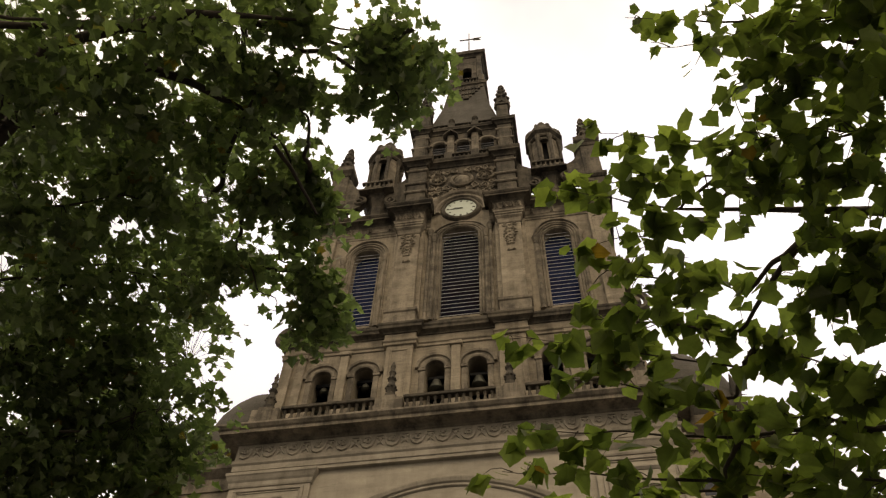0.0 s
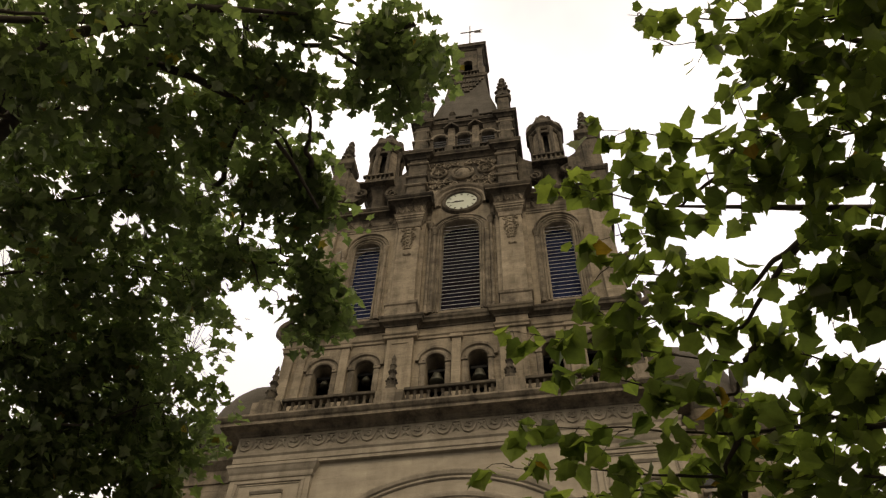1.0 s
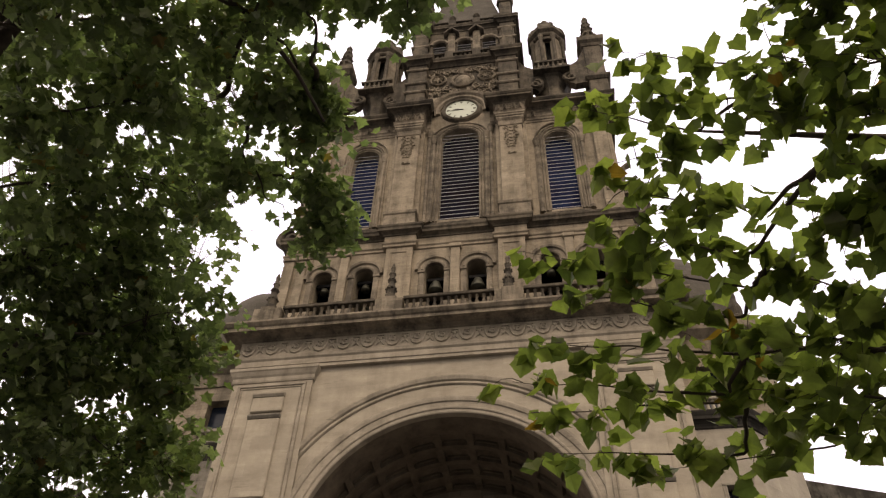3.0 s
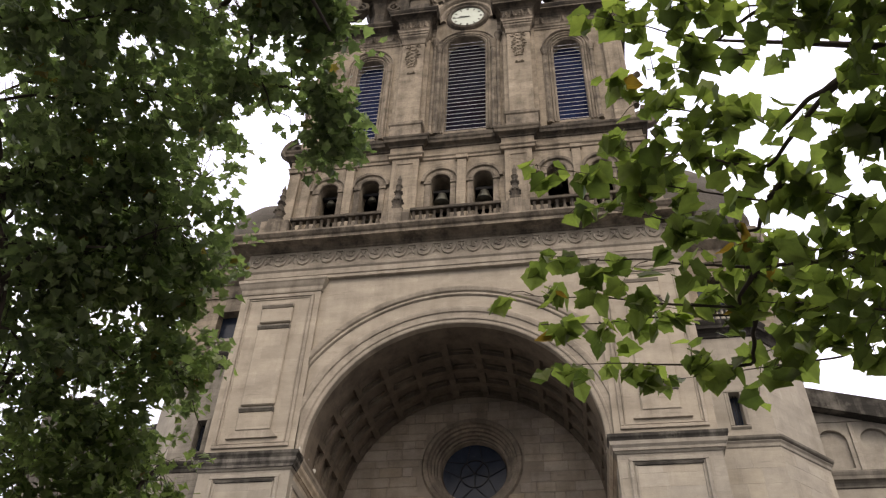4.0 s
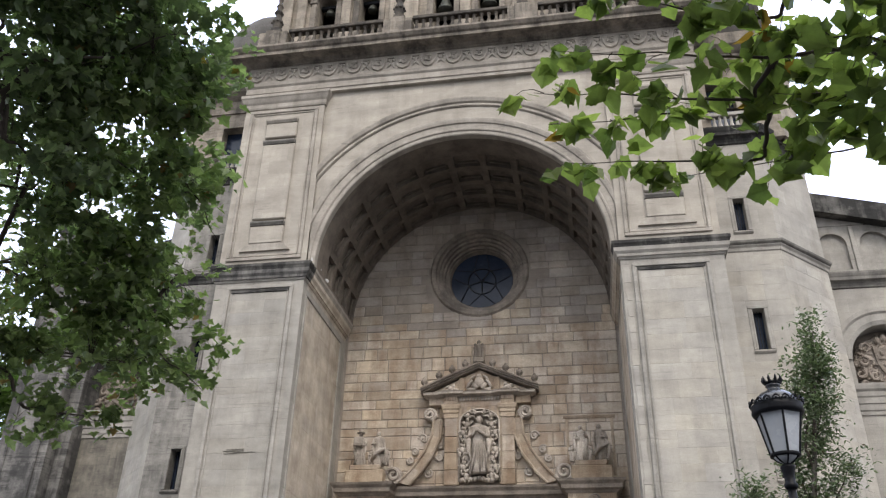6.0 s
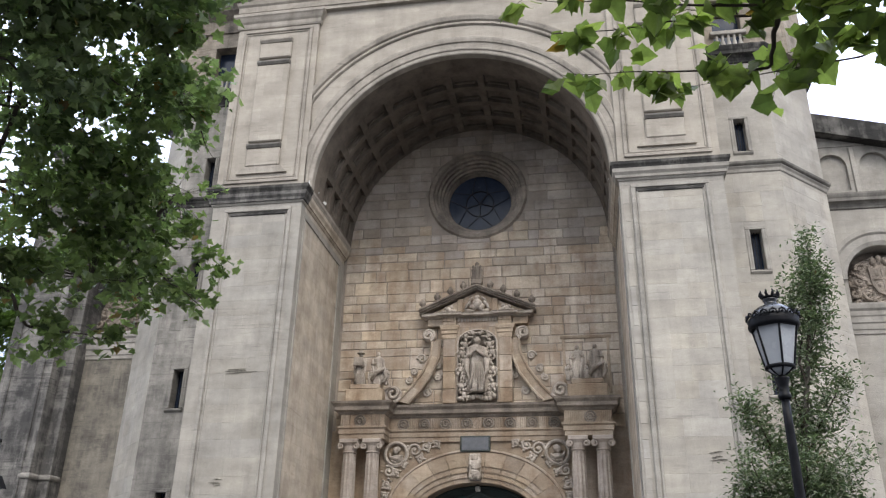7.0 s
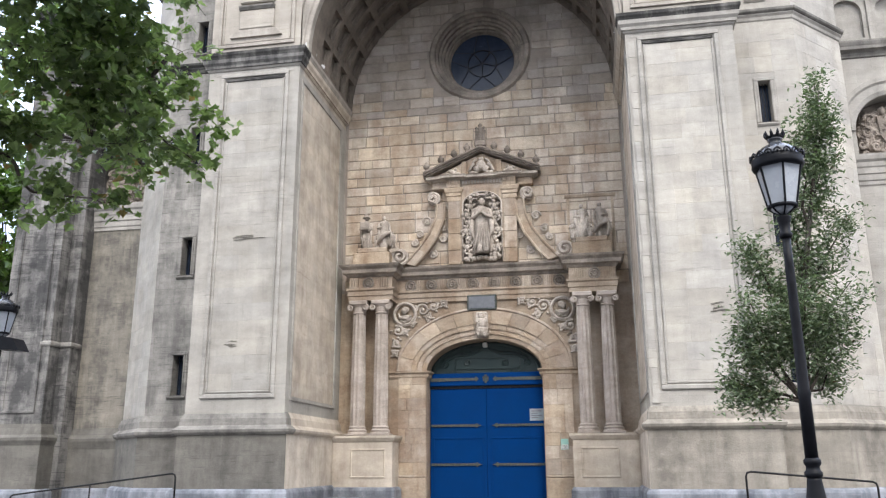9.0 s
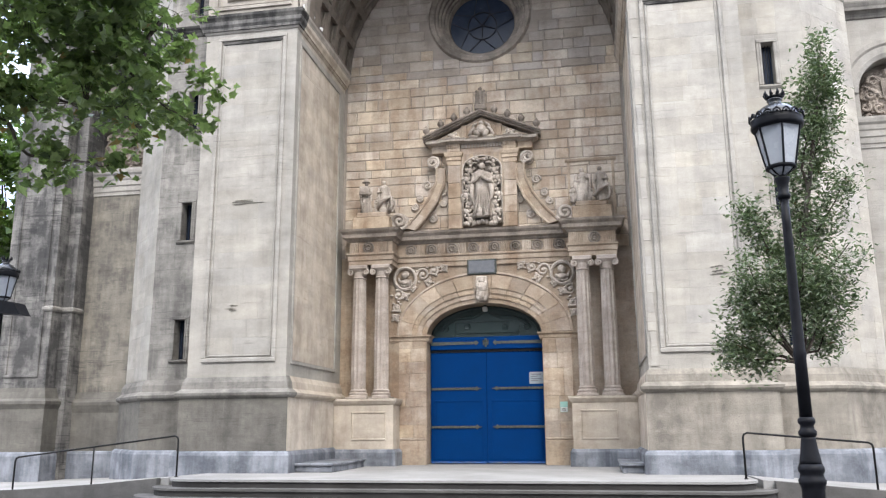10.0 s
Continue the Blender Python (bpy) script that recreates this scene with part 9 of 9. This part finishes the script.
def ashlar_mesh(w, h, mat):
    key = (round(w, 2), round(h, 2), mat.name)
    if key not in ashlar_sizes:
        b = bmesh.new()
        w, h = key[0] / 2 - 0.0006, key[1] / 2 - 0.0006
        c = 0.002
        low = [b.verts.new((x, 0.012, z)) for x, z in ((-w, -h), (w, -h), (w, h), (-w, h))]
        mid = [b.verts.new((x, 0.002, z)) for x, z in ((-w, -h), (w, -h), (w, h), (-w, h))]
        top = [b.verts.new((x, rng.uniform(-0.002, 0.001), z)) for x, z in ((-w + c, -h + c), (w - c, -h + c), (w - c, h - c), (-w + c, h - c))]
        for p, q in ((low, mid), (mid, top)):
            for k in range(4):
                b.faces.new((p[k], p[(k + 1) % 4], q[(k + 1) % 4], q[k]))
        b.faces.new(top)
        ashlar_sizes[key] = finish("ashlar_block", b, mat)
    return ashlar_sizes[key]


def ashlar(a, b, z0, z1, gaps=(), whole=True, mat=STONE_BLOCK):
    """Courses of blocks on the face from plan point a to plan point b, clear of the gaps (u0, u1, z0, z1)."""
    a, b = Vector(a), Vector(b)
    length = (b - a).length
    d = (b - a) / length
    turn = Matrix.Rotation(math.atan2(d.y, d.x), 4, "Z")
    z = z0
    while z < z1 - 0.05:
        h = min(rng.choice((0.36, 0.40, 0.44, 0.41)), z1 - z)
        if z1 - (z + h) < 0.2:
            h = z1 - z
        spans = [(0.0, length)]
        for g0, g1, h0, h1 in gaps:
            if z < h1 and z + h > h0:
                spans = [q for p0, p1 in spans for q in ((p0, min(p1, g0)), (max(p0, g1), p1)) if q[1] - q[0] > 0.06]
        for u, end in spans:
            while u < end - 0.02:
                w = min(rng.choice((0.42, 0.52, 0.6, 0.7, 0.82, 0.95)), end - u)
                if end - (u + w) < 0.22:
                    w = end - u
                p = a + d * (u + w / 2)
                m = Matrix.Translation((p.x, p.y, z + h / 2)) @ turn @ Matrix.Translation((0, -0.006, 0))
                if whole:
                    shared("ashlar_block", ashlar_mesh(w, h, mat), tower, m)
                else:
                    ashlar_rest.append((mat, ashlar_mesh(w, h, mat), m))
                u += w
        z += h


ashlar((4.69, FRONT), (6.23, FRONT), 2.79, 11.01)
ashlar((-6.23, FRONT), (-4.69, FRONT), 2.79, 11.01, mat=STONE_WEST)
slit_gaps = [(7.56 - 0.27 - PIER_OUT, 7.56 + 0.27 - PIER_OUT, z0 - 0.11, z1 + 0.1) for z0, z1 in ((2.78, 3.82), (5.95, 7.0), (9.1, 10.2))]
ashlar((PIER_OUT, -3.7), (8.4, -3.7), 2.28, 11.74, slit_gaps)
ashlar((8.4, -3.7), (9.9, -2.2), 2.28, 11.74, whole=False)
ashlar((-9.9, -2.2), (-8.4, -3.7), 2.28, 11.74, whole=False, mat=STONE_WEST)
ashlar((-PIER_IN, -4.3), (-PIER_IN, -1.05), 2.65, 10.92, whole=False, mat=STONE_INNER)
ashlar((PIER_IN, -1.05), (PIER_IN, -4.3), 2.65, 10.92, whole=False, mat=STONE_INNER)
# worn beds, flaked faces and chisel scars on the weathered faces
def scars(y, x0, x1, z0, z1, n, seed, mat=STONE_LEDGE, thick=0.03):
    r = random.Random(seed)
    for k in range(n):
        w = (x1 - x0) * r.uniform(0.25, 0.7)
        a = r.uniform(x0, x1 - w)
        c = z0 + (z1 - z0) * (k + r.uniform(0.2, 0.8)) / n
        m = 9
        top = [(a + w * i / m, c + 0.4 * thick * math.sin(2.2 * i / m + seed) + r.uniform(0.15, 0.6) * thick * math.sin(math.pi * (i + 0.3) / (m + 0.6))) for i in range(m + 1)]
        low = [(u, v - r.uniform(0.1, 0.9) * thick * math.sin(math.pi * (i + 0.3) / (m + 0.6)) - 0.004) for i, (u, v) in enumerate(top)]
        bm = bmesh.new()
        prism(bm, low + top[::-1], y - 0.004, y + 0.02)
        part("worn_bed", bm, mat, tower)


scars(FRONT - 0.022, -5.95, -5.39, 3.84, 4.02, 3, 3, STONE_FLANK, 0.02)
scars(FRONT - 0.022, -5.83, -4.92, 6.56, 6.70, 4, 4, STONE_FLANK, 0.013)
scars(FRONT - 0.022, 5.41, 6.15, 4.24, 4.58, 3, 5, STONE_FLANK, 0.04)
for mat in (STONE_BLOCK, STONE_WEST, STONE_INNER):
    verts, faces = [], []
    for its_mat, me, m in ashlar_rest:
        if its_mat == mat:
            k = len(verts)
            verts += [tuple(m @ v.co) for v in me.vertices]
            faces += [[k + i for i in f.vertices] for f in me.polygons]
    me = bpy.data.meshes.new("ashlar_facing")
    me.from_pydata(verts, [], faces)
    me.materials.append(mat)
    tagged(under(new("ashlar_facing", me), tower), kind="stuff")
